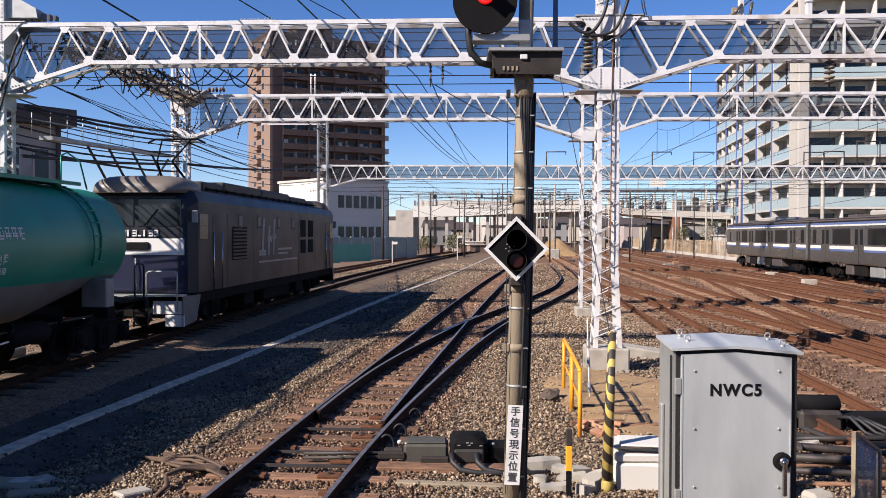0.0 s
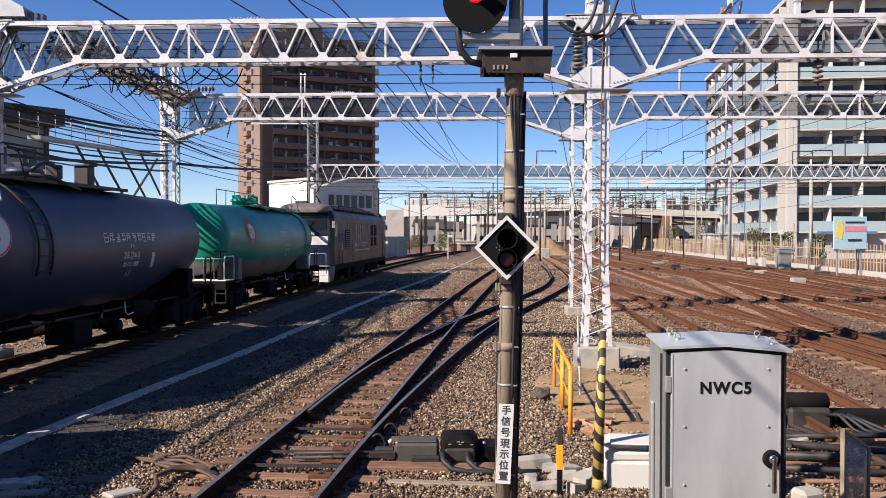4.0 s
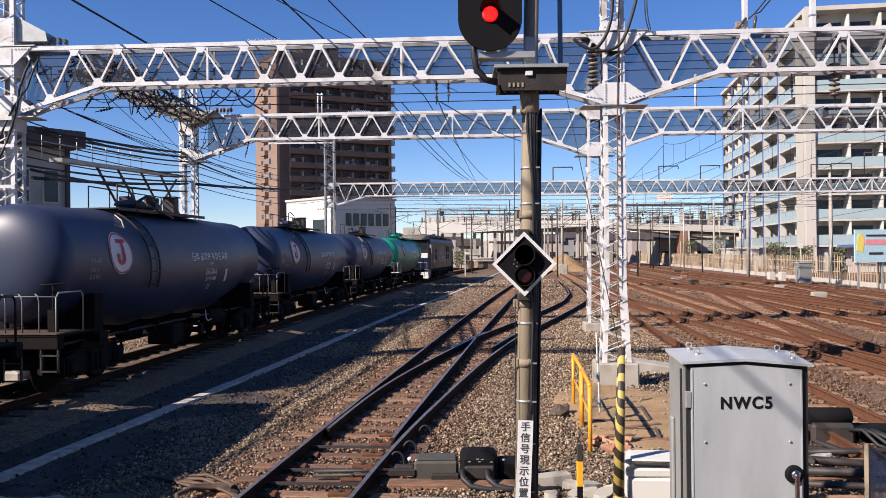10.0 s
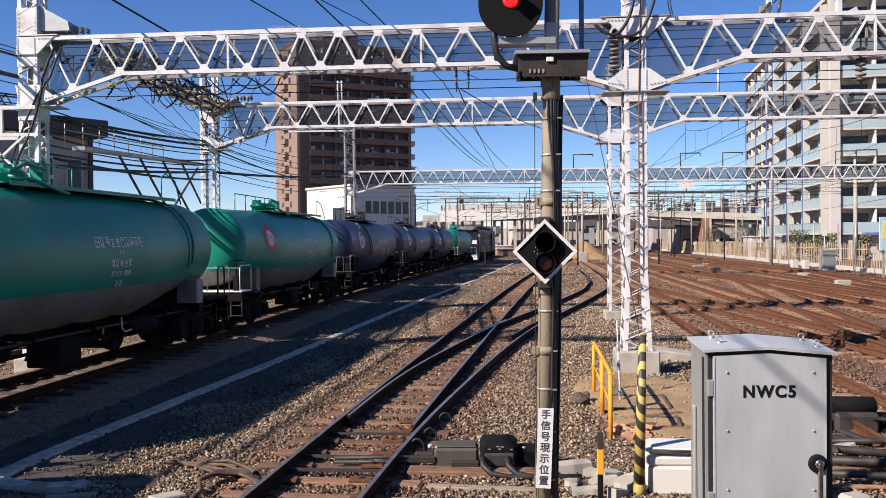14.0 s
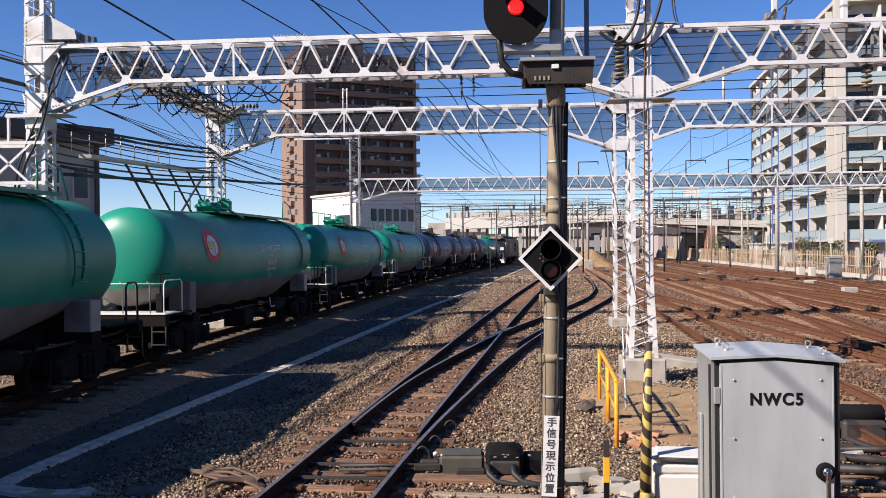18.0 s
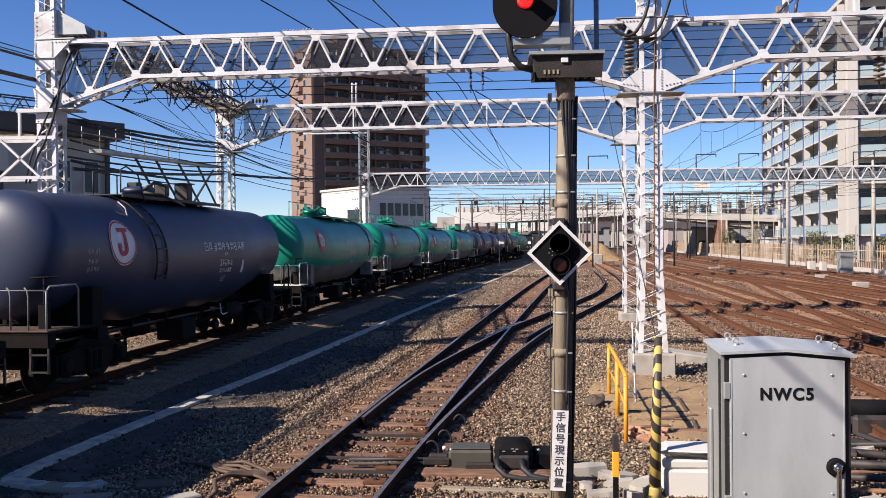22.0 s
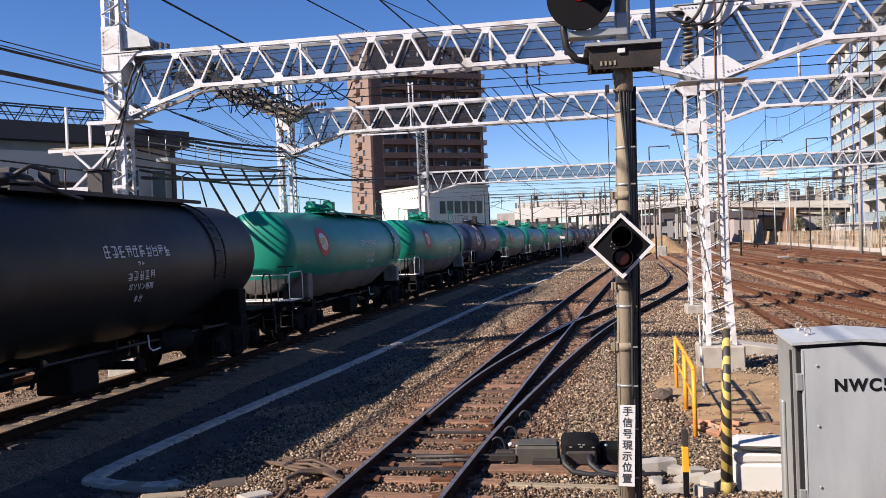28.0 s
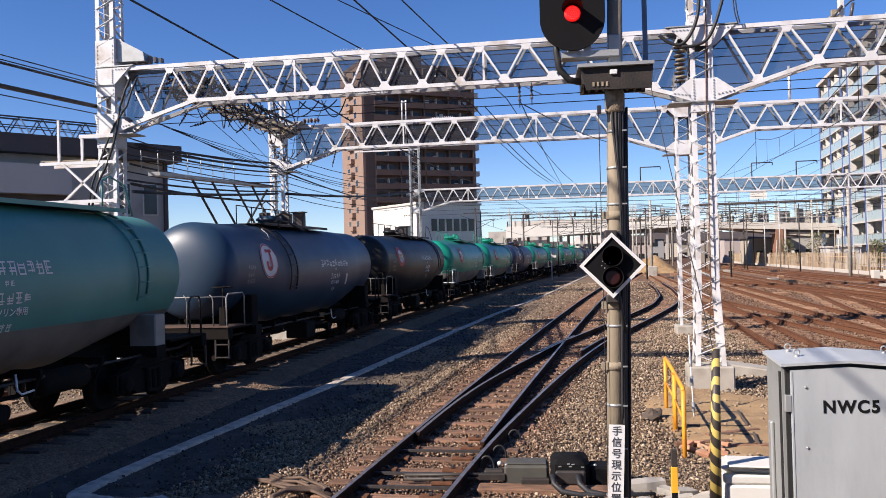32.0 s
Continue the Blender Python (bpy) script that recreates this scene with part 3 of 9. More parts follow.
# ---- gantries ----
def lattice_mast(label, x, y, z0, z1, w, turn, base, plates=(), taper=0.0, mat=None, group="lattice masts"):
    """A square mast of four angles and zigzag lacing on a concrete base."""
    mat = mat or M_WHITE
    t = thing("lattice_mast", label, "mast", group, pose(x, y, z0, 0, 0, turn))
    H = z1 - z0
    h = w / 2

    def at(sx, sy, z):
        f = 1 + taper * max(0, 1 - z / 1.6)
        return (sx * h * f, sy * h * f, z)
    for sx in (-1, 1):
        for sy in (-1, 1):
            v, f, k = [], [], 0.085
            for z in (0, 1.6, H):
                x, y, _ = at(sx, sy, z)
                v += [(x + sx * a, y + sy * b, z) for a, b in ((0.006, 0.006), (-k, 0.006), (-k, -0.006), (-0.006, -0.006), (-0.006, -k), (0.006, -k))]
            for i in (0, 6):
                f += [(i + j, i + (j + 1) % 6, i + 6 + (j + 1) % 6, i + 6 + j) for j in range(6)]
            f += [tuple(range(6)), tuple(range(12, 18))]
            part("leg", Geo().add(v, f), mat, t)
    n = max(4, int(H / (w * 0.5)))
    for face in range(4):
        for i in range(n):
            g = Geo()
            z, z2 = H * i / n, H * (i + 1) / n
            s = 1 if i % 2 else -1
            if face < 2:
                sy = -1 if face == 0 else 1
                a, b = at(-s, sy, z), at(s, sy, z2)
                g.bar(a, b, 0.012, 0.05, up=(0, 1, 0))
            else:
                sx = -1 if face == 2 else 1
                a, b = at(sx, -s, z), at(sx, s, z2)
                g.bar(a, b, 0.05, 0.012, up=(0, 1, 0))
            part("lacing_bar", g, mat, t)
    for za, zb in plates:
        g = Geo()
        e = h + 0.014
        g.box(-e, e, -e - 0.006, -e + 0.006, za - z0, zb - z0).box(-e, e, e - 0.006, e + 0.006, za - z0, zb - z0)
        g.box(-e - 0.006, -e + 0.006, -e, e, za - z0, zb - z0).box(e - 0.006, e + 0.006, -e, e, za - z0, zb - z0)
        for k in range(max(2, int((zb - za) / 0.09))):
            for sx in (-1, 1):
                g.box(sx * (h - 0.03) - 0.012, sx * (h - 0.03) + 0.012, -e - 0.02, -e, za - z0 + 0.03 + k * 0.09, za - z0 + 0.055 + k * 0.09)
        part("gusset_plate", g, mat, t)
    if base:
        b = h * (1 + taper) + 0.14
        part("foundation", Geo().box(-b, b, -b, b, -base - 0.3, 0.0, 0.03), M_CONC, t, "weathered concrete foundation block")
    return t


def gantry(label, a, b, z_top, z_bot, nodes, masts, dip=0.62, reach=1.9, depth=0.42, net=True, size=0.085, mat=None, spikes=(), lows=None, posts=None):
    """A box truss from a to b (plan points), lowered towards its masts (distances along it)."""
    mat = mat or M_WHITE
    ax, ay = a
    L = math.hypot(b[0] - ax, b[1] - ay)
    t = thing("overhead_gantry", label, "gantry", "gantries over the tracks", pose(ax, ay, 0, 0, 0, math.degrees(math.atan2(b[1] - ay, b[0] - ax))))

    def low(x):
        d = min(abs(x - m) for m in masts) if masts else 99
        return z_bot - dip * min(1, max(0, 1 - (d - 0.35) / reach))
    for sy in (-1, 1):
        y = sy * depth / 2
        part("top_chord", Geo().bar((0, y, z_top), (L, y, z_top), size, size * 1.15), mat, t)
        pts = sorted({0.0, L, *[min(L, max(0, m + s * o)) for m in masts for s in (-1, 1) for o in (0.35, 0.35 + reach)]})
        for p, q in zip(pts, pts[1:]):
            part("bottom_chord", Geo().bar((p, y, low(p)), (q, y, low(q)), size, size * 1.1), mat, t)
        panel = Geo()
        for i, (x, xn) in enumerate(zip(nodes, nodes[1:])):
            xm = lows[i] if lows else (x + xn) / 2
            for p, q in (((x, y, z_top), (xm, y, low(xm))), ((xm, y, low(xm)), (xn, y, z_top))):
                if all(abs((p[0] + q[0]) / 2 - m) > 0.32 for m in masts) and q[0] < L:
                    part("diagonal", Geo().bar(p, q, size * 0.55, size * 0.75, up=(0, 1, 0)), mat, t)
            if posts is None and i % 4 == 3 and all(abs(x - m) > 0.5 for m in masts):
                part("post", Geo().bar((x, y, low(x)), (x, y, z_top), size * 0.6, size * 0.6), mat, t)
            w = 0.13
            zl = low(xm)
            if sy < 0:
                part("node_plate", Geo().plate([(x - w, z_top - 0.02), (x + w, z_top - 0.02), (x + 0.05, z_top - 0.17), (x - 0.05, z_top - 0.17)], y - 0.03, y - 0.012), mat, t)
                part("node_plate", Geo().plate([(xm - w, zl + 0.02), (xm + w, zl + 0.02), (xm + 0.05, zl + 0.15), (xm - 0.05, zl + 0.15)], y - 0.03, y - 0.012), mat, t)
            if net and sy < 0:
                panel.add([(x, y + 0.06, low(x) + 0.04), (xn, y + 0.06, low(xn) + 0.04), (xn, y + 0.06, z_top - 0.05), (x, y + 0.06, z_top - 0.05)], [(0, 1, 2, 3)])
        for x in posts or ():
            part("post", Geo().bar((x, y, low(x)), (x, y, z_top), size * 0.6, size * 0.6), mat, t)
        if net and sy < 0:
            part("netting", panel, M_NET, t, "dark bird netting stretched inside the truss")
    for x, xn in spikes:
        for z in (z_top + size * 0.55, z_bot - size * 1.2):
            g = Geo().bar((x, -depth / 2, z + 0.01), (xn, -depth / 2, z + 0.01), 0.03, 0.012)
            for k in range(int((xn - x) / 0.07)):
                g.bar((x + k * 0.07, -depth / 2 - 0.02, z + 0.01), (x + k * 0.07 + 0.035, -depth / 2 + 0.02, z + 0.06), 0.014)
            part("spike_strip", g, mat, t, "pale bird spikes")
            x, xn = x + 0.45, xn + 0.45
    for x, xn in zip(nodes, nodes[1:]):
        part("cross_brace", Geo().bar((x, -depth / 2, z_top), (xn, depth / 2, z_top), 0.025), mat, t)
        part("cross_brace", Geo().bar((x, depth / 2, low(x)), (xn, -depth / 2, low(xn)), 0.025), mat, t)
    for m in masts:
        l, r = (0.3 if m < 0.5 else 1.0), (0.3 if m > L - 0.5 else 1.0)
        for y in (-depth / 2 - 0.045, depth / 2 + 0.03):
            part("gusset_plate", Geo().plate([(m - 0.62 * l, z_top + 0.03), (m + 0.62 * r, z_top + 0.03), (m + 0.24, z_top - 0.34), (m - 0.24, z_top - 0.34)], y - 0.012, y + 0.012), mat, t)
            zl = low(m)
            part("gusset_plate", Geo().plate([(m - 0.66 * l, zl + 0.05), (m - 0.24, zl - 0.10), (m + 0.24, zl - 0.10), (m + 0.66 * r, zl + 0.05), (m + 0.26, zl + 0.34), (m - 0.26, zl + 0.34)], y - 0.012, y + 0.012), mat, t)
        g = Geo()
        y = -depth / 2 - 0.064
        for sx in (-1, 1):
            for k in range(7):
                g.box(m + sx * 0.19 - 0.011, m + sx * 0.19 + 0.011, y - 0.012, y + 0.01, zl - 0.06 + k * 0.058, zl - 0.04 + k * 0.058)
                g.box(m + sx * 0.19 - 0.011, m + sx * 0.19 + 0.011, y - 0.012, y + 0.01, z_top - 0.31 + k * 0.048, z_top - 0.29 + k * 0.048)
            if (sx < 0 and l == 1.0) or (sx > 0 and r == 1.0):
                for k in range(5):
                    g.box(m + sx * (0.28 + k * 0.07) - 0.011, m + sx * (0.28 + k * 0.07) + 0.011, y - 0.012, y + 0.01, z_top - 0.02, z_top)
                    g.box(m + sx * (0.28 + k * 0.07) - 0.011, m + sx * (0.28 + k * 0.07) + 0.011, y - 0.012, y + 0.01, zl + 0.01 + k * 0.012, zl + 0.03 + k * 0.012)
        tagged(part("rivets", g, M_GREYSTEEL, t), kind="stuff")
        part("cap_plate", Geo().box(m - 0.7 * l, m + 0.7 * r, -depth / 2 - 0.07, depth / 2 + 0.07, z_top + 0.052, z_top + 0.075), M_GREYSTEEL, t)
        part("cap_plate", Geo().box(m - 0.66 * l, m + 0.66 * r, -depth / 2 - 0.065, depth / 2 + 0.065, zl - 0.125, zl - 0.104), M_GREYSTEEL, t)
    return t


T1 = math.degrees(math.atan2(-0.61, 12.87))
G1_TOP = [0.45, 1.54, 2.48, 3.38, 4.26, 5.18, 5.97, 6.75, 7.59, 8.39, 9.35, 10.38, 11.42, 12.42, 13.25, 14.42, 15.42, 16.38, 17.35, 18.4, 19.4, 20.4, 21.4, 22.4, 23.4, 24.4, 25.5]
G1_LOW = [1.01, 2.05, 2.95, 3.89, 4.82, 5.60, 6.37, 7.18, 7.98, 8.89, 9.87, 10.82, 11.88, 12.82, 13.86, 14.98, 15.94, 16.90, 17.94, 18.9, 19.9, 20.9, 21.9, 22.9, 23.9, 24.9]
gantry("white painted steel truss gantry with dark netting", (-9.5, 17.75), (16.5, 16.52), 6.935, 6.14, G1_TOP, (0.0, 12.82, 26.0), dip=0.53, reach=1.75, size=0.072, spikes=((5.25, 5.98),), lows=G1_LOW, posts=(4.40, 8.47, 17.45, 21.5))
lattice_mast("white riveted lattice mast on a concrete block", 3.29, 17.15, 0.28, 10.4, 0.42, T1, 0.5, ((6.6, 7.2), (5.3, 5.75)), 0.35)
lattice_mast("white riveted lattice mast behind the freight line", -9.5, 17.75, 0.1, 10.4, 0.42, T1, 0.3, ((6.35, 7.6), (5.2, 5.7)), 0.0)
lattice_mast("white riveted lattice mast at the gantry end", 16.5, 16.5, 0.1, 8.2, 0.42, T1, 0.3, ((6.5, 7.2),), 0.3)
G2_TOP = [0.72, 1.67, 2.66, 3.64, 4.64, 5.54, 6.44, 7.36, 8.25, 9.20, 10.20, 11.17, 12.3, 13.5, 14.7, 15.8, 16.85, 17.85, 19.0, 20.16, 21.32, 22.42, 23.49, 24.6, 25.7, 26.8, 27.9, 28.9]
gantry("second white truss gantry farther along the yard", (-9.25, 29.05), (20.0, 28.05), 7.345, 6.515, G2_TOP, (0.0, 14.1, 29.2), size=0.078, spikes=((5.66, 6.45),), posts=(4.64, 9.25, 19.05, 23.5))
lattice_mast("white lattice mast standing behind another", 4.84, 28.55, 0.1, 8.4, 0.52, T1, 0.4, ((7.0, 7.6), (5.75, 6.1)), 0.1)
lattice_mast("white lattice mast beyond the tank wagons", -9.25, 29.05, 0.1, 8.6, 0.5, T1, 0.3, ((6.7, 7.5), (5.7, 6.1)), 0.0)
lattice_mast("white lattice mast among the yard tracks", 20.0, 28.05, 0.1, 8.0, 0.5, T1, 0.3, (), 0.0)
gantry("distant grey-white truss gantry across all tracks", (-8.7, 58.6), (36.0, 58.2), 7.4, 6.5, [0.6 + 1.06 * i for i in range(42)], (0.0, 44.5), net=True, reach=2.2, size=0.09)
lattice_mast("weathered lattice tower by the white building", -8.7, 58.6, 0.0, 11.0, 0.7, 0, 0.3, (), 0.0, M_GREYSTEEL)
lattice_mast("far lattice mast by the fence", 36.0, 58.2, 0.0, 8.5, 0.6, 0, 0.3, (), 0.0, M_GREYSTEEL)


# ---- the freight train ----
LAG = ((0, 2.0), (1, 1.5), (2, 1.22), (3, 0.95), (4, 0.5), (5, 0.15), (6, 0.0), (13, 0.0), (19, 0.05), (22, -0.1), (24, -0.4), (27, -0.9), (32, -1.1))
TRAIN_T = [(t / 2, 5.54 * (t / 2 - 16) + 0.019 * (t / 2 - 16) ** 2 + float(np.interp(t / 2, [a for a, _ in LAG], [b for _, b in LAG]))) for t in range(65)]


def train_shift(t):
    return float(np.interp(t, [a for a, _ in TRAIN_T], [b for _, b in TRAIN_T]))


def vehicle_pose(s, half):
    xa, ya, _ = train_place(s - half)
    xb, yb, _ = train_place(s + half)
    return pose((xa + xb) / 2, (ya + yb) / 2, RISE, 0, 0, -math.degrees(math.atan2(xb - xa, yb - ya)))


WHEEL_R = 0.43
MOVERS = []


def wheelset_geo():
    g = Geo()
    g.rod((-0.8, 0, 0), (0.8, 0, 0), 0.075, 10)
    for s in (-1, 1):
        g.lathe([(0.12, s * 0.46), (0.13, s * 0.5), (WHEEL_R + 0.028, s * 0.503), (WHEEL_R + 0.028, s * 0.53), (WHEEL_R, s * 0.54), (WHEEL_R - 0.01, s * 0.63), (0.36, s * 0.635), (0.34, s * 0.58), (0.14, s * 0.57), (0.13, s * 0.66)], 28, axis="x")
    return g


WHEELSET = wheelset_geo().mesh("wheelset", M_BOGIE)


def bogie_geo():
    g = Geo()
    for s in (-1, 1):
        x0, x1 = s * 0.86, s * 0.98
        lo, hi = min(x0, x1), max(x0, x1)
        pts = [(-1.12, 0.38), (-0.72, 0.38), (-0.45, 0.22), (0.45, 0.22), (0.72, 0.38), (1.12, 0.38), (1.12, 0.60), (0.72, 0.66), (0.4, 0.82), (-0.4, 0.82), (-0.72, 0.66), (-1.12, 0.60)]
        v = [(lo, y, z) for y, z in pts] + [(hi, y, z) for y, z in pts]
        n = len(pts)
        g.add(v, [tuple(range(n)), tuple(reversed(range(n, 2 * n)))] + [(i, n + i, n + (i + 1) % n, (i + 1) % n) for i in range(n)])
        for y in (-0.875, 0.875):
            g.box(lo - 0.02, hi + 0.07, y - 0.16, y + 0.16, 0.30, 0.60, 0.03)
        for y in (-0.17, 0, 0.17):
            g.lathe([(0.06, 0.26), (0.065, 0.27), (0.065, 0.60), (0.06, 0.61)], 10, Matrix.Translation((s * 1.0, y, 0)))
    g.box(-0.95, 0.95, -0.2, 0.2, 0.5, 0.74, 0.03)
    for s in (-1, 1):
        for y in (-0.875, 0.875):
            g.lathe([(0.13, s * 1.04), (0.13, s * 1.075), (0.10, s * 1.09), (0.03, s * 1.095)], 14, Matrix.Translation((0, y, 0.43)), "x")
            k = 1 if y > 0 else -1
            g.bar((s * 0.72, y - k * 0.46, 0.75), (s * 0.72, y - k * 0.49, 0.34), 0.09, 0.06)
            g.bar((s * 0.72, y + k * 0.46, 0.72), (s * 0.72, y + k * 0.49, 0.34), 0.09, 0.06)
            g.bar((s * 0.99, y + k * 0.25, 0.62), (s * 0.99, y + k * 0.25, 0.3), 0.05, 0.04)
        g.box(*sorted((s * 0.98, s * 1.08)), -0.3, 0.3, 0.60, 0.64).box(*sorted((s * 0.98, s * 1.08)), -0.28, 0.28, 0.22, 0.26)
        g.rod((s * 1.0, -1.1, 0.70), (s * 1.0, 1.1, 0.70), 0.02, 6)
    for y in (-0.4, 0.4):
        g.box(-0.85, 0.85, y - 0.04, y + 0.04, 0.40, 0.50)
    return g


BOGIE = bogie_geo().mesh("bogie_frame", M_BOGIE)


def tank_shape():
    """Tank outline along the wagon: (y, radius, centre height)."""
    out = []
    R, r, top = 1.27, 1.09, 3.40

    def body(y):
        q = min(1, max(0, (abs(y) - 2.6) / 1.9))
        rad = R + (r - R) * q
        return rad, top - rad - 0.03 * q
    ends = []
    for a in (4, 12, 22, 33, 45, 57, 68, 78, 86):
        ends.append((0.50 * math.cos(radians(a)), math.sin(radians(a)) ** 0.72))
    for dy, k in ends:
        rad, zc = body(-5.55)
        out.append((-5.42 - dy, rad * k, zc))
    for y in (-5.4, -4.5, -3.6, -2.6, -1.3, 0, 1.3, 2.6, 3.6, 4.5, 5.4):
        out.append((y, *body(y)))
    for dy, k in reversed(ends):
        rad, zc = body(5.55)
        out.append((5.42 + dy, rad * k, zc))
    return out


TANK = tank_shape()


def tank_body(split_z, above, below, n=48):
    """The tank with a paint edge at split_z; the upper and lower shells meet there."""
    v, f, idx = [], [], []
    for y, r, zc in TANK:
        for k in range(n):
            a = 2 * math.pi * k / n
            v.append((r * math.sin(a), y, zc + r * math.cos(a)))
    for i in range(len(TANK) - 1):
        for k in range(n):
            q = (i * n + k, (i + 1) * n + k, (i + 1) * n + (k + 1) % n, i * n + (k + 1) % n)
            f.append(q)
            zc = sum(v[j][2] for j in q) / 4
            idx.append(0 if zc > split_z else 1)
    f += [tuple(range(n)), tuple(len(v) - n + k for k in reversed(range(n)))]
    idx += [0, 0]
    me = mesh_from("tank", v, f, [above, below], True, idx)
    bm = bmesh.new()
    bm.from_mesh(me)
    bmesh.ops.bisect_plane(bm, geom=bm.verts[:] + bm.edges[:] + bm.faces[:], plane_co=(0, 0, split_z), plane_no=(0, 0, 1))
    for fc in bm.faces:
        fc.material_index = 0 if fc.calc_center_median().z > split_z else 1
    bmesh.ops.recalc_face_normals(bm, faces=bm.faces[:])
    bm.to_mesh(me)
    bm.free()
    return me


def side_x(z, y=0.0):
    """Half-width of the tank at a height."""
    ys = [p[0] for p in TANK]
    r, c = float(np.interp(y, ys, [p[1] for p in TANK])), float(np.interp(y, ys, [p[2] for p in TANK]))
    return math.sqrt(max(0.05, r ** 2 - (z - c) ** 2))


def on_side(y, z, w, h, lift=0.006):
    """A patch that follows the tank's side: rows of points from low to high."""
    v, nz, ny = [], 6, 4
    for i in range(nz + 1):
        zz = z - h / 2 + h * i / nz
        for j in range(ny + 1):
            yy = y - w / 2 + w * j / ny
            v.append((side_x(zz, yy) + lift, yy, zz))
    f = [(i * (ny + 1) + j, i * (ny + 1) + j + 1, (i + 1) * (ny + 1) + j + 1, (i + 1) * (ny + 1) + j) for i in range(nz) for j in range(ny)]
    return v, f


def disc_on_side(g, y, z, r, lift, n=24, r_in=0.0, turn=2 * math.pi):
    v = []
    for rr in (r_in, (r_in + r) / 2, r):
        for k in range(n):
            a = math.pi + turn * k / (n if turn > 6 else n - 1)
            yy, zz = y + rr * math.cos(a), z + rr * math.sin(a)
            v.append((side_x(zz, yy) + lift, yy, zz))
    f = [(i * n + k, i * n + (k + 1) % n, (i + 1) * n + (k + 1) % n, (i + 1) * n + k) for i in range(2) for k in range(n if turn > 6 else n - 1)]
    if r_in == 0:
        f = f[n:] + [tuple(n + k for k in range(n))]
    g.add(v, f, True)
    return g


def tank_wagon(label, top, low, badge, marks, fit_mat):
    w = thing("tank_wagon", label, "tank wagon", "wagons of the freight train")
    part("tank", tank_body(1.60, top, low), None, w)
    # straps, ladder and walkway
    ly = -2.75 if badge == "bars" else 3.35 if top is M_TBLACK else 3.9
    for y in (ly, ly + 0.44):
        g = Geo()
        pts = []
        for k in range(0, 13):
            a = radians(8 + 100 * k / 12)
            rr, zc = min(TANK, key=lambda p: abs(p[0] - y))[1:]
            pts.append(((rr + 0.035) * math.sin(a), y, zc + (rr + 0.035) * math.cos(a)))
        g.tube(pts, 0.022, 6)
        part("ladder_rail", g, fit_mat, w)
    for k in range(8):
        a = radians(20 + 85 * k / 7)
        rr, zc = min(TANK, key=lambda p: abs(p[0] - ly))[1:]
        p = ((rr + 0.04) * math.sin(a), (rr + 0.04) * math.cos(a) + zc)
        part("ladder_tread", Geo().rod((p[0], ly, p[1]), (p[0], ly + 0.44, p[1]), 0.012, 6), fit_mat, w)
    g = Geo()
    g.box(-0.64, 0.64, min(-1.75, ly - 0.1), max(2.1, ly + 0.55), 3.405, 3.43)
    for x in (-0.64, 0.64):
        g.box(x - 0.015, x + 0.015, min(-1.75, ly - 0.1), max(2.1, ly + 0.55), 3.37, 3.44)
    part("walkway", g, fit_mat, w)
    g = Geo()
    for x in (-0.62,):
        for y in (-1.7, -0.7, 0.3, 1.3, 2.25):
            g.rod((x, y, 3.45), (x, y, 3.98), 0.016, 6)
        g.tube([(x, -1.7, 3.98), (x, 2.25, 3.98)], 0.016, 6)
    g.tube([(0.62, ly - 0.12, 3.45), (0.62, ly - 0.12, 3.9), (0.62, ly + 0.1, 3.98), (0.66, ly + 0.5, 3.85), (0.80, ly + 0.5, 3.3)], 0.016, 6)
    part("handrail", g, fit_mat, w)
    if badge == "bars":
        part("hose", Geo().tube([(0.62, -3.55, 3.16), (0.86, -3.42, 3.02), (0.93, -3.22, 2.97), (0.80, -3.05, 3.14), (0.62, -2.98, 3.26)], 0.015, 7), M_TRIM, w, "pale looped hose")
    part("manhole", Geo().lathe([(0.30, 3.30), (0.31, 3.56), (0.36, 3.57), (0.36, 3.62), (0.28, 3.68), (0.05, 3.71)], 20, Matrix.Translation((0, -0.95, 0))), top, w)
    vm = top if top in (M_GREEN, M_TEAL) else M_DARKSTEEL
    part("valve", Geo().lathe([(0.13, 3.3), (0.14, 3.66), (0.09, 3.7), (0.08, 3.84), (0.02, 3.85)], 12, Matrix.Translation((0.1, -0.2, 0))), vm, w)
    part("valve", Geo().lathe([(0.10, 3.3), (0.11, 3.62), (0.14, 3.63), (0.13, 3.74), (0.02, 3.75)], 12, Matrix.Translation((-0.15, 0.25, 0))), vm, w)
    part("vent_pipe", Geo().tube([(0.25, -1.2, 3.62), (0.42, -1.0, 3.78), (0.45, -0.5, 3.72), (0.3, -0.2, 3.66)], 0.035, 8), vm, w)
    part("vent_pipe", Geo().tube([(0.3, -1.3, 3.55), (0.62, -1.1, 3.5), (0.74, -0.6, 3.35), (0.72, -0.2, 3.3)], 0.03, 8), vm, w)
    part("valve_box", Geo().box(0.2, 0.45, -0.55, -0.35, 3.5, 3.78, 0.02), vm, w)
    part("valve_box", Geo().box(-0.4, -0.15, -0.7, -0.45, 3.5, 3.82, 0.02), vm, w)
    if top not in (M_GREEN, M_TEAL):
        part("valve_cabinet", Geo().box(-0.16, 0.16, 1.25, 1.55, 3.47, 3.90, 0.02).box(-0.20, 0.20, 1.21, 1.59, 3.90, 3.93), M_DARKSTEEL, w, "upright dark valve cabinet")
    # frame
    g = Geo()
    g.box(-0.30, 0.30, -6.3, 6.3, 0.82, 1.02)
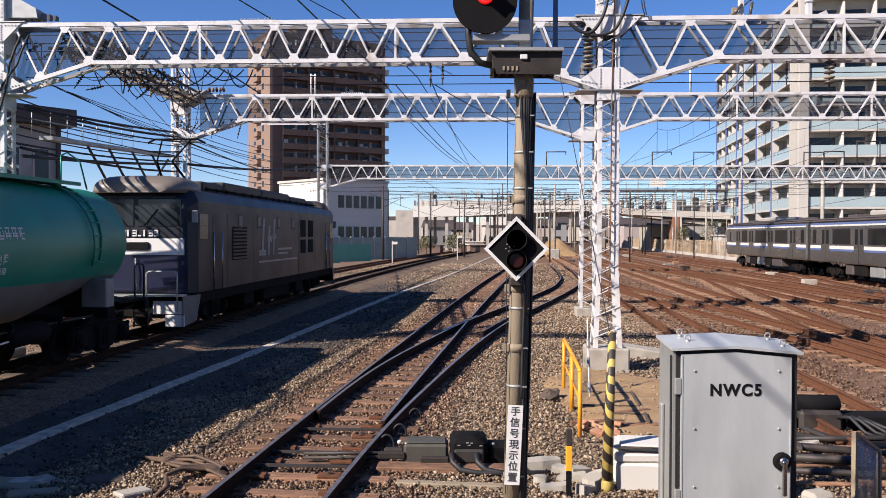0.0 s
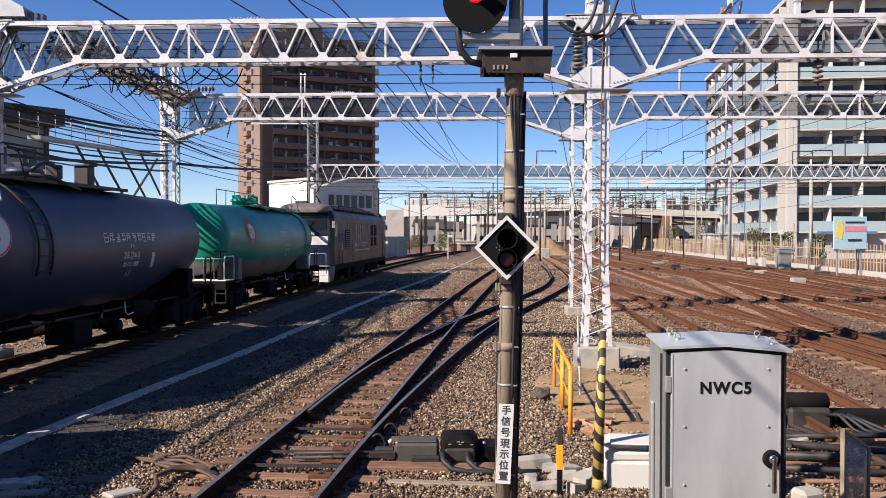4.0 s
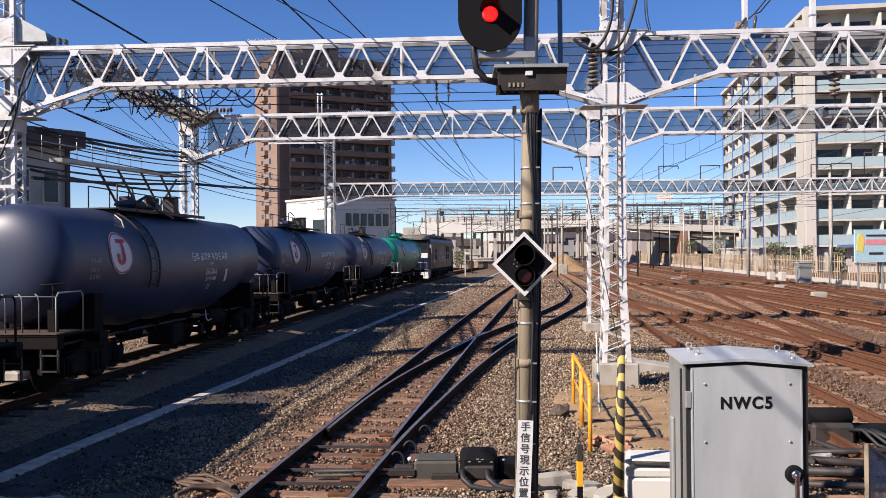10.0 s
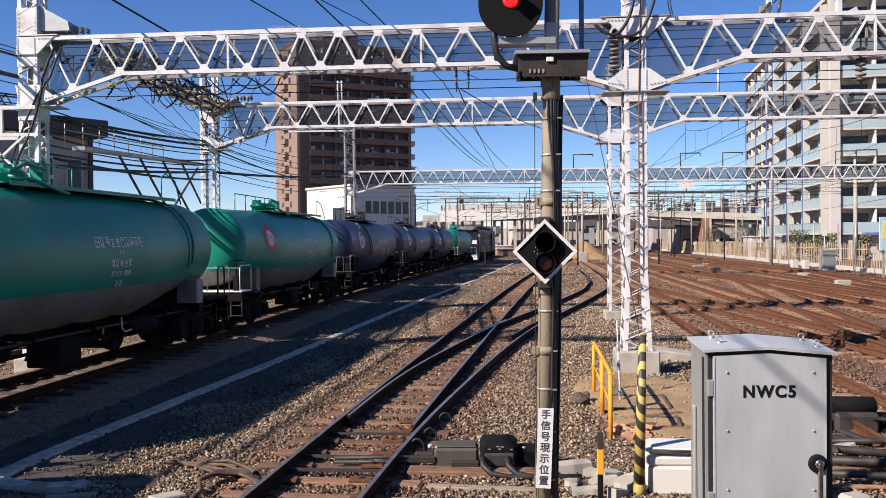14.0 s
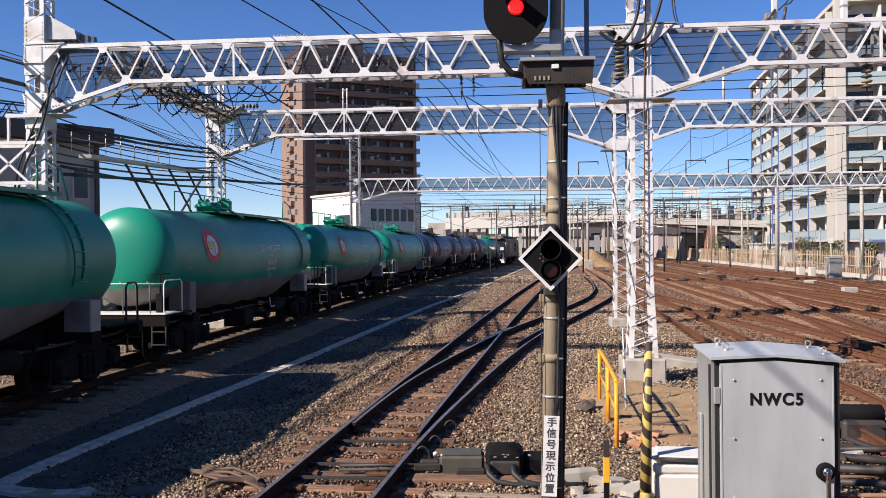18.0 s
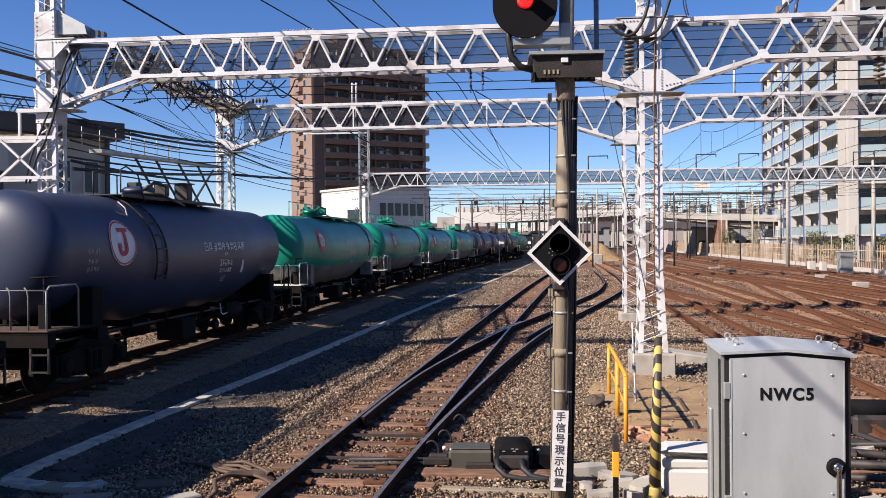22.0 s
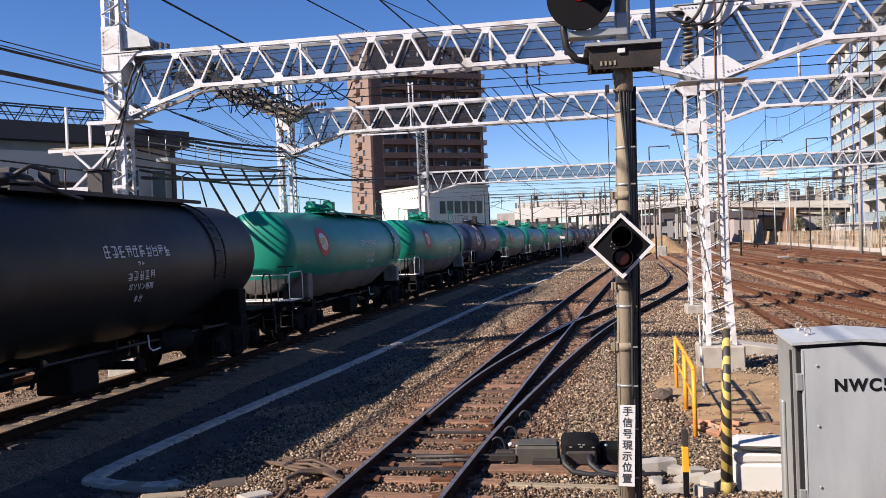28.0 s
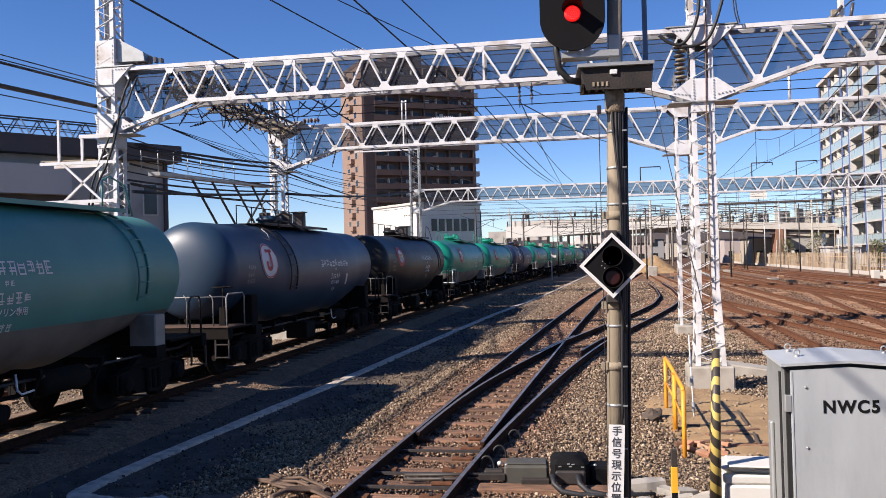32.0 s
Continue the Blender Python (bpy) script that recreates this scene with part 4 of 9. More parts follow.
    for s in (-1, 1):
        g.box(-1.22, 1.22, s * 6.18 - 0.1, s * 6.18 + 0.1, 0.82, 1.06, 0.015)
        g.box(-1.18, 1.18, s * 4.6 - 0.16, s * 4.6 + 0.16, 0.80, 1.0)
        a, b = sorted((s * 4.9, s * 6.28))
        g.box(-1.2, 1.2, a, b, 1.03, 1.07)
    part("underframe", g, M_BOGIE, w)
    for s in (-1, 1):
        for x in (-1, 1):
            lo, hi = sorted((x * 0.62, x * 1.13))
            a, b = sorted((s * 4.5, s * 4.85))
            part("saddle", Geo().box(lo, hi, a, b, 0.95, 1.70 if s < 0 else 1.55, 0.02), M_BOGIE if low is not M_TGREY else low if s < 0 else M_BOX_D, w)
        g = Geo()
        g.rod((0, s * 6.28, 0.88), (0, s * 6.62, 0.88), 0.07, 8)
        g.box(-0.12, 0.12, *sorted((s * 6.55, s * 6.78)), 0.74, 1.0, 0.03)
        g.tube([(0.35, s * 6.28, 0.86), (0.4, s * 6.5, 0.62), (0.2, s * 6.72, 0.55)], 0.03, 6)
        part("coupler", g, M_BOGIE, w)
    part("end_deck", Geo().box(-1.22, 1.22, -6.30, -5.55, 1.072, 1.10, 0.008), M_SIGNWHITE if low is M_TGREY else M_DECK, w, "worn off-white end deck" if low is M_TGREY else "worn reddish-brown end deck")
    for x, y0, y1, z in ((1.14, -6.2, -5.3, 1.78), (-1.14, -6.2, -5.3, 1.78)):
        g = Geo().tube([(x, y0, 1.05), (x, y0, z - 0.08), (x, y0 + 0.08, z), (x, y1 - 0.08, z), (x, y1, z - 0.08), (x, y1, 1.05)], 0.015, 8)
        if x > 0:
            g.tube([(1.14, -6.2, 1.72), (-1.12, -6.2, 1.72)], 0.013, 8)
        part("end_railing", g, M_SIGNWHITE if low is M_TGREY else M_TRIM, w, "pale tubular railing")
    for x in (1.14, -1.14):
        g = Geo().tube([(x, 5.75, 1.05), (x, 5.75, 1.72), (x, 5.83, 1.8), (x, 6.12, 1.8), (x, 6.2, 1.72), (x, 6.2, 1.05)], 0.021, 8)
        part("end_railing", g, M_DARKSTEEL, w)
    for x in (0.25, 0.55, 0.85):
        part("end_handle", Geo().tube([(x, -6.22, 0.95), (x, -6.22, 1.62), (x - 0.03, -6.2, 1.72), (x - 0.10, -6.16, 1.76)], 0.014, 6), M_TGREY, w)
    g = Geo()
    g.rod((0.95, -5.95, 1.05), (0.95, -5.95, 1.92), 0.02, 8)
    ring = [(0.95 + 0.2 * math.cos(a), -5.95 + 0.2 * math.sin(a), 1.92) for a in np.linspace(0, 2 * math.pi, 17)]
    g.tube(ring, 0.014, 6)
    g.bar((0.76, -5.95, 1.92), (1.14, -5.95, 1.92), 0.02).bar((0.95, -6.14, 1.92), (0.95, -5.76, 1.92), 0.02)
    g.box(0.88, 1.02, -6.02, -5.88, 1.05, 1.5, 0.01)
    part("brake_wheel", g, M_BOGIE, w)
    for s in (-1, 1):
        for y in (-6.25, 6.25):
            g = Geo()
            for x in (s * 1.2, s * 0.9):
                g.bar((x, y, 1.0), (x, y, 0.42), 0.025, 0.04)
            for z in (0.45, 0.72):
                g.bar((s * 0.88, y, z), (s * 1.22, y, z), 0.04, 0.025)
            part("footstep", g, M_DARKSTEEL, w)
    g = Geo()
    g.lathe([(0.2, -0.5), (0.22, -0.45), (0.22, 0.45), (0.2, 0.5)], 14, Matrix.Translation((-0.2, 1.6, 0.62)), "y")
    g.box(0.5, 1.1, -1.2, -0.5, 0.35, 0.8, 0.03)
    g.bar((0.6, -3.0, 0.6), (0.6, 3.0, 0.6), 0.05).bar((-0.6, -3.0, 0.6), (-0.6, 3.0, 0.6), 0.05)
    g.box(-0.5, 0.5, 0.1, 0.3, 0.5, 0.85)
    part("brake_gear", g, M_BOGIE, w)
    for s in (-1, 1):
        part("cross_saddle", Geo().box(-0.6, 0.6, *sorted((s * 4.55, s * 4.8)), 0.98, 1.62, 0.02), M_BOGIE, w)
    part("air_reservoir", Geo().lathe([(0.02, -0.62), (0.15, -0.58), (0.19, -0.5), (0.19, 0.5), (0.15, 0.58), (0.02, 0.62)], 16, Matrix.Translation((0.75, 2.35, 0.72)), "y"), M_BOGIE, w)
    part("brake_cylinder", Geo().lathe([(0.06, -0.45), (0.17, -0.43), (0.17, 0.1), (0.19, 0.11), (0.19, 0.16), (0.05, 0.2), (0.03, 0.6)], 16, Matrix.Translation((0.55, -2.1, 0.74)), "y"), M_BOGIE, w)
    part("discharge_pipe", Geo().rod((0, 0.7, 1.05), (0, 0.7, 0.5), 0.09, 10).rod((-1.05, 0.7, 0.52), (1.05, 0.7, 0.52), 0.075, 10).rod((1.0, 0.7, 0.52), (1.1, 0.7, 0.52), 0.12, 12), M_BOGIE, w)
    part("valve_handle", Geo().tube([(1.08, 0.95, 1.0), (1.1, 0.95, 0.78), (1.13, 1.0, 0.72), (1.13, 1.25, 0.74)], 0.016, 6), M_SIGNWHITE, w, "white valve handle")
    part("air_pipe", Geo().tube([(0.95, -6.1, 0.9), (0.9, -5.7, 0.84), (0.86, -3.4, 0.84), (0.86, 3.4, 0.84), (0.9, 5.7, 0.84), (0.95, 6.1, 0.9)], 0.025, 6), M_DARKSTEEL, w)
    for y0, y1, z0, z1 in ((-3.6, -2.6, 0.55, 0.74), (-1.9, 1.0, 0.74, 0.62), (2.9, 3.6, 0.74, 0.55), (-0.6, 0.4, 0.85, 0.45)):
        part("brake_rod", Geo().bar((0.25, y0, z0), (0.25, y1, z1), 0.05, 0.03), M_BOGIE, w)
    for y in (-3.2, -1.7, 0.15, 1.6, 3.1):
        part("pipe_hanger", Geo().box(-1.0, 1.0, y - 0.03, y + 0.03, 0.86, 0.98).bar((0.98, y, 0.92), (0.82, y, 0.55), 0.05, 0.03).bar((-0.98, y, 0.92), (-0.82, y, 0.55), 0.05, 0.03), M_BOGIE, w)
    for y in (-4.6, 4.6):
        bogie = part("bogie", BOGIE, None, w, m=pose(0, y, 0))
        for a in (-0.875, 0.875):
            part("wheelset", WHEELSET, None, bogie, m=pose(0, a, WHEEL_R))
    # badge and lettering as plain shapes
    if badge == "round":
        by = -3.80 if top is M_TBLACK else -3.55
        b = part("badge", disc_on_side(Geo(), by, 2.52, 0.40, 0.012), M_LOGO_RED, w, "round red badge with a pale centre")
        part("badge_centre", disc_on_side(Geo(), by, 2.52, 0.25, 0.018), M_SIGNWHITE, b)
        g = Geo()
        for k, (dy, ww) in enumerate(((-0.04, 0.36), (-0.07, 0.30), (-0.10, 0.24), (-0.13, 0.18))):
            g.add(*on_side(by - 0.02 + dy, 2.60 - k * 0.052, ww, 0.036, 0.026))
        g.add(*on_side(by + 0.06, 2.46, 0.05, 0.30, 0.028))
        part("badge_figure", g, M_LOGO_GOLD, b, "gold winged figure")
    else:
        b = part("badge", disc_on_side(Geo(), -3.78, 2.46, 0.42, 0.012), M_SIGNWHITE, w, "round white badge with a red hooked figure")
        g = Geo()
        g.add(*on_side(-3.74, 2.70, 0.32, 0.075, 0.02))
        g.add(*on_side(-3.705, 2.53, 0.09, 0.34, 0.021))
        disc_on_side(g, -3.81, 2.37, 0.15, 0.023, 20, 0.06, math.pi)
        disc_on_side(g, -3.915, 2.40, 0.06, 0.024, 14)
        part("badge_figure", g, M_LOGO_RED, b, "red hooked figure")
        part("badge_rim", disc_on_side(Geo(), -3.78, 2.46, 0.405, 0.018, 28, 0.375), M_LOGO_RED, b)
    rnd = random.Random(len(label))
    def bars(g, y, z, c, h):
        """A stroke-like block of plain bars in place of one character."""
        for q in rnd.sample((0.42, 0.2, 0.0, -0.2, -0.42), 3):
            g.add(*on_side(y + rnd.uniform(-0.06, 0.06) * c, z + q * h, c * rnd.uniform(0.6, 0.95), h * 0.11, 0.008))
        for q in rnd.sample((-0.4, -0.15, 0.12, 0.38), 2):
            g.add(*on_side(y + q * c, z + rnd.uniform(-0.1, 0.1) * h, c * 0.13, h * rnd.uniform(0.6, 0.95), 0.008))
    g = Geo()
    ty, pitch = (-0.24, 0.256) if badge == "bars" else (-0.38, 0.2) if top is M_TBLACK else (-0.2, 0.185)
    tm = ty + 4.5 * pitch
    for k in range(10):
        bars(g, ty + k * pitch, 2.36 if badge == "bars" else 2.44, pitch * 0.84, 0.20)
    tagged(part("company_lettering", g, M_SIGNWHITE, w, "illegible white lettering"), "illegible white lettering", kind="stuff")
    g = Geo()
    for z, k, c, h in ((2.24, 2, 0.08, 0.07), (2.04, 5, 0.13, 0.16), (1.66, 2, 0.10, 0.13)):
        for i in range(k):
            bars(g, tm + (i - (k - 1) / 2) * (c + 0.04), z - (0.06 if badge == "bars" else 0.0), c, h)
    tagged(part("number_lettering", g, marks, w), "small illegible white lettering", kind="stuff")
    g = Geo()
    for z, k in ((2.32, 4), (2.14, 3), (2.0, 4)):
        for i in range(k):
            bars(g, -4.85 + i * 0.11, z, 0.08, 0.09)
    tagged(part("small_lettering", g, M_TRIM, w), kind="stuff")
    zt = 1.85 - (0.06 if badge == "bars" else 0.0)
    lean = math.degrees(math.atan2(side_x(zt + 0.06, tm) - side_x(zt - 0.06, tm), 0.12))
    part("cargo_words", text_mesh("ガソリン専用", 0.125, 0.003), marks, w, "white cargo words", m=pose(side_x(zt, tm) + 0.012, tm, zt, 0, lean, 0) @ pose(0, 0, 0, 90, 0, 90))
    if badge == "bars":
        part("data_plate", Geo().add(*on_side(tm + 1.1, 1.86, 0.15, 0.32, 0.012)), M_SIGNWHITE, w)
    return w


W_GREEN = tank_wagon("green tank wagon with grey underside and round badge", M_GREEN, M_TGREY, "round", M_SIGNWHITE, M_GREEN)
W_NAVY = tank_wagon("dark navy blue tank wagon with white badge", M_NAVY, M_NAVY, "bars", M_SIGNWHITE, M_DARKSTEEL)
W_BLACK = tank_wagon("black tank wagon with round red badge", M_TBLACK, M_TBLACK, "round", M_SIGNWHITE, M_DARKSTEEL)
W_STEELBLUE = tank_wagon("faded steel-blue tank wagon with white badge", M_STEELBLUE, M_STEELBLUE, "bars", M_SIGNWHITE, M_DARKSTEEL)
W_TEAL = tank_wagon("faded teal tank wagon with grey underside", M_TEAL, M_TGREY, "round", M_SIGNWHITE, M_TEAL)
CONSIST = "GNNNGGGGNGGKBT"
KIND = {"G": W_GREEN, "N": W_NAVY, "K": W_BLACK, "B": W_STEELBLUE, "T": W_TEAL}
used = set()
W1_S = 38.8 + 4 * 13.57
for i, c in enumerate(CONSIST):
    s0 = W1_S - 13.57 * i
    if c in used:
        ob = copy_thing(KIND[c], Matrix())
    else:
        ob = KIND[c]
        used.add(c)
    MOVERS.append((ob, s0, 4.6))
    if i in (9, 10):
        part("end_badge", disc_on_side(Geo(), 4.6, 2.6, 0.26, 0.014), M_SIGNWHITE, ob, "pale round badge with grey centre")
        part("badge_ring", disc_on_side(Geo(), 4.6, 2.6, 0.20, 0.019, r_in=0.16), M_NAVY, ob)
        part("badge_centre", disc_on_side(Geo(), 4.6, 2.6, 0.10, 0.019), M_TGREY, ob)


# ---- locomotive ----
M_LOCO = material("locomotive_grey", (0.026, 0.029, 0.038), 0.42, 0.0, (0.016, 0.018, 0.023), 1.2, 0.6, stains=(0.034, 0.031, 0.030), stain_scale=1.5, spec=0.2)
M_LOCO_BLUE = material("locomotive_blue", (0.005, 0.007, 0.034), 0.4, 0.0, (0.006, 0.008, 0.022), 2, 0.5)
M_LOCO_ROOF = material("locomotive_dusty_roof", (0.18, 0.155, 0.13), 0.45, 0.0, (0.13, 0.113, 0.10), 1.4, 0.7, stains=(0.14, 0.07, 0.05), stain_scale=1.3)


def locomotive():
    w = thing("locomotive", "grey-blue electric freight locomotive with white cab band", "locomotive")
    L, W = 8.4, 1.42

    def section(y, z0, z1, w1, wt):
        return [(-w1, y, z0), (w1, y, z0), (w1, y, z1 - 0.30), (wt + 0.22, y, z1 - 0.08), (wt, y, z1), (-wt, y, z1), (-wt - 0.22, y, z1 - 0.08), (-w1, y, z1 - 0.30)]
    secs = [section(-L + 0.0, 1.0, 3.35, W - 0.14, 0.95), section(-L + 0.35, 1.0, 3.55, W, 1.1), section(L - 0.35, 1.0, 3.55, W, 1.1), section(L, 1.0, 3.35, W - 0.14, 0.95)]
    v = [p for s in secs for p in s]
    f = [tuple(range(8)), tuple(reversed(range(24, 32)))]
    for i in range(3):
        f += [(i * 8 + k, (i + 1) * 8 + k, (i + 1) * 8 + (k + 1) % 8, i * 8 + (k + 1) % 8) for k in range(8)]
    part("body", Geo().add(v, f), M_LOCO, w)
    for s in (-1, 1):
        g = Geo()
        y = s * (L + 0.012)
        a, b = sorted((y, y - s * 0.05))
        g.box(-1.2, 1.2, a, b, 1.93, 2.33, 0.01)
        cab = part("front_band", g, M_SIGNWHITE, w, "white cab band")
        g = Geo()
        for k, (w0, h0) in enumerate(((0.10, 0.16), (0.10, 0.16), (0.11, 0.16), (0.04, 0.16), (0.11, 0.16), (0.08, 0.04), (0.04, 0.16), (0.11, 0.16), (0.10, 0.16))):
            x = -0.62 + k * 0.135
            for q in (0.0, 0.5, 1.0) if h0 > 0.1 and w0 > 0.05 else (0.0,):
                zz = 2.38 + q * (h0 - 0.035)
                g.box(x, x + w0, *sorted((y + s * 0.004, y + s * 0.02)), zz, zz + (0.035 if w0 > 0.05 else h0))
            if h0 > 0.1 and w0 > 0.05:
                g.box(x + w0 - 0.03, x + w0, *sorted((y + s * 0.004, y + s * 0.02)), 2.38, 2.38 + h0)
        tagged(part("number_plate", g, M_SIGNWHITE, cab), kind="stuff")
        part("front_panel", Geo().box(-1.26, 1.26, *sorted((y - s * 0.004, y - s * 0.05)), 1.02, 1.925), M_LOCO_BLUE, w, "deep blue lower front")
        part("headlight", Geo().box(-0.34, 0.34, *sorted((y + s * 0.004, y + s * 0.03)), 2.05, 2.24, 0.03), M_BLACK, cab)
        win = part("windscreen", Geo().box(-1.12, -0.05, *sorted((y - s * 0.05, y + s * 0.012)), 2.62, 3.3, 0.02).box(0.05, 1.12, *sorted((y - s * 0.05, y + s * 0.012)), 2.62, 3.3, 0.02), M_GLASS, w, "dark cab windscreen")
        part("wiper", Geo().bar((0.2, y + s * 0.03, 2.62), (0.55, y + s * 0.03, 3.05), 0.02).bar((-0.2, y + s * 0.03, 2.62), (-0.6, y + s * 0.03, 3.05), 0.02), M_BLACK, win)
        g = Geo().box(-1.3, 1.3, *sorted((s * (L - 0.35), s * (L + 0.28))), 0.42, 0.98, 0.04)
        part("skirt", g, M_BOGIE, w, "dark buffer beam skirt")
        for x0, x1, z0, z1 in ((-1.28, -0.55, 0.50, 0.80), (0.55, 1.3, 0.52, 0.84), (0.85, 1.32, 0.22, 0.50), (-1.32, -0.85, 0.22, 0.48)):
            part("skirt_plate", Geo().box(x0, x1, *sorted((s * (L + 0.285), s * (L + 0.33))), z0, z1, 0.012), M_SIGNWHITE, w, "white skirt plate")
        for x in (-1, 1):
            part("skirt_side", Geo().add([(x * 1.30, s * (L + 0.33), 0.22), (x * 1.30, s * (L + 0.33), 0.95), (x * 1.42, s * (L - 0.5), 0.95), (x * 1.42, s * (L - 0.22), 0.34), (x * 1.26, s * (L + 0.33), 0.22), (x * 1.26, s * (L + 0.33), 0.95), (x * 1.38, s * (L - 0.5), 0.95), (x * 1.38, s * (L - 0.22), 0.34)], [(0, 1, 2, 3), (7, 6, 5, 4), (0, 4, 5, 1), (1, 5, 6, 2), (2, 6, 7, 3), (3, 7, 4, 0)]), M_TGREY, w)
            part("mirror", Geo().box(*sorted((x * 1.36, x * 1.50)), *sorted((s * (L - 0.12), s * (L - 0.06))), 2.72, 3.02, 0.01), M_TRIM, w)
            part("air_hose", Geo().tube([(x * 0.42, s * (L + 0.32), 0.8), (x * 0.5, s * (L + 0.45), 0.62), (x * 0.56, s * (L + 0.42), 0.36)], 0.03, 7), M_CABLE, w)
        part("jumper_cable", Geo().tube([(0.0, s * (L + 0.05), 1.85), (0.02, s * (L + 0.08), 1.5), (0.02, s * (L + 0.06), 1.15)], 0.018, 6), M_TRIM, w)
        for x in (-1, 1):
            y5 = s * (L + 0.45)
            part("end_railing", Geo().tube([(x * 1.2, y5, 0.6), (x * 1.2, y5, 1.5), (x * 1.15, y5, 1.55), (x * 0.5, y5, 1.55), (x * 0.45, y5, 1.5), (x * 0.45, y5, 0.6)], 0.02, 6), M_GREYSTEEL, w)
        part("end_step", Geo().box(-1.3, 1.3, *sorted((s * (L + 0.1), s * (L + 0.5))), 0.95, 0.99), M_GREYSTEEL, w)
        part("coupler", Geo().rod((0, s * L, 0.88), (0, s * (L + 1.3), 0.88), 0.09, 8).box(-0.13, 0.13, *sorted((s * (L + 1.2), s * (L + 1.5))), 0.72, 1.02, 0.03), M_BOGIE, w)
        for x in (-1, 1):
            a, b = sorted((s * (L - 1.0), s * (L - 0.42)))
            part("cab_window", Geo().box(*sorted((x * 1.40, x * 1.428)), a, b, 2.3, 2.95, 0.01), M_GLASS, w)
            a, b = sorted((s * (L - 1.9), s * (L - 1.35)))
            d = part("cab_door", Geo().box(*sorted((x * 1.40, x * 1.432)), a, b, 1.05, 2.95, 0.01), M_LOCO, w)
            part("handrail", Geo().rod((x * 1.47, s * (L - 1.3), 1.0), (x * 1.47, s * (L - 1.3), 2.5), 0.016, 6).rod((x * 1.47, s * (L - 1.95), 1.0), (x * 1.47, s * (L - 1.95), 2.5), 0.016, 6), M_CHROME, d)
    # rounded cab roofs that overhang the windscreens
    for s in (-1, 1):
        v, f, n = [], [], 20
        rows = ((0.26, 0.48, 0.12), (0.27, 0.62, 0.30), (0.22, 0.72, 0.55), (0.06, 0.83, 0.78), (-0.2, 0.92, 0.92), (-0.5, 0.965, 0.98), (-0.9, 0.965, 1.0), (-1.15, 0.95, 0.86), (-1.25, 0.9, 0.5))
        for dy, kw, kh in rows:
            for k in range(n + 1):
                c, q = math.cos(math.pi * k / n), math.sin(math.pi * k / n)
                v.append((1.26 * kw * math.copysign(abs(c) ** 0.55, c), s * (L + dy), 3.44 + 0.46 * kh * q ** 0.6))
        for i in range(len(rows) - 1):
            f += [(i * (n + 1) + k, i * (n + 1) + k + 1, (i + 1) * (n + 1) + k + 1, (i + 1) * (n + 1) + k) for k in range(n)]
            f.append((i * (n + 1), (i + 1) * (n + 1), (i + 1) * (n + 1) + n, i * (n + 1) + n))
        f += [tuple(range(n + 1)), tuple((len(rows) - 1) * (n + 1) + k for k in range(n + 1))]
        part("cab_roof", Geo().add(v, f, True), M_LOCO_ROOF if s < 0 else M_DARKSTEEL, w, "dusty tan rounded cab roof" if s < 0 else "dark rounded cab roof")
    part("roof", Geo().box(-1.08, 1.08, -L + 1.0, L - 1.0, 3.48, 3.58, 0.03), M_DARKSTEEL, w, "dark dusty roof")
    for a, b, h in ((-6.5, -4.9, 3.84), (-4.8, -1.2, 3.92), (-1.1, 2.4, 3.92), (2.5, 5.0, 3.86), (5.1, 6.4, 3.78)):
        part("roof_equipment", Geo().box(-0.95, 0.95, a, b, 3.56, h, 0.05), M_DARKSTEEL, w)
    for y in np.arange(-6.3, 6.4, 0.8):
        part("roof_rib", Geo().box(-0.99, 0.99, y, y + 0.06, 3.56, 3.70), M_BOGIE, w)
    part("roof_pipe", Geo().rod((1.04, -6.6, 3.64), (1.04, 6.4, 3.64), 0.03, 6), M_BOGIE, w)
    for x in (-1.42, 1.42):
        s = 1 if x > 0 else -1
        lv = part("side_louvre", Geo().box(*sorted((x - s * 0.01, x + s * 0.004)), -5.5, -4.2, 1.72, 2.65), M_BLACK, w, "dark louvred grille")
        for k in range(9):
            part("louvre_slat", Geo().box(*sorted((x, x + s * 0.03)), -5.5, -4.2, 1.75 + k * 0.1, 1.80 + k * 0.1), M_LOCO, lv)
    for x in (-1, 1):
        # slanted plain shapes in place of the operator's letters
        for k, (y, hh) in enumerate(((-2.75, 1.15), (-2.1, 0.95), (-1.55, 1.15))):
            v = []
            for xx in (x * 1.415, x * 1.43):
                v += [(xx, y, 1.78), (xx, y + 0.2, 1.78), (xx, y + 0.2 + 0.12 * hh, 1.78 + hh), (xx, y + 0.12 * hh, 1.78 + hh)]
            part("operator_mark", Geo().add(v, [(0, 1, 2, 3), (4, 5, 6, 7), (0, 1, 5, 4), (1, 2, 6, 5), (2, 3, 7, 6), (3, 0, 4, 7)]), M_TRIM, w)
            part("operator_mark", Geo().box(*sorted((x * 1.416, x * 1.43)), y - 0.25 if k == 0 else y, y + 0.45, 1.78 + (0.0 if k == 0 else 0.45 * hh), 1.95 + (0.0 if k == 0 else 0.45 * hh)), M_TRIM, w)
        part("name_stripe", Geo().box(*sorted((x * 1.416, x * 1.43)), -3.0, 1.6, 1.56, 1.62), M_TRIM, w)
        part("name_lettering", Geo().box(*sorted((x * 1.416, x * 1.43)), -0.9, 0.9, 1.92, 1.99).box(*sorted((x * 1.416, x * 1.43)), -0.9, 0.4, 1.78, 1.84), M_TRIM, w)
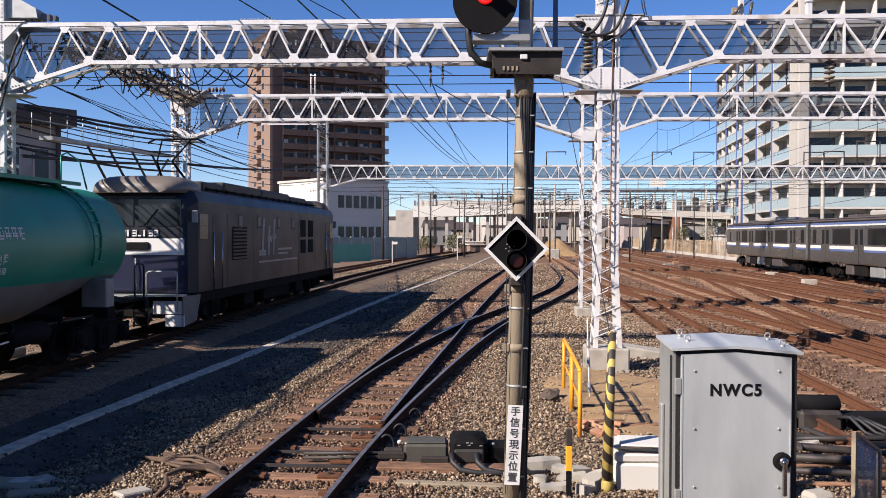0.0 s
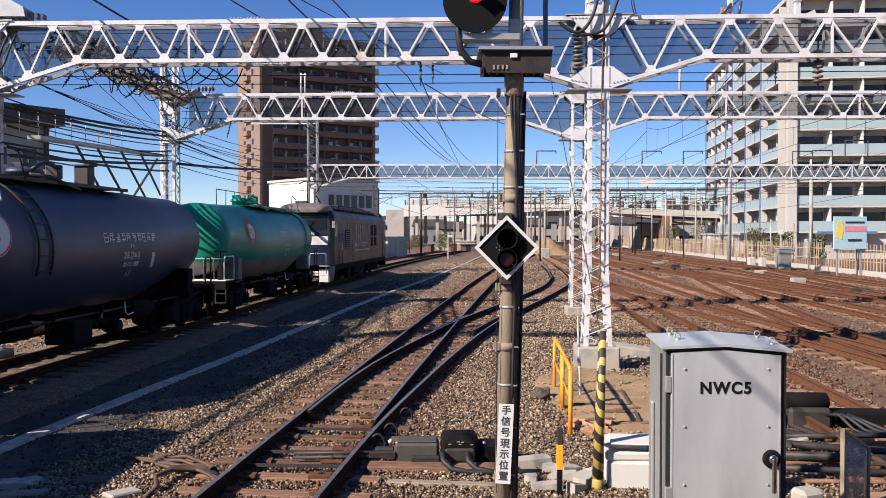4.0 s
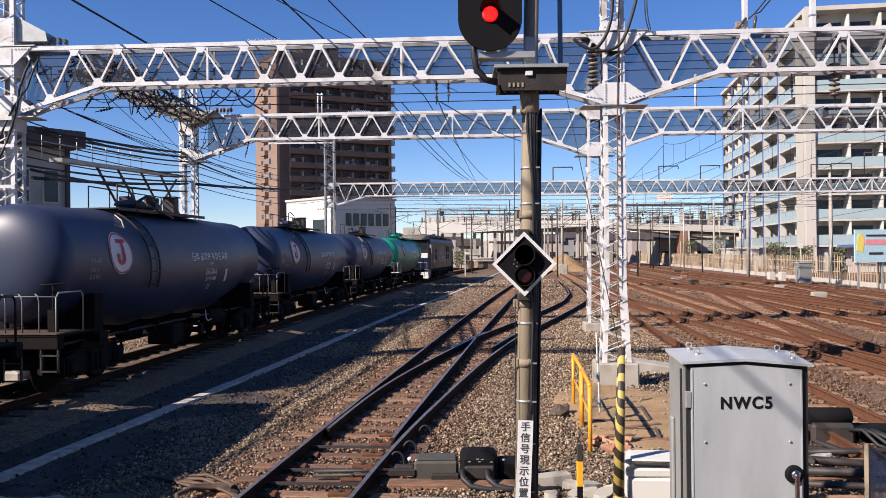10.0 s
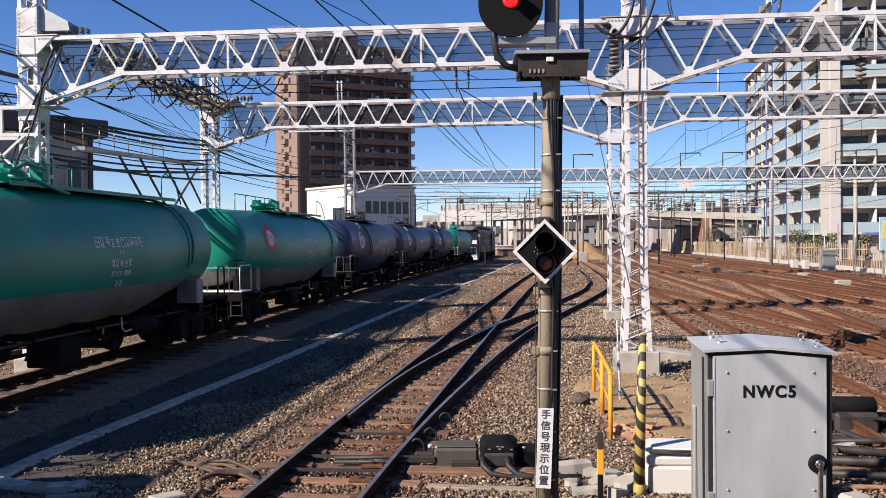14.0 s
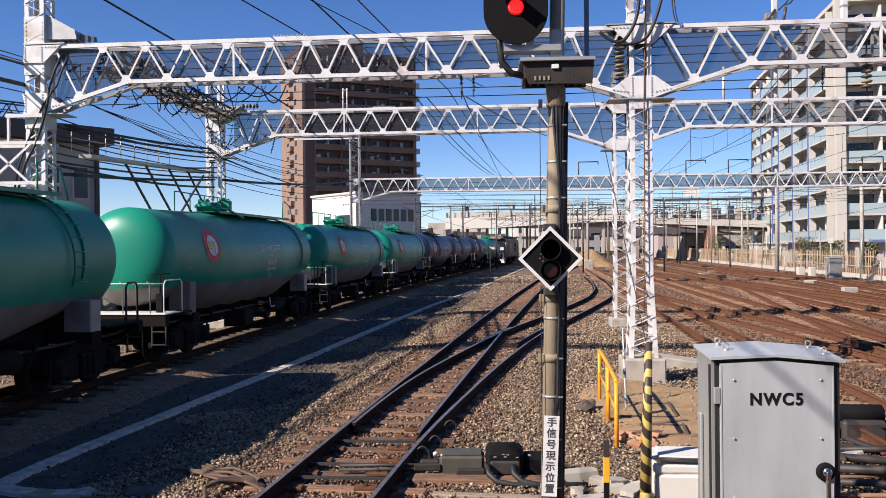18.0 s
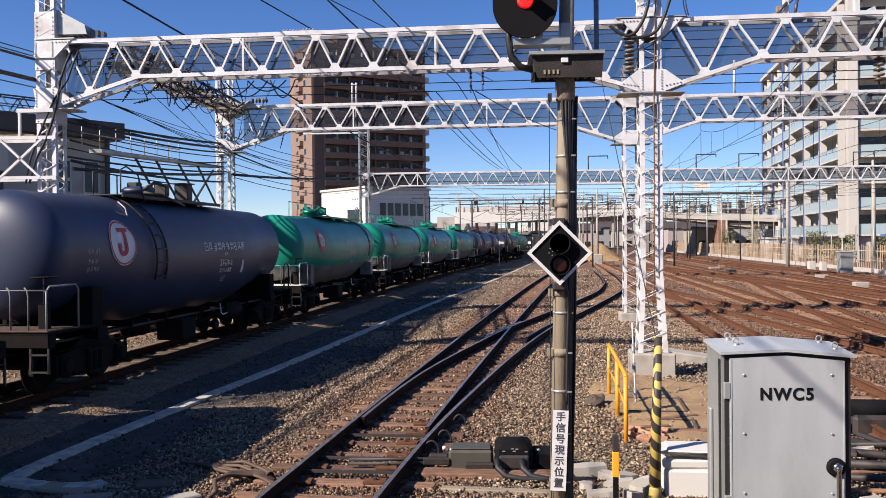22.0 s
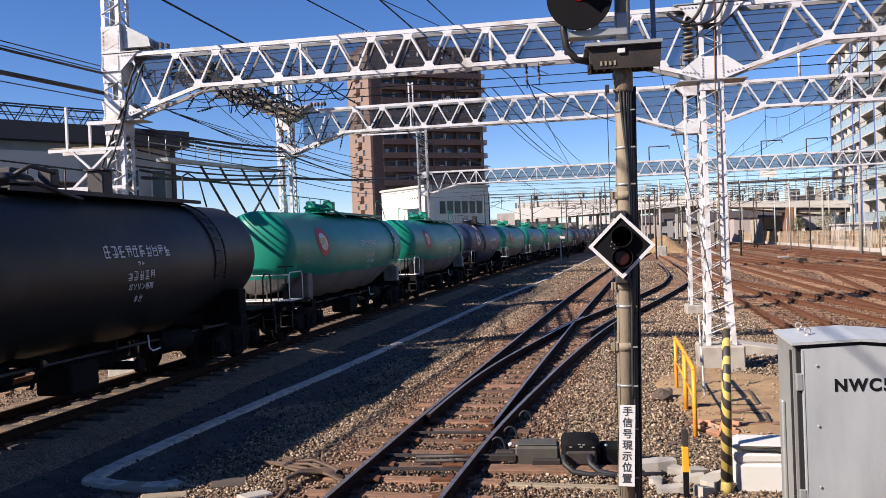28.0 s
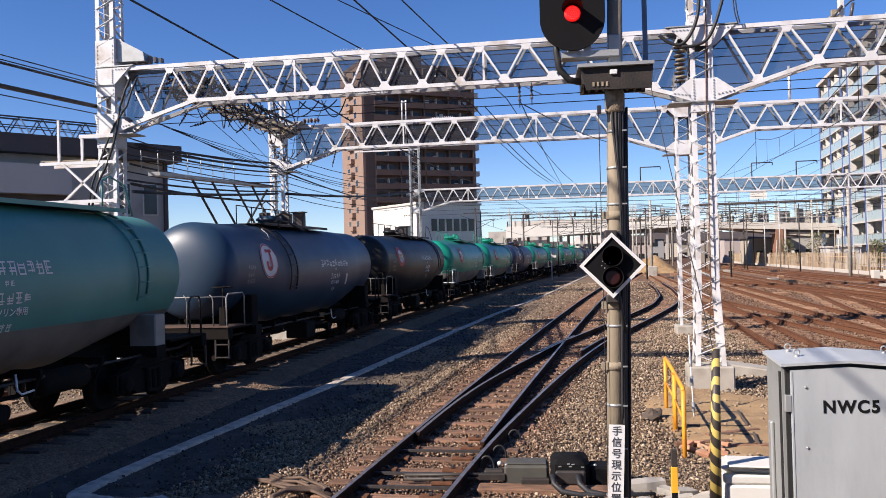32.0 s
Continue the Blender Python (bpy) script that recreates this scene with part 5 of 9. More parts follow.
        for y in (-5.0, -3.2, -1.0, 0.9):
            fr = part("window_frame", Geo().box(*sorted((x * 1.40, x * 1.43)), y, y + 0.42, 2.62, 3.02, 0.01), M_DARKSTEEL, w)
            part("pane", Geo().box(*sorted((x * 1.42, x * 1.434)), y + 0.06, y + 0.36, 2.68, 2.96), M_TGREY, fr)
        for y in (2.2, 3.4):
            part("grille_panel", Geo().box(*sorted((x * 1.40, x * 1.436)), y, y + 0.75, 2.35, 2.98, 0.01), M_BLACK, w)
            part("grille_panel", Geo().box(*sorted((x * 1.40, x * 1.436)), y, y + 0.75, 1.75, 2.25, 0.01), M_BLACK, w)
        for y in (-5.9, -3.6, 1.9, 4.4):
            part("panel_seam", Geo().box(*sorted((x * 1.415, x * 1.4245)), y, y + 0.025, 1.05, 2.98), M_DARKSTEEL, w)
    part("sole_bar", Geo().box(-1.35, 1.35, -8.2, 8.2, 0.72, 1.0, 0.03), M_BOGIE, w)
    for a, b in ((-1.6, 1.6), (2.6, 3.6), (-3.6, -2.6)):
        part("underfloor_box", Geo().box(-1.15, 1.15, a, b, 0.32, 0.75, 0.04), M_BOGIE, w)
    for y in (-5.9, 0.0, 5.9):
        b = part("bogie", BOGIE, None, w, m=pose(0, y, 0.02))
        for a in (-0.875, 0.875):
            part("wheelset", WHEELSET, None, b, m=pose(0, a, WHEEL_R - 0.02))
    # raised pantograph over the rear cab
    g = Geo()
    y = -6.9
    g.bar((-0.5, y, 3.66), (0.5, y, 3.66), 0.06).bar((-0.5, y + 1.2, 3.66), (0.5, y + 1.2, 3.66), 0.06)
    for x in (-0.4, 0.4):
        g.rod((x, y + 1.2, 3.66), (x * 0.5, y + 0.2, 4.35), 0.03, 6)
        g.rod((x * 0.5, y + 0.2, 4.35), (x, y + 1.0, 5.0), 0.022, 6)
    g.tube([(-0.8, y + 1.0, 4.92), (-0.6, y + 1.0, 5.02), (0.6, y + 1.0, 5.02), (0.8, y + 1.0, 4.92)], 0.03, 6)
    part("pantograph", g, M_BLACK, w)
    return w


LOCO = locomotive()
MOVERS.append((LOCO, W1_S + 13.57 / 2 + 10.0, 5.9))


# ---- foreground ----
def signal_post():
    """A concrete post with its signal head, brackets and the diamond signal."""
    w = thing("signal_post", "weathered concrete signal post with strapped cables", "signal")
    def mid(z):
        return 0.556 + 0.025 * z

    def rad(z):
        return 0.079 - 0.0038 * z
    part("post", Geo().rod((mid(-0.6), 7.0, -0.6), (mid(6.2), 7.0, 6.2), rad(-0.6), 28, rad(6.2)), M_POLE, w)
    for i, (dx, dy, r) in enumerate(((0.072, -0.05, 0.020), (0.088, -0.02, 0.019), (0.102, 0.01, 0.016), (0.060, -0.068, 0.011), (0.090, 0.035, 0.018), (0.116, -0.015, 0.010))):
        top = 3.5 if i < 3 else 3.95
        pts = [(mid(z) + dx * (1 - 0.045 * z) + 0.005 * math.sin(z * 2.2 + i * 2), 7.0 + dy * (1 - 0.045 * z), z) for z in np.arange(-0.5, top, 0.25)]
        part("cable", Geo().tube(pts, r, 7), M_CABLE, w, "black cable strapped to the post")
    for i, (d0, d1, r) in enumerate(((-0.03, 0.05, 0.012), (0.0, 0.06, 0.013), (0.03, 0.068, 0.012), (0.015, 0.062, 0.010))):
        pts = []
        for z in np.arange(1.2 + 0.3 * i, 4.0, 0.1):
            q = min(1, max(0, (3.9 - z) / (1.2 + 0.25 * i)))
            q = q * q * (3 - 2 * q)
            dx = d0 + (d1 - d0) * q + 0.006 * math.sin(3 * z + i)
            pts.append((mid(z) + dx, 7.0 - math.sqrt(max(0.0, (rad(z) + 0.008) ** 2 - dx * dx)), z))
        part("cable", Geo().tube(pts, r, 7), M_CABLE, w, "black cable strapped to the post")
    for z in (0.55, 0.95, 1.30, 1.62, 1.95, 2.95, 3.25, 3.55):
        part("strap", Geo().lathe([(rad(z) - 0.002, -0.01), (rad(z) + 0.005, -0.01), (rad(z) + 0.005, 0.01), (rad(z) - 0.002, 0.01)], 20, Matrix.Translation((mid(z), 7.0, z))).box(mid(z) + 0.05, mid(z) + 0.085, 6.915, 6.925, z - 0.006, z + 0.006), M_GREYSTEEL, w)
    for z in (1.62, 2.86, 2.12):
        part("clamp_band", Geo().lathe([(rad(z) - 0.001, -0.032), (rad(z) + 0.009, -0.032), (rad(z) + 0.009, 0.032), (rad(z) - 0.001, 0.032)], 20, Matrix.Translation((mid(z), 7.0, z))).box(mid(z) - rad(z) - 0.045, mid(z) - rad(z) + 0.01, 6.95, 7.0, z - 0.03, z + 0.03), M_POLE, w)
    # diamond
    cx, cz, y, r = 0.574, 2.449, 6.80, 0.258
    d = part("diamond_board", Geo().plate([(cx - r, cz), (cx, cz - r), (cx + r, cz), (cx, cz + r)], y, y + 0.03), M_BLACK, w, "black diamond signal face with white border")
    g = Geo()
    o, i = r + 0.006, r - 0.030
    P = [(-1, 0), (0, -1), (1, 0), (0, 1)]
    for k in range(4):
        (a, b), (c, e) = P[k], P[(k + 1) % 4]
        g.plate([(cx + a * o, cz + b * o), (cx + c * o, cz + e * o), (cx + c * i, cz + e * i), (cx + a * i, cz + b * i)], y - 0.012, y - 0.002)
    part("border", g, M_SIGNWHITE, d, "white border")
    for zz in (cz + 0.075, cz - 0.095):
        l = part("lamp_hood", Geo().lathe([(0.083, y), (0.084, y - 0.055), (0.0815, y - 0.055), (0.080, y)], 20, Matrix.Translation((cx, 0, zz)), "y"), M_BLACK, d)
    part("lamp_lens", Geo().lathe([(0.07, y - 0.004), (0.072, y - 0.012), (0.05, y - 0.016)], 18, Matrix.Translation((cx, 0, cz - 0.095)), "y"), material("unlit_red_lens", (0.03, 0.005, 0.005), 0.35), d)
    part("lamp_case", Geo().box(cx - 0.11, cx + 0.11, 6.83, 6.92, cz - 0.14, cz + 0.14, 0.02), M_BLACK, d)
    for zz in (cz + 0.255, cz - 0.275):
        part("bracket", Geo().lathe([(rad(zz) - 0.001, zz - 0.022), (rad(zz) + 0.012, zz - 0.022), (rad(zz) + 0.012, zz + 0.022), (rad(zz) - 0.001, zz + 0.022)], 20, Matrix.Translation((mid(zz), 7.0, 0))).box(cx - 0.05, cx + 0.05, 6.84, 6.95, zz - 0.03, zz + 0.03, 0.008), M_DARKSTEEL, d)
    part("cable_tail", Geo().tube([(cx + 0.02, 6.9, cz - 0.14), (cx + 0.06, 6.9, cz - 0.30), (mid(1.9) + 0.07, 6.93, 1.9)], 0.016, 7), M_CABLE, d)
    for k, (dx, dz) in enumerate(((-0.075, 0.035), (-0.085, 0.0), (-0.06, -0.02), (-0.055, 0.015), (-0.02, 0.02))):
        part("stud", Geo().lathe([(0.005, y - 0.001), (0.005, y - 0.006), (0.002, y - 0.008)], 8, Matrix.Translation((cx + dx, 0, cz + dz)), "y"), M_GREYSTEEL, d)
    # signal head
    hx, hz, hy = 0.314, 4.580, 6.80
    n = 20
    pts = [(hx + 0.262 * math.cos(a), hz - 0.12 + 0.262 * math.sin(a)) for a in np.linspace(math.pi, 2 * math.pi, n)] + [(hx + 0.262 * math.cos(a), hz + 0.55 + 0.262 * math.sin(a)) for a in np.linspace(0, math.pi, n)]
    h = part("signal_head", Geo().plate(pts, hy, hy + 0.025), M_BLACK, w, "rounded black backboard of a colour light signal")
    part("signal_case", Geo().box(hx - 0.13, hx + 0.13, hy + 0.025, hy + 0.22, hz - 0.2, hz + 0.7, 0.03), M_BLACK, h)
    for zz, mat in ((hz - 0.085, M_RED), (hz + 0.30, M_BLACK), (hz + 0.58, M_BLACK)):
        part("lens", Geo().lathe([(0.066, hy - 0.003), (0.066, hy - 0.012), (0.045, hy - 0.02)], 20, Matrix.Translation((hx, 0, zz)), "y"), mat, h, "glowing red lens" if mat is M_RED else "")
        if mat is M_RED:
            g = Geo()
            for ring, k in ((0.0, 1), (0.016, 6), (0.032, 12), (0.048, 18)):
                for q in range(k):
                    a = 2 * math.pi * q / k
                    g.lathe([(0.0052, hy - 0.019), (0.0052, hy - 0.024), (0.002, hy - 0.026)], 6, Matrix.Translation((hx + ring * math.cos(a), 0, zz + ring * math.sin(a))), "y")
            tagged(part("led_panel", g, M_LED, h), "glowing red light points", kind="stuff")
        hood = []
        g = Geo()
        k = 14
        for yy in (hy, hy - 0.16):
            for rr in (0.082, 0.088):
                hood += [(hx + rr * math.cos(a), yy, zz + rr * math.sin(a)) for a in np.linspace(radians(20), radians(160), k)]
        f = [(i, i + 1, 2 * k + i + 1, 2 * k + i) for i in range(k - 1)] + [(k + i, 3 * k + i, 3 * k + i + 1, k + i + 1) for i in range(k - 1)]
        g.add(hood, f, True)
        part("hood", g, M_BLACK, h)
    g = Geo()
    g.box(0.22, 0.68, 6.84, 7.0, 4.15, 4.20).box(0.28, 0.36, 6.84, 6.92, 4.2, 4.36).box(0.40, 0.46, 6.84, 6.92, 4.2, 4.27)
    g.box(0.60, 0.70, 6.90, 7.02, 4.10, 4.34, 0.01)
    part("bracket", g, M_GREYSTEEL, w)
    g = Geo().tube([(0.20, 6.9, 4.36), (0.18, 6.9, 4.22), (0.20, 6.92, 4.08), (0.28, 6.95, 3.99), (0.38, 6.97, 3.97)], 0.028, 8)
    part("conduit", g, M_CABLE, w, "black flexible conduit")
    pf = part("platform", Geo().box(0.345, 0.95, 6.78, 7.3, 4.055, 4.082), M_GREYSTEEL, w, "grey steel maintenance platform")
    for k in range(9):
        part("platform_rib", Geo().box(0.38 + k * 0.064, 0.398 + k * 0.064, 6.86, 7.22, 3.93, 4.055), M_DARKSTEEL, pf)
    part("platform_frame", Geo().plate([(0.365, 4.055), (0.41, 3.875), (0.93, 3.87), (0.945, 4.055)], 6.82, 6.84), M_DARKRUST, pf)
    part("platform_frame", Geo().box(0.38, 0.93, 7.24, 7.27, 3.92, 4.055), M_DARKRUST, pf)
    for k in range(4):
        part("slot", Geo().box(0.46 + k * 0.036, 0.476 + k * 0.036, 6.812, 6.819, 3.90, 3.935), M_POLE, pf)
    part("clamp", Geo().box(0.60, 0.66, 6.80, 6.82, 3.99, 4.03, 0.004), M_SIGNWHITE, pf)
    part("rope", Geo().lathe([(0.068, 3.70), (0.080, 3.72), (0.082, 3.86), (0.07, 3.90)], 18, Matrix.Translation((0.648, 6.985, 0))), material("hemp_rope", (0.28, 0.22, 0.15), 0.95, 0, (0.12, 0.09, 0.06), 30, 0.9, 0.5, 120), w)
    g = Geo().box(0.915, 0.955, 7.18, 7.2, 4.06, 5.6)
    part("ladder_post", g, material("blue_grey_paint", (0.10, 0.16, 0.24), 0.5), w)
    g = Geo().box(0.50, 0.53, 6.9, 6.96, 3.7, 3.76).rod((0.51, 6.93, 3.74), (0.50, 6.93, 0.4), 0.0035, 5)
    part("drop_wire", g, M_WIRE, w)
    # the white board with its writing
    b = part("notice_board", Geo().box(-0.062, 0.062, 0, 0.012, -0.33, 0.33), M_BOARD, w, "tall narrow white board with black characters", pose(0.565, 6.868, 0.825, 0, 2.6, 0))
    for i, ch in enumerate("手信号現示位置"):
        me = text_mesh(ch, 0.082, 0.001, 0.001)
        me.materials.append(M_INK)
        part("character", me, None, b, m=pose(0, -0.002, 0.276 - i * 0.091, 90, 0, 0))
    return w


signal_post()


def equipment_cabinet():
    w = thing("equipment_cabinet", "light grey steel trackside cabinet with black lettering", "cabinet", m=pose(1.70, 6.2, 0, 0, 0, 0))
    W, D, z0, A = 0.925, 0.42, -0.15, 0.45
    top = [(0, 0.03, 1.70), (A, 0.03, 1.722), (W, 0.03, 1.678), (0, D, 1.742), (A, D, 1.765), (W, D, 1.72)]
    foot = [(0, 0.03, z0), (W, 0.03, z0), (0, D, z0), (W, D, z0)]
    # Body takes a darker grey than the door, toning down the sunlit side.
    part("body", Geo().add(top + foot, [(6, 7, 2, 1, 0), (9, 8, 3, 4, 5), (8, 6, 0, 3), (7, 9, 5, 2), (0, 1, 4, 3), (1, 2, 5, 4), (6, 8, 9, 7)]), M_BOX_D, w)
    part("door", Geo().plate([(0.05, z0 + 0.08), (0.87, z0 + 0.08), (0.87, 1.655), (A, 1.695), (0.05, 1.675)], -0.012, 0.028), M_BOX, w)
    part("door_edge", Geo().box(0.052, 0.062, -0.016, -0.010, z0 + 0.09, 1.665).box(0.858, 0.868, -0.016, -0.010, z0 + 0.09, 1.645), M_BOX, w)
    part("gasket", Geo().plate([(0.02, z0 + 0.04), (W - 0.008, z0 + 0.04), (W - 0.008, 1.676), (A, 1.72), (0.02, 1.697)], 0.006, 0.032), M_GASKET, w, "black rubber door seal")
    part("side_seal", Geo().box(-0.004, 0.015, 0.045, 0.10, z0 + 0.05, 1.66), M_GASKET, w)
    g = Geo()
    o = 0.022
    v = [(-o, -0.035, 1.705), (W + o, -0.035, 1.678), (W + o, D + 0.03, 1.722), (-o, D + 0.03, 1.745), (A, -0.035, 1.724), (A, D + 0.03, 1.768)]
    v2 = [(x, y, z + 0.02) for x, y, z in v]
    g.add(v + v2, [(0, 4, 10, 6), (4, 1, 7, 10), (1, 2, 8, 7), (2, 5, 11, 8), (5, 3, 9, 11), (3, 0, 6, 9), (6, 10, 11, 9), (10, 7, 8, 11), (0, 3, 5, 4), (4, 5, 2, 1)])
    roof = part("roof", g, M_BOX, w, "slightly pitched grey sheet roof")
    for x, y, z in ((0.14, 0.36, 1.778), (0.15, 0.18, 1.757), (0.83, 0.36, 1.751), (0.86, 0.14, 1.727)):
        ring = [(x + 0.021 * math.cos(a), y, z + 0.025 + 0.021 * math.sin(a)) for a in np.linspace(0, 2 * math.pi, 17)]
        part("lifting_eye", Geo().tube(ring, 0.006, 6).lathe([(0.02, z - 0.03), (0.02, z), (0.01, z + 0.01)], 10, Matrix.Translation((x, y, 0))), M_GREYSTEEL, roof)
    for z in (1.38, 0.55):
        part("hinge", Geo().box(0.008, 0.052, -0.02, 0.02, z, z + 0.12, 0.004), M_GREYSTEEL, w)
    lk = part("lock_disc", Geo().lathe([(0.068, -0.013), (0.068, -0.03), (0.05, -0.042)], 24, Matrix.Translation((0.80, 0, 0.885)), "y"), M_BLACK, w)
    part("handle", Geo().lathe([(0.032, -0.04), (0.032, -0.065), (0.02, -0.07)], 18, Matrix.Translation((0.80, 0, 0.89)), "y").box(0.783, 0.817, -0.085, -0.06, 0.64, 0.90, 0.008), M_CHROME, lk, "chromed lever handle")
    for x in (0.15, 0.775):
        for z in (1.555, 1.125, 0.69):
            part("bolt", Geo().lathe([(0.009, -0.012), (0.009, -0.02), (0.004, -0.022)], 10, Matrix.Translation((x, 0, z)), "y"), M_GREYSTEEL, w)
    me = text_mesh("NWC5", 0.114, 0.001, 0.0042, 1.2)
    me.materials.append(M_BLACK)
    part("lettering", me, None, w, "black letters NWC5", pose(0.456, -0.0145, 1.41, 90, 0, 0) @ Matrix.Diagonal((1.02, 1.06, 1, 1)))
    part("side_conduit", Geo().box(-0.03, 0.0, 0.25, 0.33, 0.0, 1.26, 0.01), M_GREYSTEEL, w)
    return w


equipment_cabinet()




# ---- ground pieces ----
def stones():
    """Loose ballast stones round the near tracks."""
    rs = np.random.RandomState(3)
    N = 152000
    NF = 60000
    y = 7.2 + 30 * rs.rand(N * 2) ** 1.7
    x = -5.2 + 0.05 * y + (9.5 + 0.16 * y) * rs.rand(N * 2)
    main = np.interp(y, [p[1] for p in MAIN], [p[0] for p in MAIN])
    sandy = ((x - (2.9 + 0.02 * (y - 12))) / 1.25) ** 2 + ((y - 14.0) / 3.1) ** 2
    keep = (sandy > 1.0) | (rs.rand(N * 2) < 0.05 + 0.5 * np.clip(sandy, 0, 1) ** 4)
    keep &= np.abs(np.abs(x - main) - 0.566) > 0.08
    ph = ((y - 6.9) / 0.6) % 1.0
    on_sleeper = (np.abs(x - main) < 1.1) & (ph < 0.36)
    keep &= ~(on_sleeper & (rs.rand(N * 2) < 0.85))
    keep &= x > np.interp(y, [4, 9, 12, 14, 16, 17, 20, 23, 27, 34, 41], [-4.6, -4.4, -4.1, -3.6, -3.1, -2.9, -2.55, -2.2, -1.75, -0.95, -0.4]) - 0.9 * rs.rand(N * 2) ** 6
    x, y = x[keep][:N], y[keep][:N]
    # thin gravel over the dark shade strip
    py = 8 + 38 * rs.rand(8000) ** 1.3
    px = -8.83 + 0.0664 * py + 1.6 + (3.2 + 0.02 * py) * rs.rand(8000)
    x, y = np.concatenate([x, px]), np.concatenate([y, py])
    # lit ballast beyond the freight line
    ly = 6 + 34 * rs.rand(16000)
    lx = -8.83 + 0.0664 * ly - 0.2 - 4.6 * rs.rand(16000)
    x, y = np.concatenate([x, lx]), np.concatenate([y, ly])
    # farther and rougher ballast over the rest of the yard
    fy = 14 + 66 * rs.rand(NF) ** 1.15
    fx = np.where(fy > 30, -11.0, -3.0) + 0.06 * fy + (np.where(fy > 30, 22, 14) + 0.28 * fy) * rs.rand(NF)
    far = ((fy > 34) & ((fx > np.interp(fy, [34, 41, 47], [-0.95, -0.4, 0.2])) | (fy > 47))) | (fx > 4.0 + 0.21 * (fy - 7))
    x, y = np.concatenate([x, fx[far]]), np.concatenate([y, fy[far]])
    # gravel beside the freight line, its colour darkened to paint the train's shade
    dusky = (x < np.interp(y, [4, 12, 14, 15.5, 17, 20, 23, 27, 34, 41, 48], [-4.9, -4.4, -3.8, -3.2, -2.95, -2.6, -2.25, -1.8, -1.0, -0.45, 0.25])) & (x > -8.83 + 0.0664 * y) & (y < 48)
    stone_mesh(rs, x[dusky], y[dusky], "path_gravel", "gravel beside the freight track darkened for the train's shade", ((0.0, (0.018, 0.014, 0.012, 1)), (0.4, (0.075, 0.058, 0.046, 1)), (0.75, (0.125, 0.098, 0.077, 1)), (0.95, (0.19, 0.15, 0.118, 1)), (1.0, (0.32, 0.26, 0.2, 1))))
    x, y = x[~dusky], y[~dusky]
    red = x > 3.6 + 0.105 * y
    mid = np.interp(y, [p[1] for p in MAIN], [p[0] for p in MAIN])
    rusty = ~red & (np.abs(x - mid) < 1.25 + 0.35 * rs.rand(len(x))) & (y < 60)
    stone_mesh(rs, x[rusty], y[rusty], "track_ballast", "rust-stained ballast between the near rails", ((0.0, (0.035, 0.02, 0.013, 1)), (0.3, (0.12, 0.066, 0.040, 1)), (0.6, (0.22, 0.13, 0.080, 1)), (0.85, (0.30, 0.20, 0.135, 1)), (1.0, (0.46, 0.35, 0.25, 1))))
    red, x, y = red[~rusty], x[~rusty], y[~rusty]
    stone_mesh(rs, x[~red], y[~red], "ballast_stones", "loose brown and grey crushed ballast stones", ((0.0, (0.04, 0.028, 0.02, 1)), (0.25, (0.145, 0.10, 0.066, 1)), (0.55, (0.265, 0.19, 0.122, 1)), (0.85, (0.35, 0.262, 0.178, 1)), (1.0, (0.50, 0.40, 0.29, 1))))
    stone_mesh(rs, x[red], y[red], "yard_ballast", "rust-red crushed ballast between the yard tracks", ((0.0, (0.05, 0.03, 0.02, 1)), (0.3, (0.12, 0.062, 0.036, 1)), (0.55, (0.17, 0.095, 0.055, 1)), (0.8, (0.22, 0.135, 0.085, 1)), (1.0, (0.28, 0.20, 0.14, 1))))


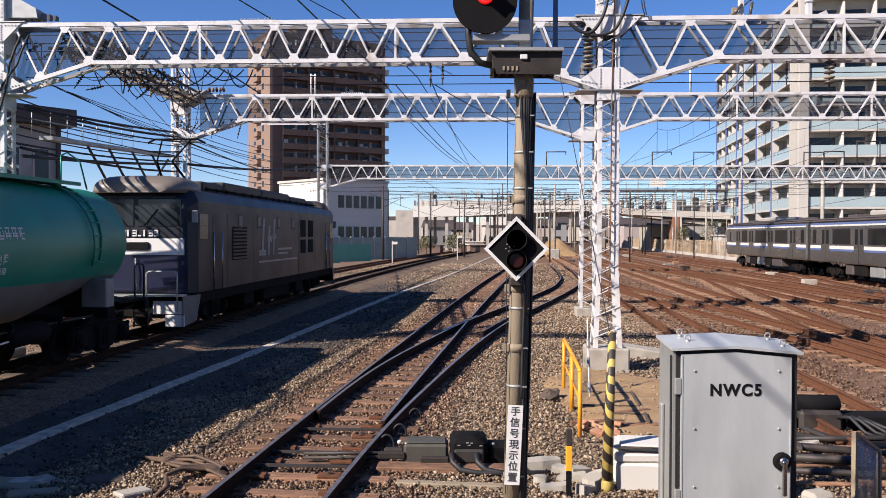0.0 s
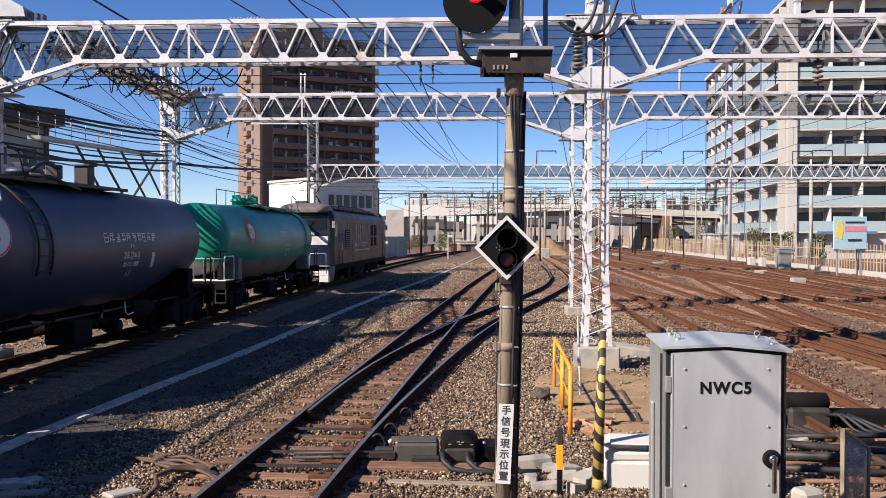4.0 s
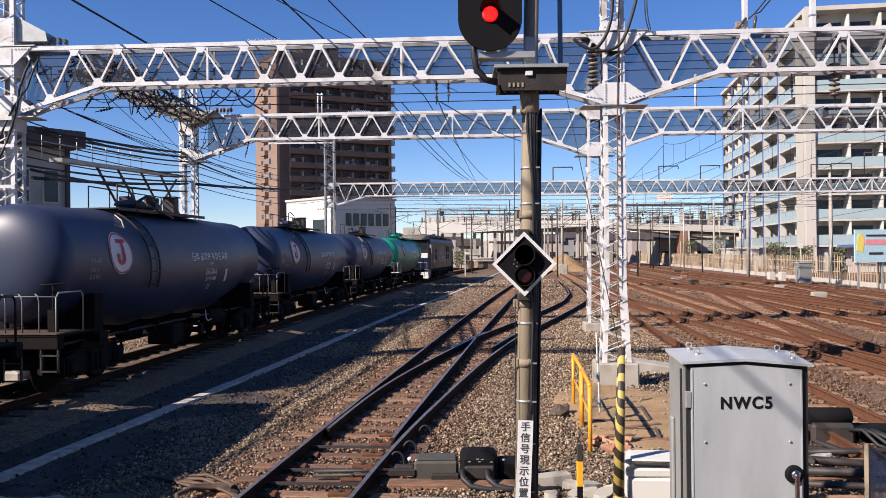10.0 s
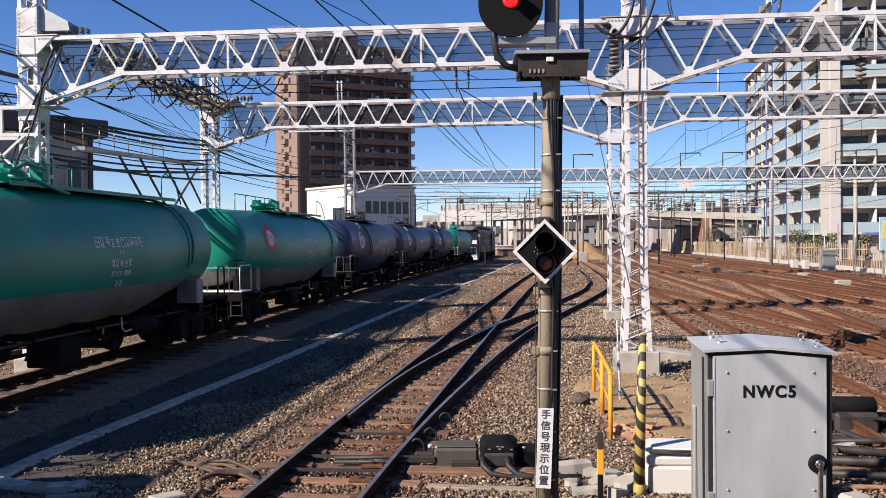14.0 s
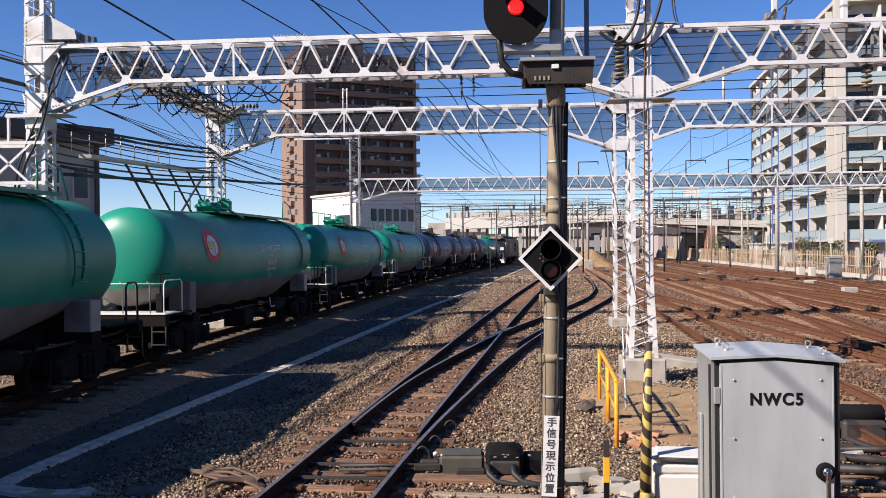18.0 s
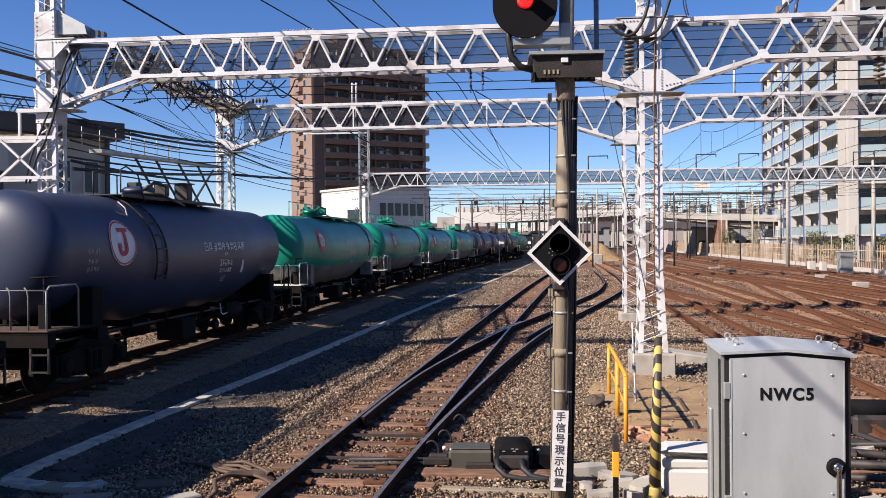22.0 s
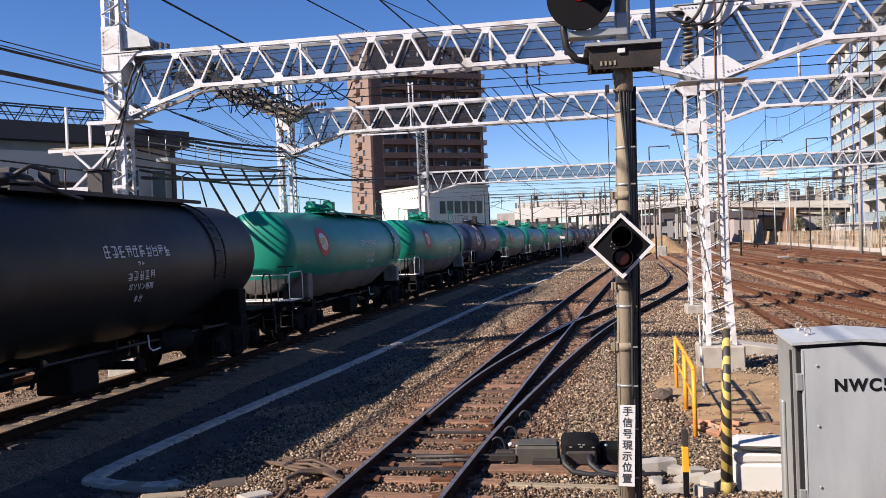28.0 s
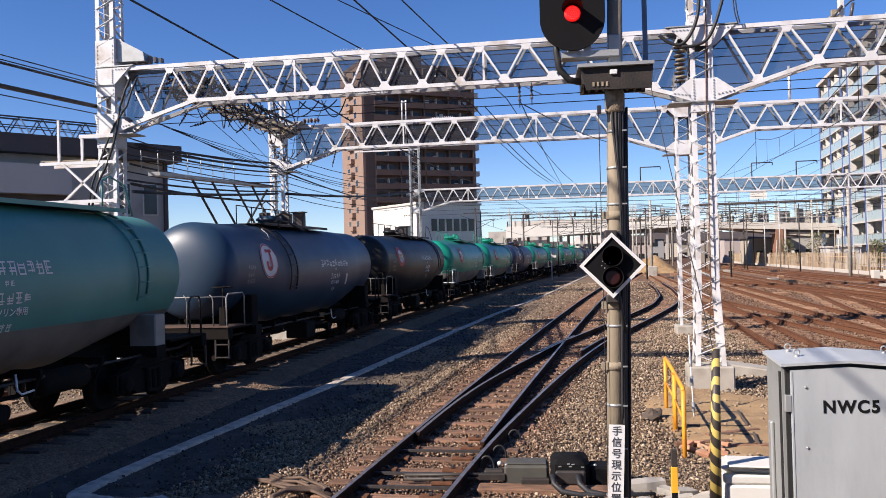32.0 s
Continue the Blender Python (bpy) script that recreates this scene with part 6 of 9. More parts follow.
def stone_mesh(rs, x, y, name, label, ramp):
    n = len(x)
    r = (0.0078 + 0.0105 * rs.rand(n) ** 1.6) * (1 + 0.036 * (y - 7))
    # rough eight-cornered chips
    ico = np.array([(-1, -1, -1), (1, -1, -1), (1, 1, -1), (-1, 1, -1), (-1, -1, 1), (1, -1, 1), (1, 1, 1), (-1, 1, 1)]) * 0.72
    tri = np.array([(0, 2, 1), (0, 3, 2), (4, 5, 6), (4, 6, 7), (0, 1, 5), (0, 5, 4), (1, 2, 6), (1, 6, 5), (2, 3, 7), (2, 7, 6), (3, 0, 4), (3, 4, 7)])
    v = (ico[None] + 1.05 * (rs.rand(n, 8, 3) - 0.5)) * r[:, None, None] * (0.6 + 0.8 * rs.rand(n, 1, 3))
    tl = (rs.rand(n) - 0.5) * 1.4
    ct, st = np.cos(tl)[:, None], np.sin(tl)[:, None]
    v = np.stack([v[..., 0] * ct - v[..., 2] * st, v[..., 1], v[..., 0] * st + v[..., 2] * ct], -1)
    a = rs.rand(n) * 6.283
    c, s = np.cos(a)[:, None], np.sin(a)[:, None]
    out = np.stack([v[..., 0] * c - v[..., 1] * s + x[:, None], v[..., 0] * s + v[..., 1] * c + y[:, None], v[..., 2] * 0.85 + (GROUND - 0.035 + 0.04 * rs.rand(n))[:, None]], -1).reshape(-1, 3)
    faces = (tri[None] + 8 * np.arange(n)[:, None, None]).reshape(-1, 3)
    me = bpy.data.meshes.new(name)
    me.vertices.add(len(out))
    me.vertices.foreach_set("co", out.astype(np.float32).ravel())
    me.loops.add(faces.size)
    me.loops.foreach_set("vertex_index", faces.astype(np.int32).ravel())
    me.polygons.add(len(faces))
    me.polygons.foreach_set("loop_start", np.arange(0, faces.size, 3, dtype=np.int32))
    me.update(calc_edges=True)
    me.validate()
    m = bpy.data.materials.new(name)
    m.use_nodes = True
    nt = m.node_tree
    b = nt.nodes["Principled BSDF"]
    g = nt.nodes.new("ShaderNodeNewGeometry")
    r1 = nt.nodes.new("ShaderNodeValToRGB")
    e = r1.color_ramp.elements
    e[0].color, e[1].color = ramp[0][1], ramp[-1][1]
    for p, c in ramp[1:-1]:
        k = e.new(p)
        k.color = c
    nt.links.new(g.outputs["Random Per Island"], r1.inputs[0])
    nt.links.new(r1.outputs[0], b.inputs["Base Color"])
    b.inputs["Roughness"].default_value = 0.9
    me.materials.append(m)
    tagged(new(name, me), label, "ballast", kind="stuff")


stones()


def strip(name, label, pts, width, z0, z1, mat, category="marking", kind="structure"):
    """A low ribbon with ragged edges along a plan line."""
    rnd = random.Random(4)
    fine = [pts[0]]
    for (x, y), (x2, y2) in zip(pts, pts[1:]):
        n = max(1, int(math.hypot(x2 - x, y2 - y) / 0.35))
        fine += [(x + (x2 - x) * (i + 1) / n, y + (y2 - y) * (i + 1) / n) for i in range(n)]
    v, f = [], []
    for i, (x, y) in enumerate(fine):
        (xa, ya), (xb, yb) = fine[max(i - 1, 0)], fine[min(i + 1, len(fine) - 1)]
        d = Vector((xb - xa, yb - ya, 0)).normalized()
        s = Vector((d.y, -d.x, 0))
        l, r = width / 2 * rnd.uniform(0.85, 1.08), width / 2 * rnd.uniform(0.85, 1.08)
        for o, z in ((-l, z0), (-l * 0.9, z1), (r * 0.9, z1), (r, z0)):
            v.append((x + s.x * o, y + s.y * o, z + rnd.uniform(-0.003, 0.003)))
    for i in range(len(fine) - 1):
        f += [(4 * i + k, 4 * i + k + 1, 4 * i + k + 5, 4 * i + k + 4) for k in range(3)]
    f += [(0, 1, 2, 3), tuple(len(v) - 4 + k for k in (3, 2, 1, 0))]
    return tagged(new(name, Geo().add(v, f).mesh(name, mat)), label, category, kind=kind)


strip("white_line", "worn white boundary line along the freight track", rounded([(-4.42, 9.3), (-4.55, 9.14), (-5.0, 9.14), (-5.5, 9.3), (-5.6, 9.4), (-5.62, 9.6), (-5.56, 10.55), (-5.27, 13.0), (-4.64, 17.8), (-4.28, 20.8), (-3.86, 25.0), (-3.24, 30.5), (-2.92, 33.3), (-2.22, 39.2), (-1.65, 43.0), (-0.82, 49.2), (0.3, 57.5), (2.4, 76), (6.2, 110)]), 0.24, GROUND - 0.03, GROUND + 0.022, M_LINE)


# Dark ground colour with the train's shade put in.
M_SHADE_STRIP = material("dark_shade_strip", (0.058, 0.048, 0.041), 0.95, 0.0, (0.034, 0.028, 0.024), 3.0, 0.9, 0.8, 45, stains=(0.10, 0.084, 0.07), stain_scale=2.0)


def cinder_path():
    """Dark strip from the freight track past the white line, painting the train's shade."""
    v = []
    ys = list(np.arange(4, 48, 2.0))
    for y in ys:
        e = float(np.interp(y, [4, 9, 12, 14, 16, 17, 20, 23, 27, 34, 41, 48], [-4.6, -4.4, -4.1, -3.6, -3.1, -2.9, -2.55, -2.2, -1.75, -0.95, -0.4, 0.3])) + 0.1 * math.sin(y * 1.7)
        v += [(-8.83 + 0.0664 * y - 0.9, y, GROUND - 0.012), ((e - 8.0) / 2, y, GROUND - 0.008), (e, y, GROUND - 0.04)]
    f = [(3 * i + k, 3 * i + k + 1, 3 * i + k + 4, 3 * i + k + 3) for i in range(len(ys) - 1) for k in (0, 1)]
    tagged(new("cinder_path", mesh_from("cinder_path", v, f, M_SHADE_STRIP, True)), "dark ground strip painting the train's shade beside the freight track", "path", kind="structure")


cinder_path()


def sand_patch():
    v, f = [], []
    n = 40
    rnd = random.Random(8)
    v.append((2.95, 14.2, GROUND + 0.03))
    for ring, q in ((1, 0.45), (2, 0.8), (3, 1.0)):
        for k in range(n):
            a = 2 * math.pi * k / n
            w = 1 + (0.12 * math.sin(3 * a + 1) + 0.09 * math.sin(5 * a)) * q
            x = 2.95 + 1.35 * q * w * math.cos(a) + 0.08 * math.sin(a)
            y = 14.2 + 3.3 * q * w * math.sin(a)
            v.append((x, y, GROUND + (0.02 + rnd.uniform(-0.012, 0.015) if ring < 3 else -0.05)))
    f = [(0, 1 + k, 1 + (k + 1) % n) for k in range(n)]
    for r in (0, 1):
        f += [(1 + r * n + k, 1 + (r + 1) * n + k, 1 + (r + 1) * n + (k + 1) % n, 1 + r * n + (k + 1) % n) for k in range(n)]
    tagged(new("sand_patch", mesh_from("sand_patch", v, f, M_SAND, True)), "bare sandy soil beside the mast base", "soil", kind="structure")


sand_patch()
G0 = GROUND - 0.03


def guard_fence():
    w = thing("guard_rail_fence", "orange-yellow tubular guard fence in gravel", "fence")
    for (x, y), (x2, y2) in (((2.09, 14.75), (1.97, 13.05)), ((1.97, 12.98), (1.83, 11.35))):
        for px, py in ((x, y), (x2, y2)):
            part("post", Geo().rod((px, py, G0 - 0.1), (px, py, 0.70), 0.03, 12), M_ORANGE, w)
        part("rail", Geo().tube([(x, y, 0.69), (x + (x2 - x) * 0.04, y + (y2 - y) * 0.04, 0.72), (x2 - (x2 - x) * 0.04, y2 - (y2 - y) * 0.04, 0.72), (x2, y2, 0.69)], 0.03, 12), M_ORANGE, w)
        part("rail", Geo().rod((x, y, 0.30), (x2, y2, 0.30), 0.016, 10), M_ORANGE, w)


guard_fence()


def striped_material():
    m = material("yellow_black_stripes", (0.78, 0.60, 0.10), 0.55)
    n, l = m.node_tree.nodes, m.node_tree.links
    tc = n.new("ShaderNodeTexCoord")
    sx = n.new("ShaderNodeSeparateXYZ")
    l.new(tc.outputs["Object"], sx.inputs[0])
    at = n.new("ShaderNodeMath")
    at.operation = "ARCTAN2"
    l.new(sx.outputs[1], at.inputs[0])
    l.new(sx.outputs[0], at.inputs[1])
    dv = n.new("ShaderNodeMath")
    dv.operation = "MULTIPLY_ADD"
    dv.inputs[1].default_value = 1 / (2 * math.pi)
    l.new(at.outputs[0], dv.inputs[0])
    zz = n.new("ShaderNodeMath")
    zz.operation = "MULTIPLY"
    zz.inputs[1].default_value = 5.2
    l.new(sx.outputs[2], zz.inputs[0])
    l.new(zz.outputs[0], dv.inputs[2])
    fr = n.new("ShaderNodeMath")
    fr.operation = "FRACT"
    l.new(dv.outputs[0], fr.inputs[0])
    gt = n.new("ShaderNodeMath")
    gt.operation = "GREATER_THAN"
    gt.inputs[1].default_value = 0.46
    l.new(fr.outputs[0], gt.inputs[0])
    mx = n.new("ShaderNodeMix")
    mx.data_type = "RGBA"
    mx.inputs[6].default_value, mx.inputs[7].default_value = (0.52, 0.39, 0.10, 1), (0.04, 0.032, 0.025, 1)
    l.new(gt.outputs[0], mx.inputs[0])
    l.new(mx.outputs[2], n["Principled BSDF"].inputs["Base Color"])
    return m


def guy_guard():
    w = thing("guy_wire", "stay wire in a yellow and black striped guard tube", "stay wire", m=pose(1.735, 8.92, G0))
    part("guard_tube", Geo().rod((0.0, 0, 0.14), (0.055, 0.04, 1.72), 0.062, 18, 0.040), striped_material(), w, "yellow and black striped guard tube")
    part("stay_rod", Geo().rod((-0.01, 0, -0.1), (0.0, 0, 0.3), 0.03, 8).rod((0.05, 0.04, 1.6), (0.35, 8.2, 7.2), 0.006, 6), M_DARKSTEEL, w)
    part("stay_base", Geo().lathe([(0.055, 0.0), (0.066, 0.05), (0.062, 0.11), (0.045, 0.15)], 14), M_YELLOW2, w)
    w2 = thing("chain_stay", "slim white stay rod beside the guard tube", "stay wire", m=pose(2.42, 14.0, G0))
    part("rod", Geo().rod((0, 0, 0), (0.075, 0.725, 1.3), 0.012, 6), M_SIGNWHITE, w2)
    for z in (0.1, 0.5, 0.8):
        part("turnbuckle", Geo().rod((0.058 * z, 0.56 * z, z), (0.058 * (z + 0.15), 0.56 * (z + 0.15), z + 0.15), 0.028, 8), M_GREYSTEEL, w2)


guy_guard()


def point_machine():
    w = thing("point_machine", "black point machine with looped cables beside the rail", "point machine")
    g = Geo()
    for z0, z1, i0, i1 in ((G0, -0.02, 0.02, 0.0), (-0.02, 0.10, 0.0, 0.0), (0.10, 0.155, 0.0, 0.04), (0.155, 0.185, 0.04, 0.12)):
        v = []
        for z, i in ((z0, i0), (z1, i1)):
            v += [(0.05 + i, 9.80 + i + 0.05, z), (0.10 + i, 9.80 + i, z), (0.45 - i, 9.80 + i, z), (0.50 - i, 9.85 + i, z), (0.50 - i, 10.22 - i, z), (0.05 + i, 10.22 - i, z)]
        g.add(v, [(5, 4, 3, 2, 1, 0), (6, 7, 8, 9, 10, 11)] + [(k, (k + 1) % 6, 6 + (k + 1) % 6, 6 + k) for k in range(6)])
    part("motor_case", g, M_BLACK, w, "black faceted motor cover")
    for x, z in ((0.14, 0.075), (0.26, 0.075), (0.40, 0.07), (0.24, 0.105), (0.29, 0.10)):
        part("label_plate", Geo().box(x, x + 0.035, 9.792, 9.798, z, z + 0.012), M_GREYSTEEL, w)
    part("gear_case", Geo().box(-0.50, 0.03, 9.86, 10.2, G0, 0.075, 0.03), M_OLIVE, w, "olive-grey gear case")
    part("gear_lid", Geo().box(-0.46, 0.0, 9.88, 10.18, 0.078, 0.095, 0.006), M_OLIVE, w)
    part("gear_foot", Geo().box(-0.30, 0.04, 9.78, 9.86, G0, -0.06, 0.015), M_DARKRUST, w)
    part("crank_cap", Geo().lathe([(0.026, 0.07), (0.028, 0.10), (0.015, 0.11)], 12, Matrix.Translation((-0.55, 9.92, 0))), M_SIGNWHITE, w)
    part("slide_bar", Geo().box(-0.80, -0.48, 9.84, 9.92, -0.10, -0.02, 0.01).box(-0.74, -0.50, 9.94, 10.06, -0.12, 0.0, 0.02), M_DARKRUST, w)
    part("cover", Geo().box(0.50, 0.98, 9.88, 10.2, G0, 0.06, 0.03), M_BLACK, w)
    part("junction_box", Geo().box(0.10, 0.45, 9.74, 9.80, -0.12, 0.04, 0.02), M_DARKSTEEL, w)
    for x in (-0.47, -0.02, 0.57, 0.93):
        part("foot_bolt", Geo().lathe([(0.022, 0.0), (0.022, 0.03), (0.012, 0.036)], 6, Matrix.Translation((x, 9.93, 0.045))), M_GREYSTEEL, w)
    for x, e in ((0.09, 0.0), (0.38, 0.1)):
        part("conduit", Geo().tube([(x, 9.76, -0.02), (x - 0.02, 9.66, 0.0), (x - 0.01, 9.58, -0.06), (x + 0.08, 9.52, -0.13), (x + 0.28, 9.49, -0.16), (0.80 + e, 9.50, -0.165), (1.2, 9.54, -0.17)], 0.033, 9), M_CABLE, w)
    for z in (-0.06, -0.1):
        part("throw_rod", Geo().rod((-0.5, 10.05 + z, z), (-1.7, 10.0 + z, z), 0.022, 8), M_DARKSTEEL, w)
    p = thing("long_timber", "long reddish-brown timber under the point machine", "timber", m=pose(-0.05, 9.70, 0, 0, 0, -3))
    part("timber", Geo().box(-0.75, 1.0, -0.13, 0.13, G0 - 0.1, -0.125, 0.015), M_SLEEPER, p)
    p = thing("long_timber", "pale weathered plank lying in gravel", "timber", m=pose(0.1, 9.1, 0, 0, 0, -6))
    part("timber", Geo().box(-0.65, 0.7, -0.06, 0.06, G0 - 0.05, -0.155, 0.01), M_POLE, p)
    for k, (x, y) in enumerate(((-0.62, 11.2), (-0.45, 12.2), (-0.75, 10.6))):
        c = thing("cable_loop", "black cable loop beside the rail", "cable", "cable loops at the rail")
        pts = [(x + 0.09 * math.cos(a), y, -0.12 + 0.13 * math.sin(a)) for a in np.linspace(-0.5, 3.6, 12)]
        part("cable", Geo().tube(pts, 0.014, 6), M_CABLE, c)


point_machine()


def cable_bundle():
    w = thing("cable_bundle", "brown cable bundle tied beside the track", "cable", m=pose(0.45, -0.38, 0))
    rnd = random.Random(2)
    M_BC = material("dusty_brown_cable", (0.115, 0.072, 0.048), 0.75, 0, (0.06, 0.042, 0.03), 8, 0.6)
    for i in range(7):
        o = (i - 3) * 0.05 + rnd.uniform(-0.03, 0.03)
        e = [rnd.uniform(-0.05, 0.05) for _ in range(6)]
        pts = [(-4.1 + 4 * e[0], 10.55 + o + e[0], G0 + 0.04), (-3.7, 10.25 + o + e[1], G0 + 0.08), (-3.4, 10.07 + o * 1.4 + e[2], G0 + 0.08 + 0.03 * (i % 3)), (-3.1, 9.9 + o + e[3], G0 + 0.09), (-2.98, 9.80 + o + e[4], G0 + 0.06), (-2.86 + 2 * e[5], 9.72 + o + e[5], G0 + 0.04)]
        part("cable", Geo().tube(pts, 0.019, 7), M_BC, w)
    for i in range(3):
        pts = [(-2.9, 9.72, G0 + 0.06), (-3.15, 9.80 + i * 0.05, G0 + 0.10), (-3.42, 9.66 + i * 0.06, G0 + 0.13), (-3.5, 9.42, G0 + 0.13), (-3.42, 9.2 + i * 0.03, G0 + 0.07), (-3.48, 9.0, G0 + 0.03)]
        part("cable", Geo().tube(pts, 0.024, 7), M_BC, w)
    for x, y in ((-3.25, 9.98), (-2.98, 9.8)):
        part("tie", Geo().lathe([(0.07, -0.008), (0.074, 0), (0.07, 0.008)], 12, pose(x, y, G0 + 0.06, 0, 90, -30)), M_CABLE, w)
    for lab, x, y, rz, sx, sy, sz, mat in (("broken concrete trough lid by the cables", -3.8, 9.25, 20, 0.42, 0.34, 0.05, M_SLEEPER_D), ("grey plastic offcut on the ground", -4.75, 9.05, -12, 0.6, 0.3, 0.05, M_POLE), ("grey plastic offcut on the ground", -4.35, 8.75, 25, 0.5, 0.2, 0.05, M_POLE), ("broken concrete trough lid by the cables", -3.3, 8.75, 50, 0.35, 0.22, 0.06, M_CONC)):
        t = thing("debris_slab", lab, "debris", "debris by the cables", pose(x, y, G0, 0, 3, rz))
        part("slab", Geo().box(-sx / 2, sx / 2, -sy / 2, sy / 2, 0, sz, 0.015), mat, t)


cable_bundle()


def small_things():
    w = thing("marker_post", "short orange and black marker post", "marker", m=pose(1.295, 8.72, G0))
    part("post", Geo().box(-0.028, 0.028, -0.02, 0.02, 0, 0.32, 0.004), M_BLACK, w)
    part("reflector", Geo().box(-0.032, 0.032, -0.026, 0.026, 0.29, 0.55, 0.004), M_YELLOW, w, "orange marker sleeve")
    part("cap", Geo().box(-0.03, 0.03, -0.022, 0.022, 0.553, 0.73, 0.006), M_DARKSTEEL, w, "dark weathered cap")
    chips = random.Random(12)
    for x, y, rz, tilt, sx, sy, sz in ((1.10, 9.78, 5, 3, 0.50, 0.24, 0.13), (1.52, 9.55, 28, -9, 0.30, 0.22, 0.10), (1.42, 9.30, -20, 12, 0.34, 0.18, 0.09), (1.62, 9.12, 60, 6, 0.26, 0.20, 0.12), (1.05, 9.25, 75, -6, 0.22, 0.16, 0.08), (1.20, 8.95, -10, 8, 0.34, 0.17, 0.08), (1.50, 8.85, 40, -14, 0.24, 0.15, 0.10), (1.68, 9.42, 8, 18, 0.22, 0.14, 0.07), (1.35, 9.62, -40, -4, 0.20, 0.15, 0.09)):
        t = thing("concrete_block", "chipped pale concrete block", "block", "concrete blocks in gravel", pose(x, y, G0, 0, 0, rz))
        # a slab with broken corners
        out = [(-sx / 2, -sy / 2), (sx * chips.uniform(-0.1, 0.2), -sy * 0.52), (sx / 2, -sy * chips.uniform(0.2, 0.45)), (sx * chips.uniform(0.4, 0.52), sy * 0.3), (sx * chips.uniform(0.1, 0.35), sy / 2), (-sx * 0.42, sy * chips.uniform(0.35, 0.5)), (-sx * 0.54, sy * 0.05)]
        up = math.tan(radians(tilt))
        v = [(px, py, -0.02) for px, py in out] + [(px * 0.96, py * 0.96, sz + px * up) for px, py in out]
        part("block", Geo().add(v, [tuple(reversed(range(7))), tuple(range(7, 14))] + [(k, (k + 1) % 7, 7 + (k + 1) % 7, 7 + k) for k in range(7)]), M_CONC, t)
    t = thing("cable_trough", "stacked white concrete trough blocks beside the cabinet", "trough", m=pose(1.86, 8.95, G0, 0, 0, -4))
    part("trough", Geo().box(0, 0.62, 0, 0.62, 0, 0.30, 0.02), M_PLASTER, t)
    part("lid", Geo().box(-0.02, 0.60, 0.02, 0.5, 0.305, 0.40, 0.02, pose(0, 0, 0, 0, 0, 4)), M_PLASTER, t)
    part("lid", Geo().box(0.05, 0.62, 0.15, 0.66, 0.405, 0.445, 0.012, pose(0, 0, 0, 0, 0, -5)), M_PLASTER, t)
    part("lid", Geo().box(-0.03, 0.55, 0.05, 0.52, 0.45, 0.48, 0.01, pose(0, 0, 0, 0, 0, 7)), M_PLASTER, t)
    part("lid", Geo().box(0.0, 0.58, 0.0, 0.45, 0.484, 0.51, 0.01, pose(0.02, 0, 0, 0, 0, -3)), M_PLASTER, t)
    h = thing("dark_stone", "dark hollow stone lump in gravel", "stone", m=pose(1.75, 13.9, G0))
    g = Geo().lathe([(0.13, 0.0), (0.17, 0.05), (0.16, 0.12), (0.13, 0.17), (0.10, 0.19), (0.08, 0.12), (0.02, 0.06)], 11)
    g.v = [(px * (1 + 0.5 * noise.noise((px * 9, py * 9, pz * 9))), py * (1 + 0.5 * noise.noise((px * 7 + 4, py * 7, pz * 9))), pz * (1 + 0.4 * noise.noise((px * 8, py * 8, 2.0)))) for px, py, pz in g.v]
    g.s = [False] * len(g.s)
    part("lump", g, M_SLEEPER_D, h)
    # the dark one stands in for a shadow of the fence
    for lab, x, y, rz, l in (("dark strip on the soil standing for a fence shadow", 2.75, 12.75, 24, 0.9), ("rusty plank half buried in soil", 2.2, 12.1, 10, 0.8), ("rusty plank half buried in soil", 2.95, 11.9, 4, 0.9)):
        t = thing("half_buried_plank", lab, "plank", "planks in the soil", pose(x, y, GROUND, 0, 0, rz))
        part("plank", Geo().box(-l / 2, l / 2, -0.05, 0.05, -0.05, 0.045, 0.01), M_SLEEPER, t)
    t = thing("broken_bricks", "broken reddish bricks by the fence foot", "rubble", m=pose(2.15, 11.6, G0))
    rnd = random.Random(6)
    for k in range(14):
        part("brick", Geo().box(-0.09, 0.09, -0.05, 0.05, 0, 0.06, 0.008, pose(rnd.uniform(-0.25, 0.3), rnd.uniform(-0.3, 0.35), rnd.uniform(0, 0.06), rnd.uniform(-25, 25), rnd.uniform(-25, 25), rnd.uniform(0, 180))), material("broken_brick", (0.38, 0.18, 0.10), 0.9, 0, (0.45, 0.30, 0.2), 9, 0.6) if k == 0 else bpy.data.materials["broken_brick"], t)
    t = thing("soil_pebbles", "pale pebbles and clods scattered on sandy soil", "pebbles", kind="stuff")
    g = Geo()
    for k in range(420):
        a, q = rnd.uniform(0, 2 * math.pi), rnd.random() ** 0.4
        r = rnd.uniform(0.012, 0.034)
        g.lathe([(r * 0.5, 0), (r, r * 0.5), (r * 0.6, r)], 5, pose(2.95 + 1.4 * q * math.cos(a), 14.2 + 3.3 * q * math.sin(a), GROUND + 0.012, rnd.uniform(-20, 20), rnd.uniform(-20, 20), rnd.uniform(0, 180)))
    g.s = [False] * len(g.s)
    part("pebbles", g, M_PEBBLE, t)
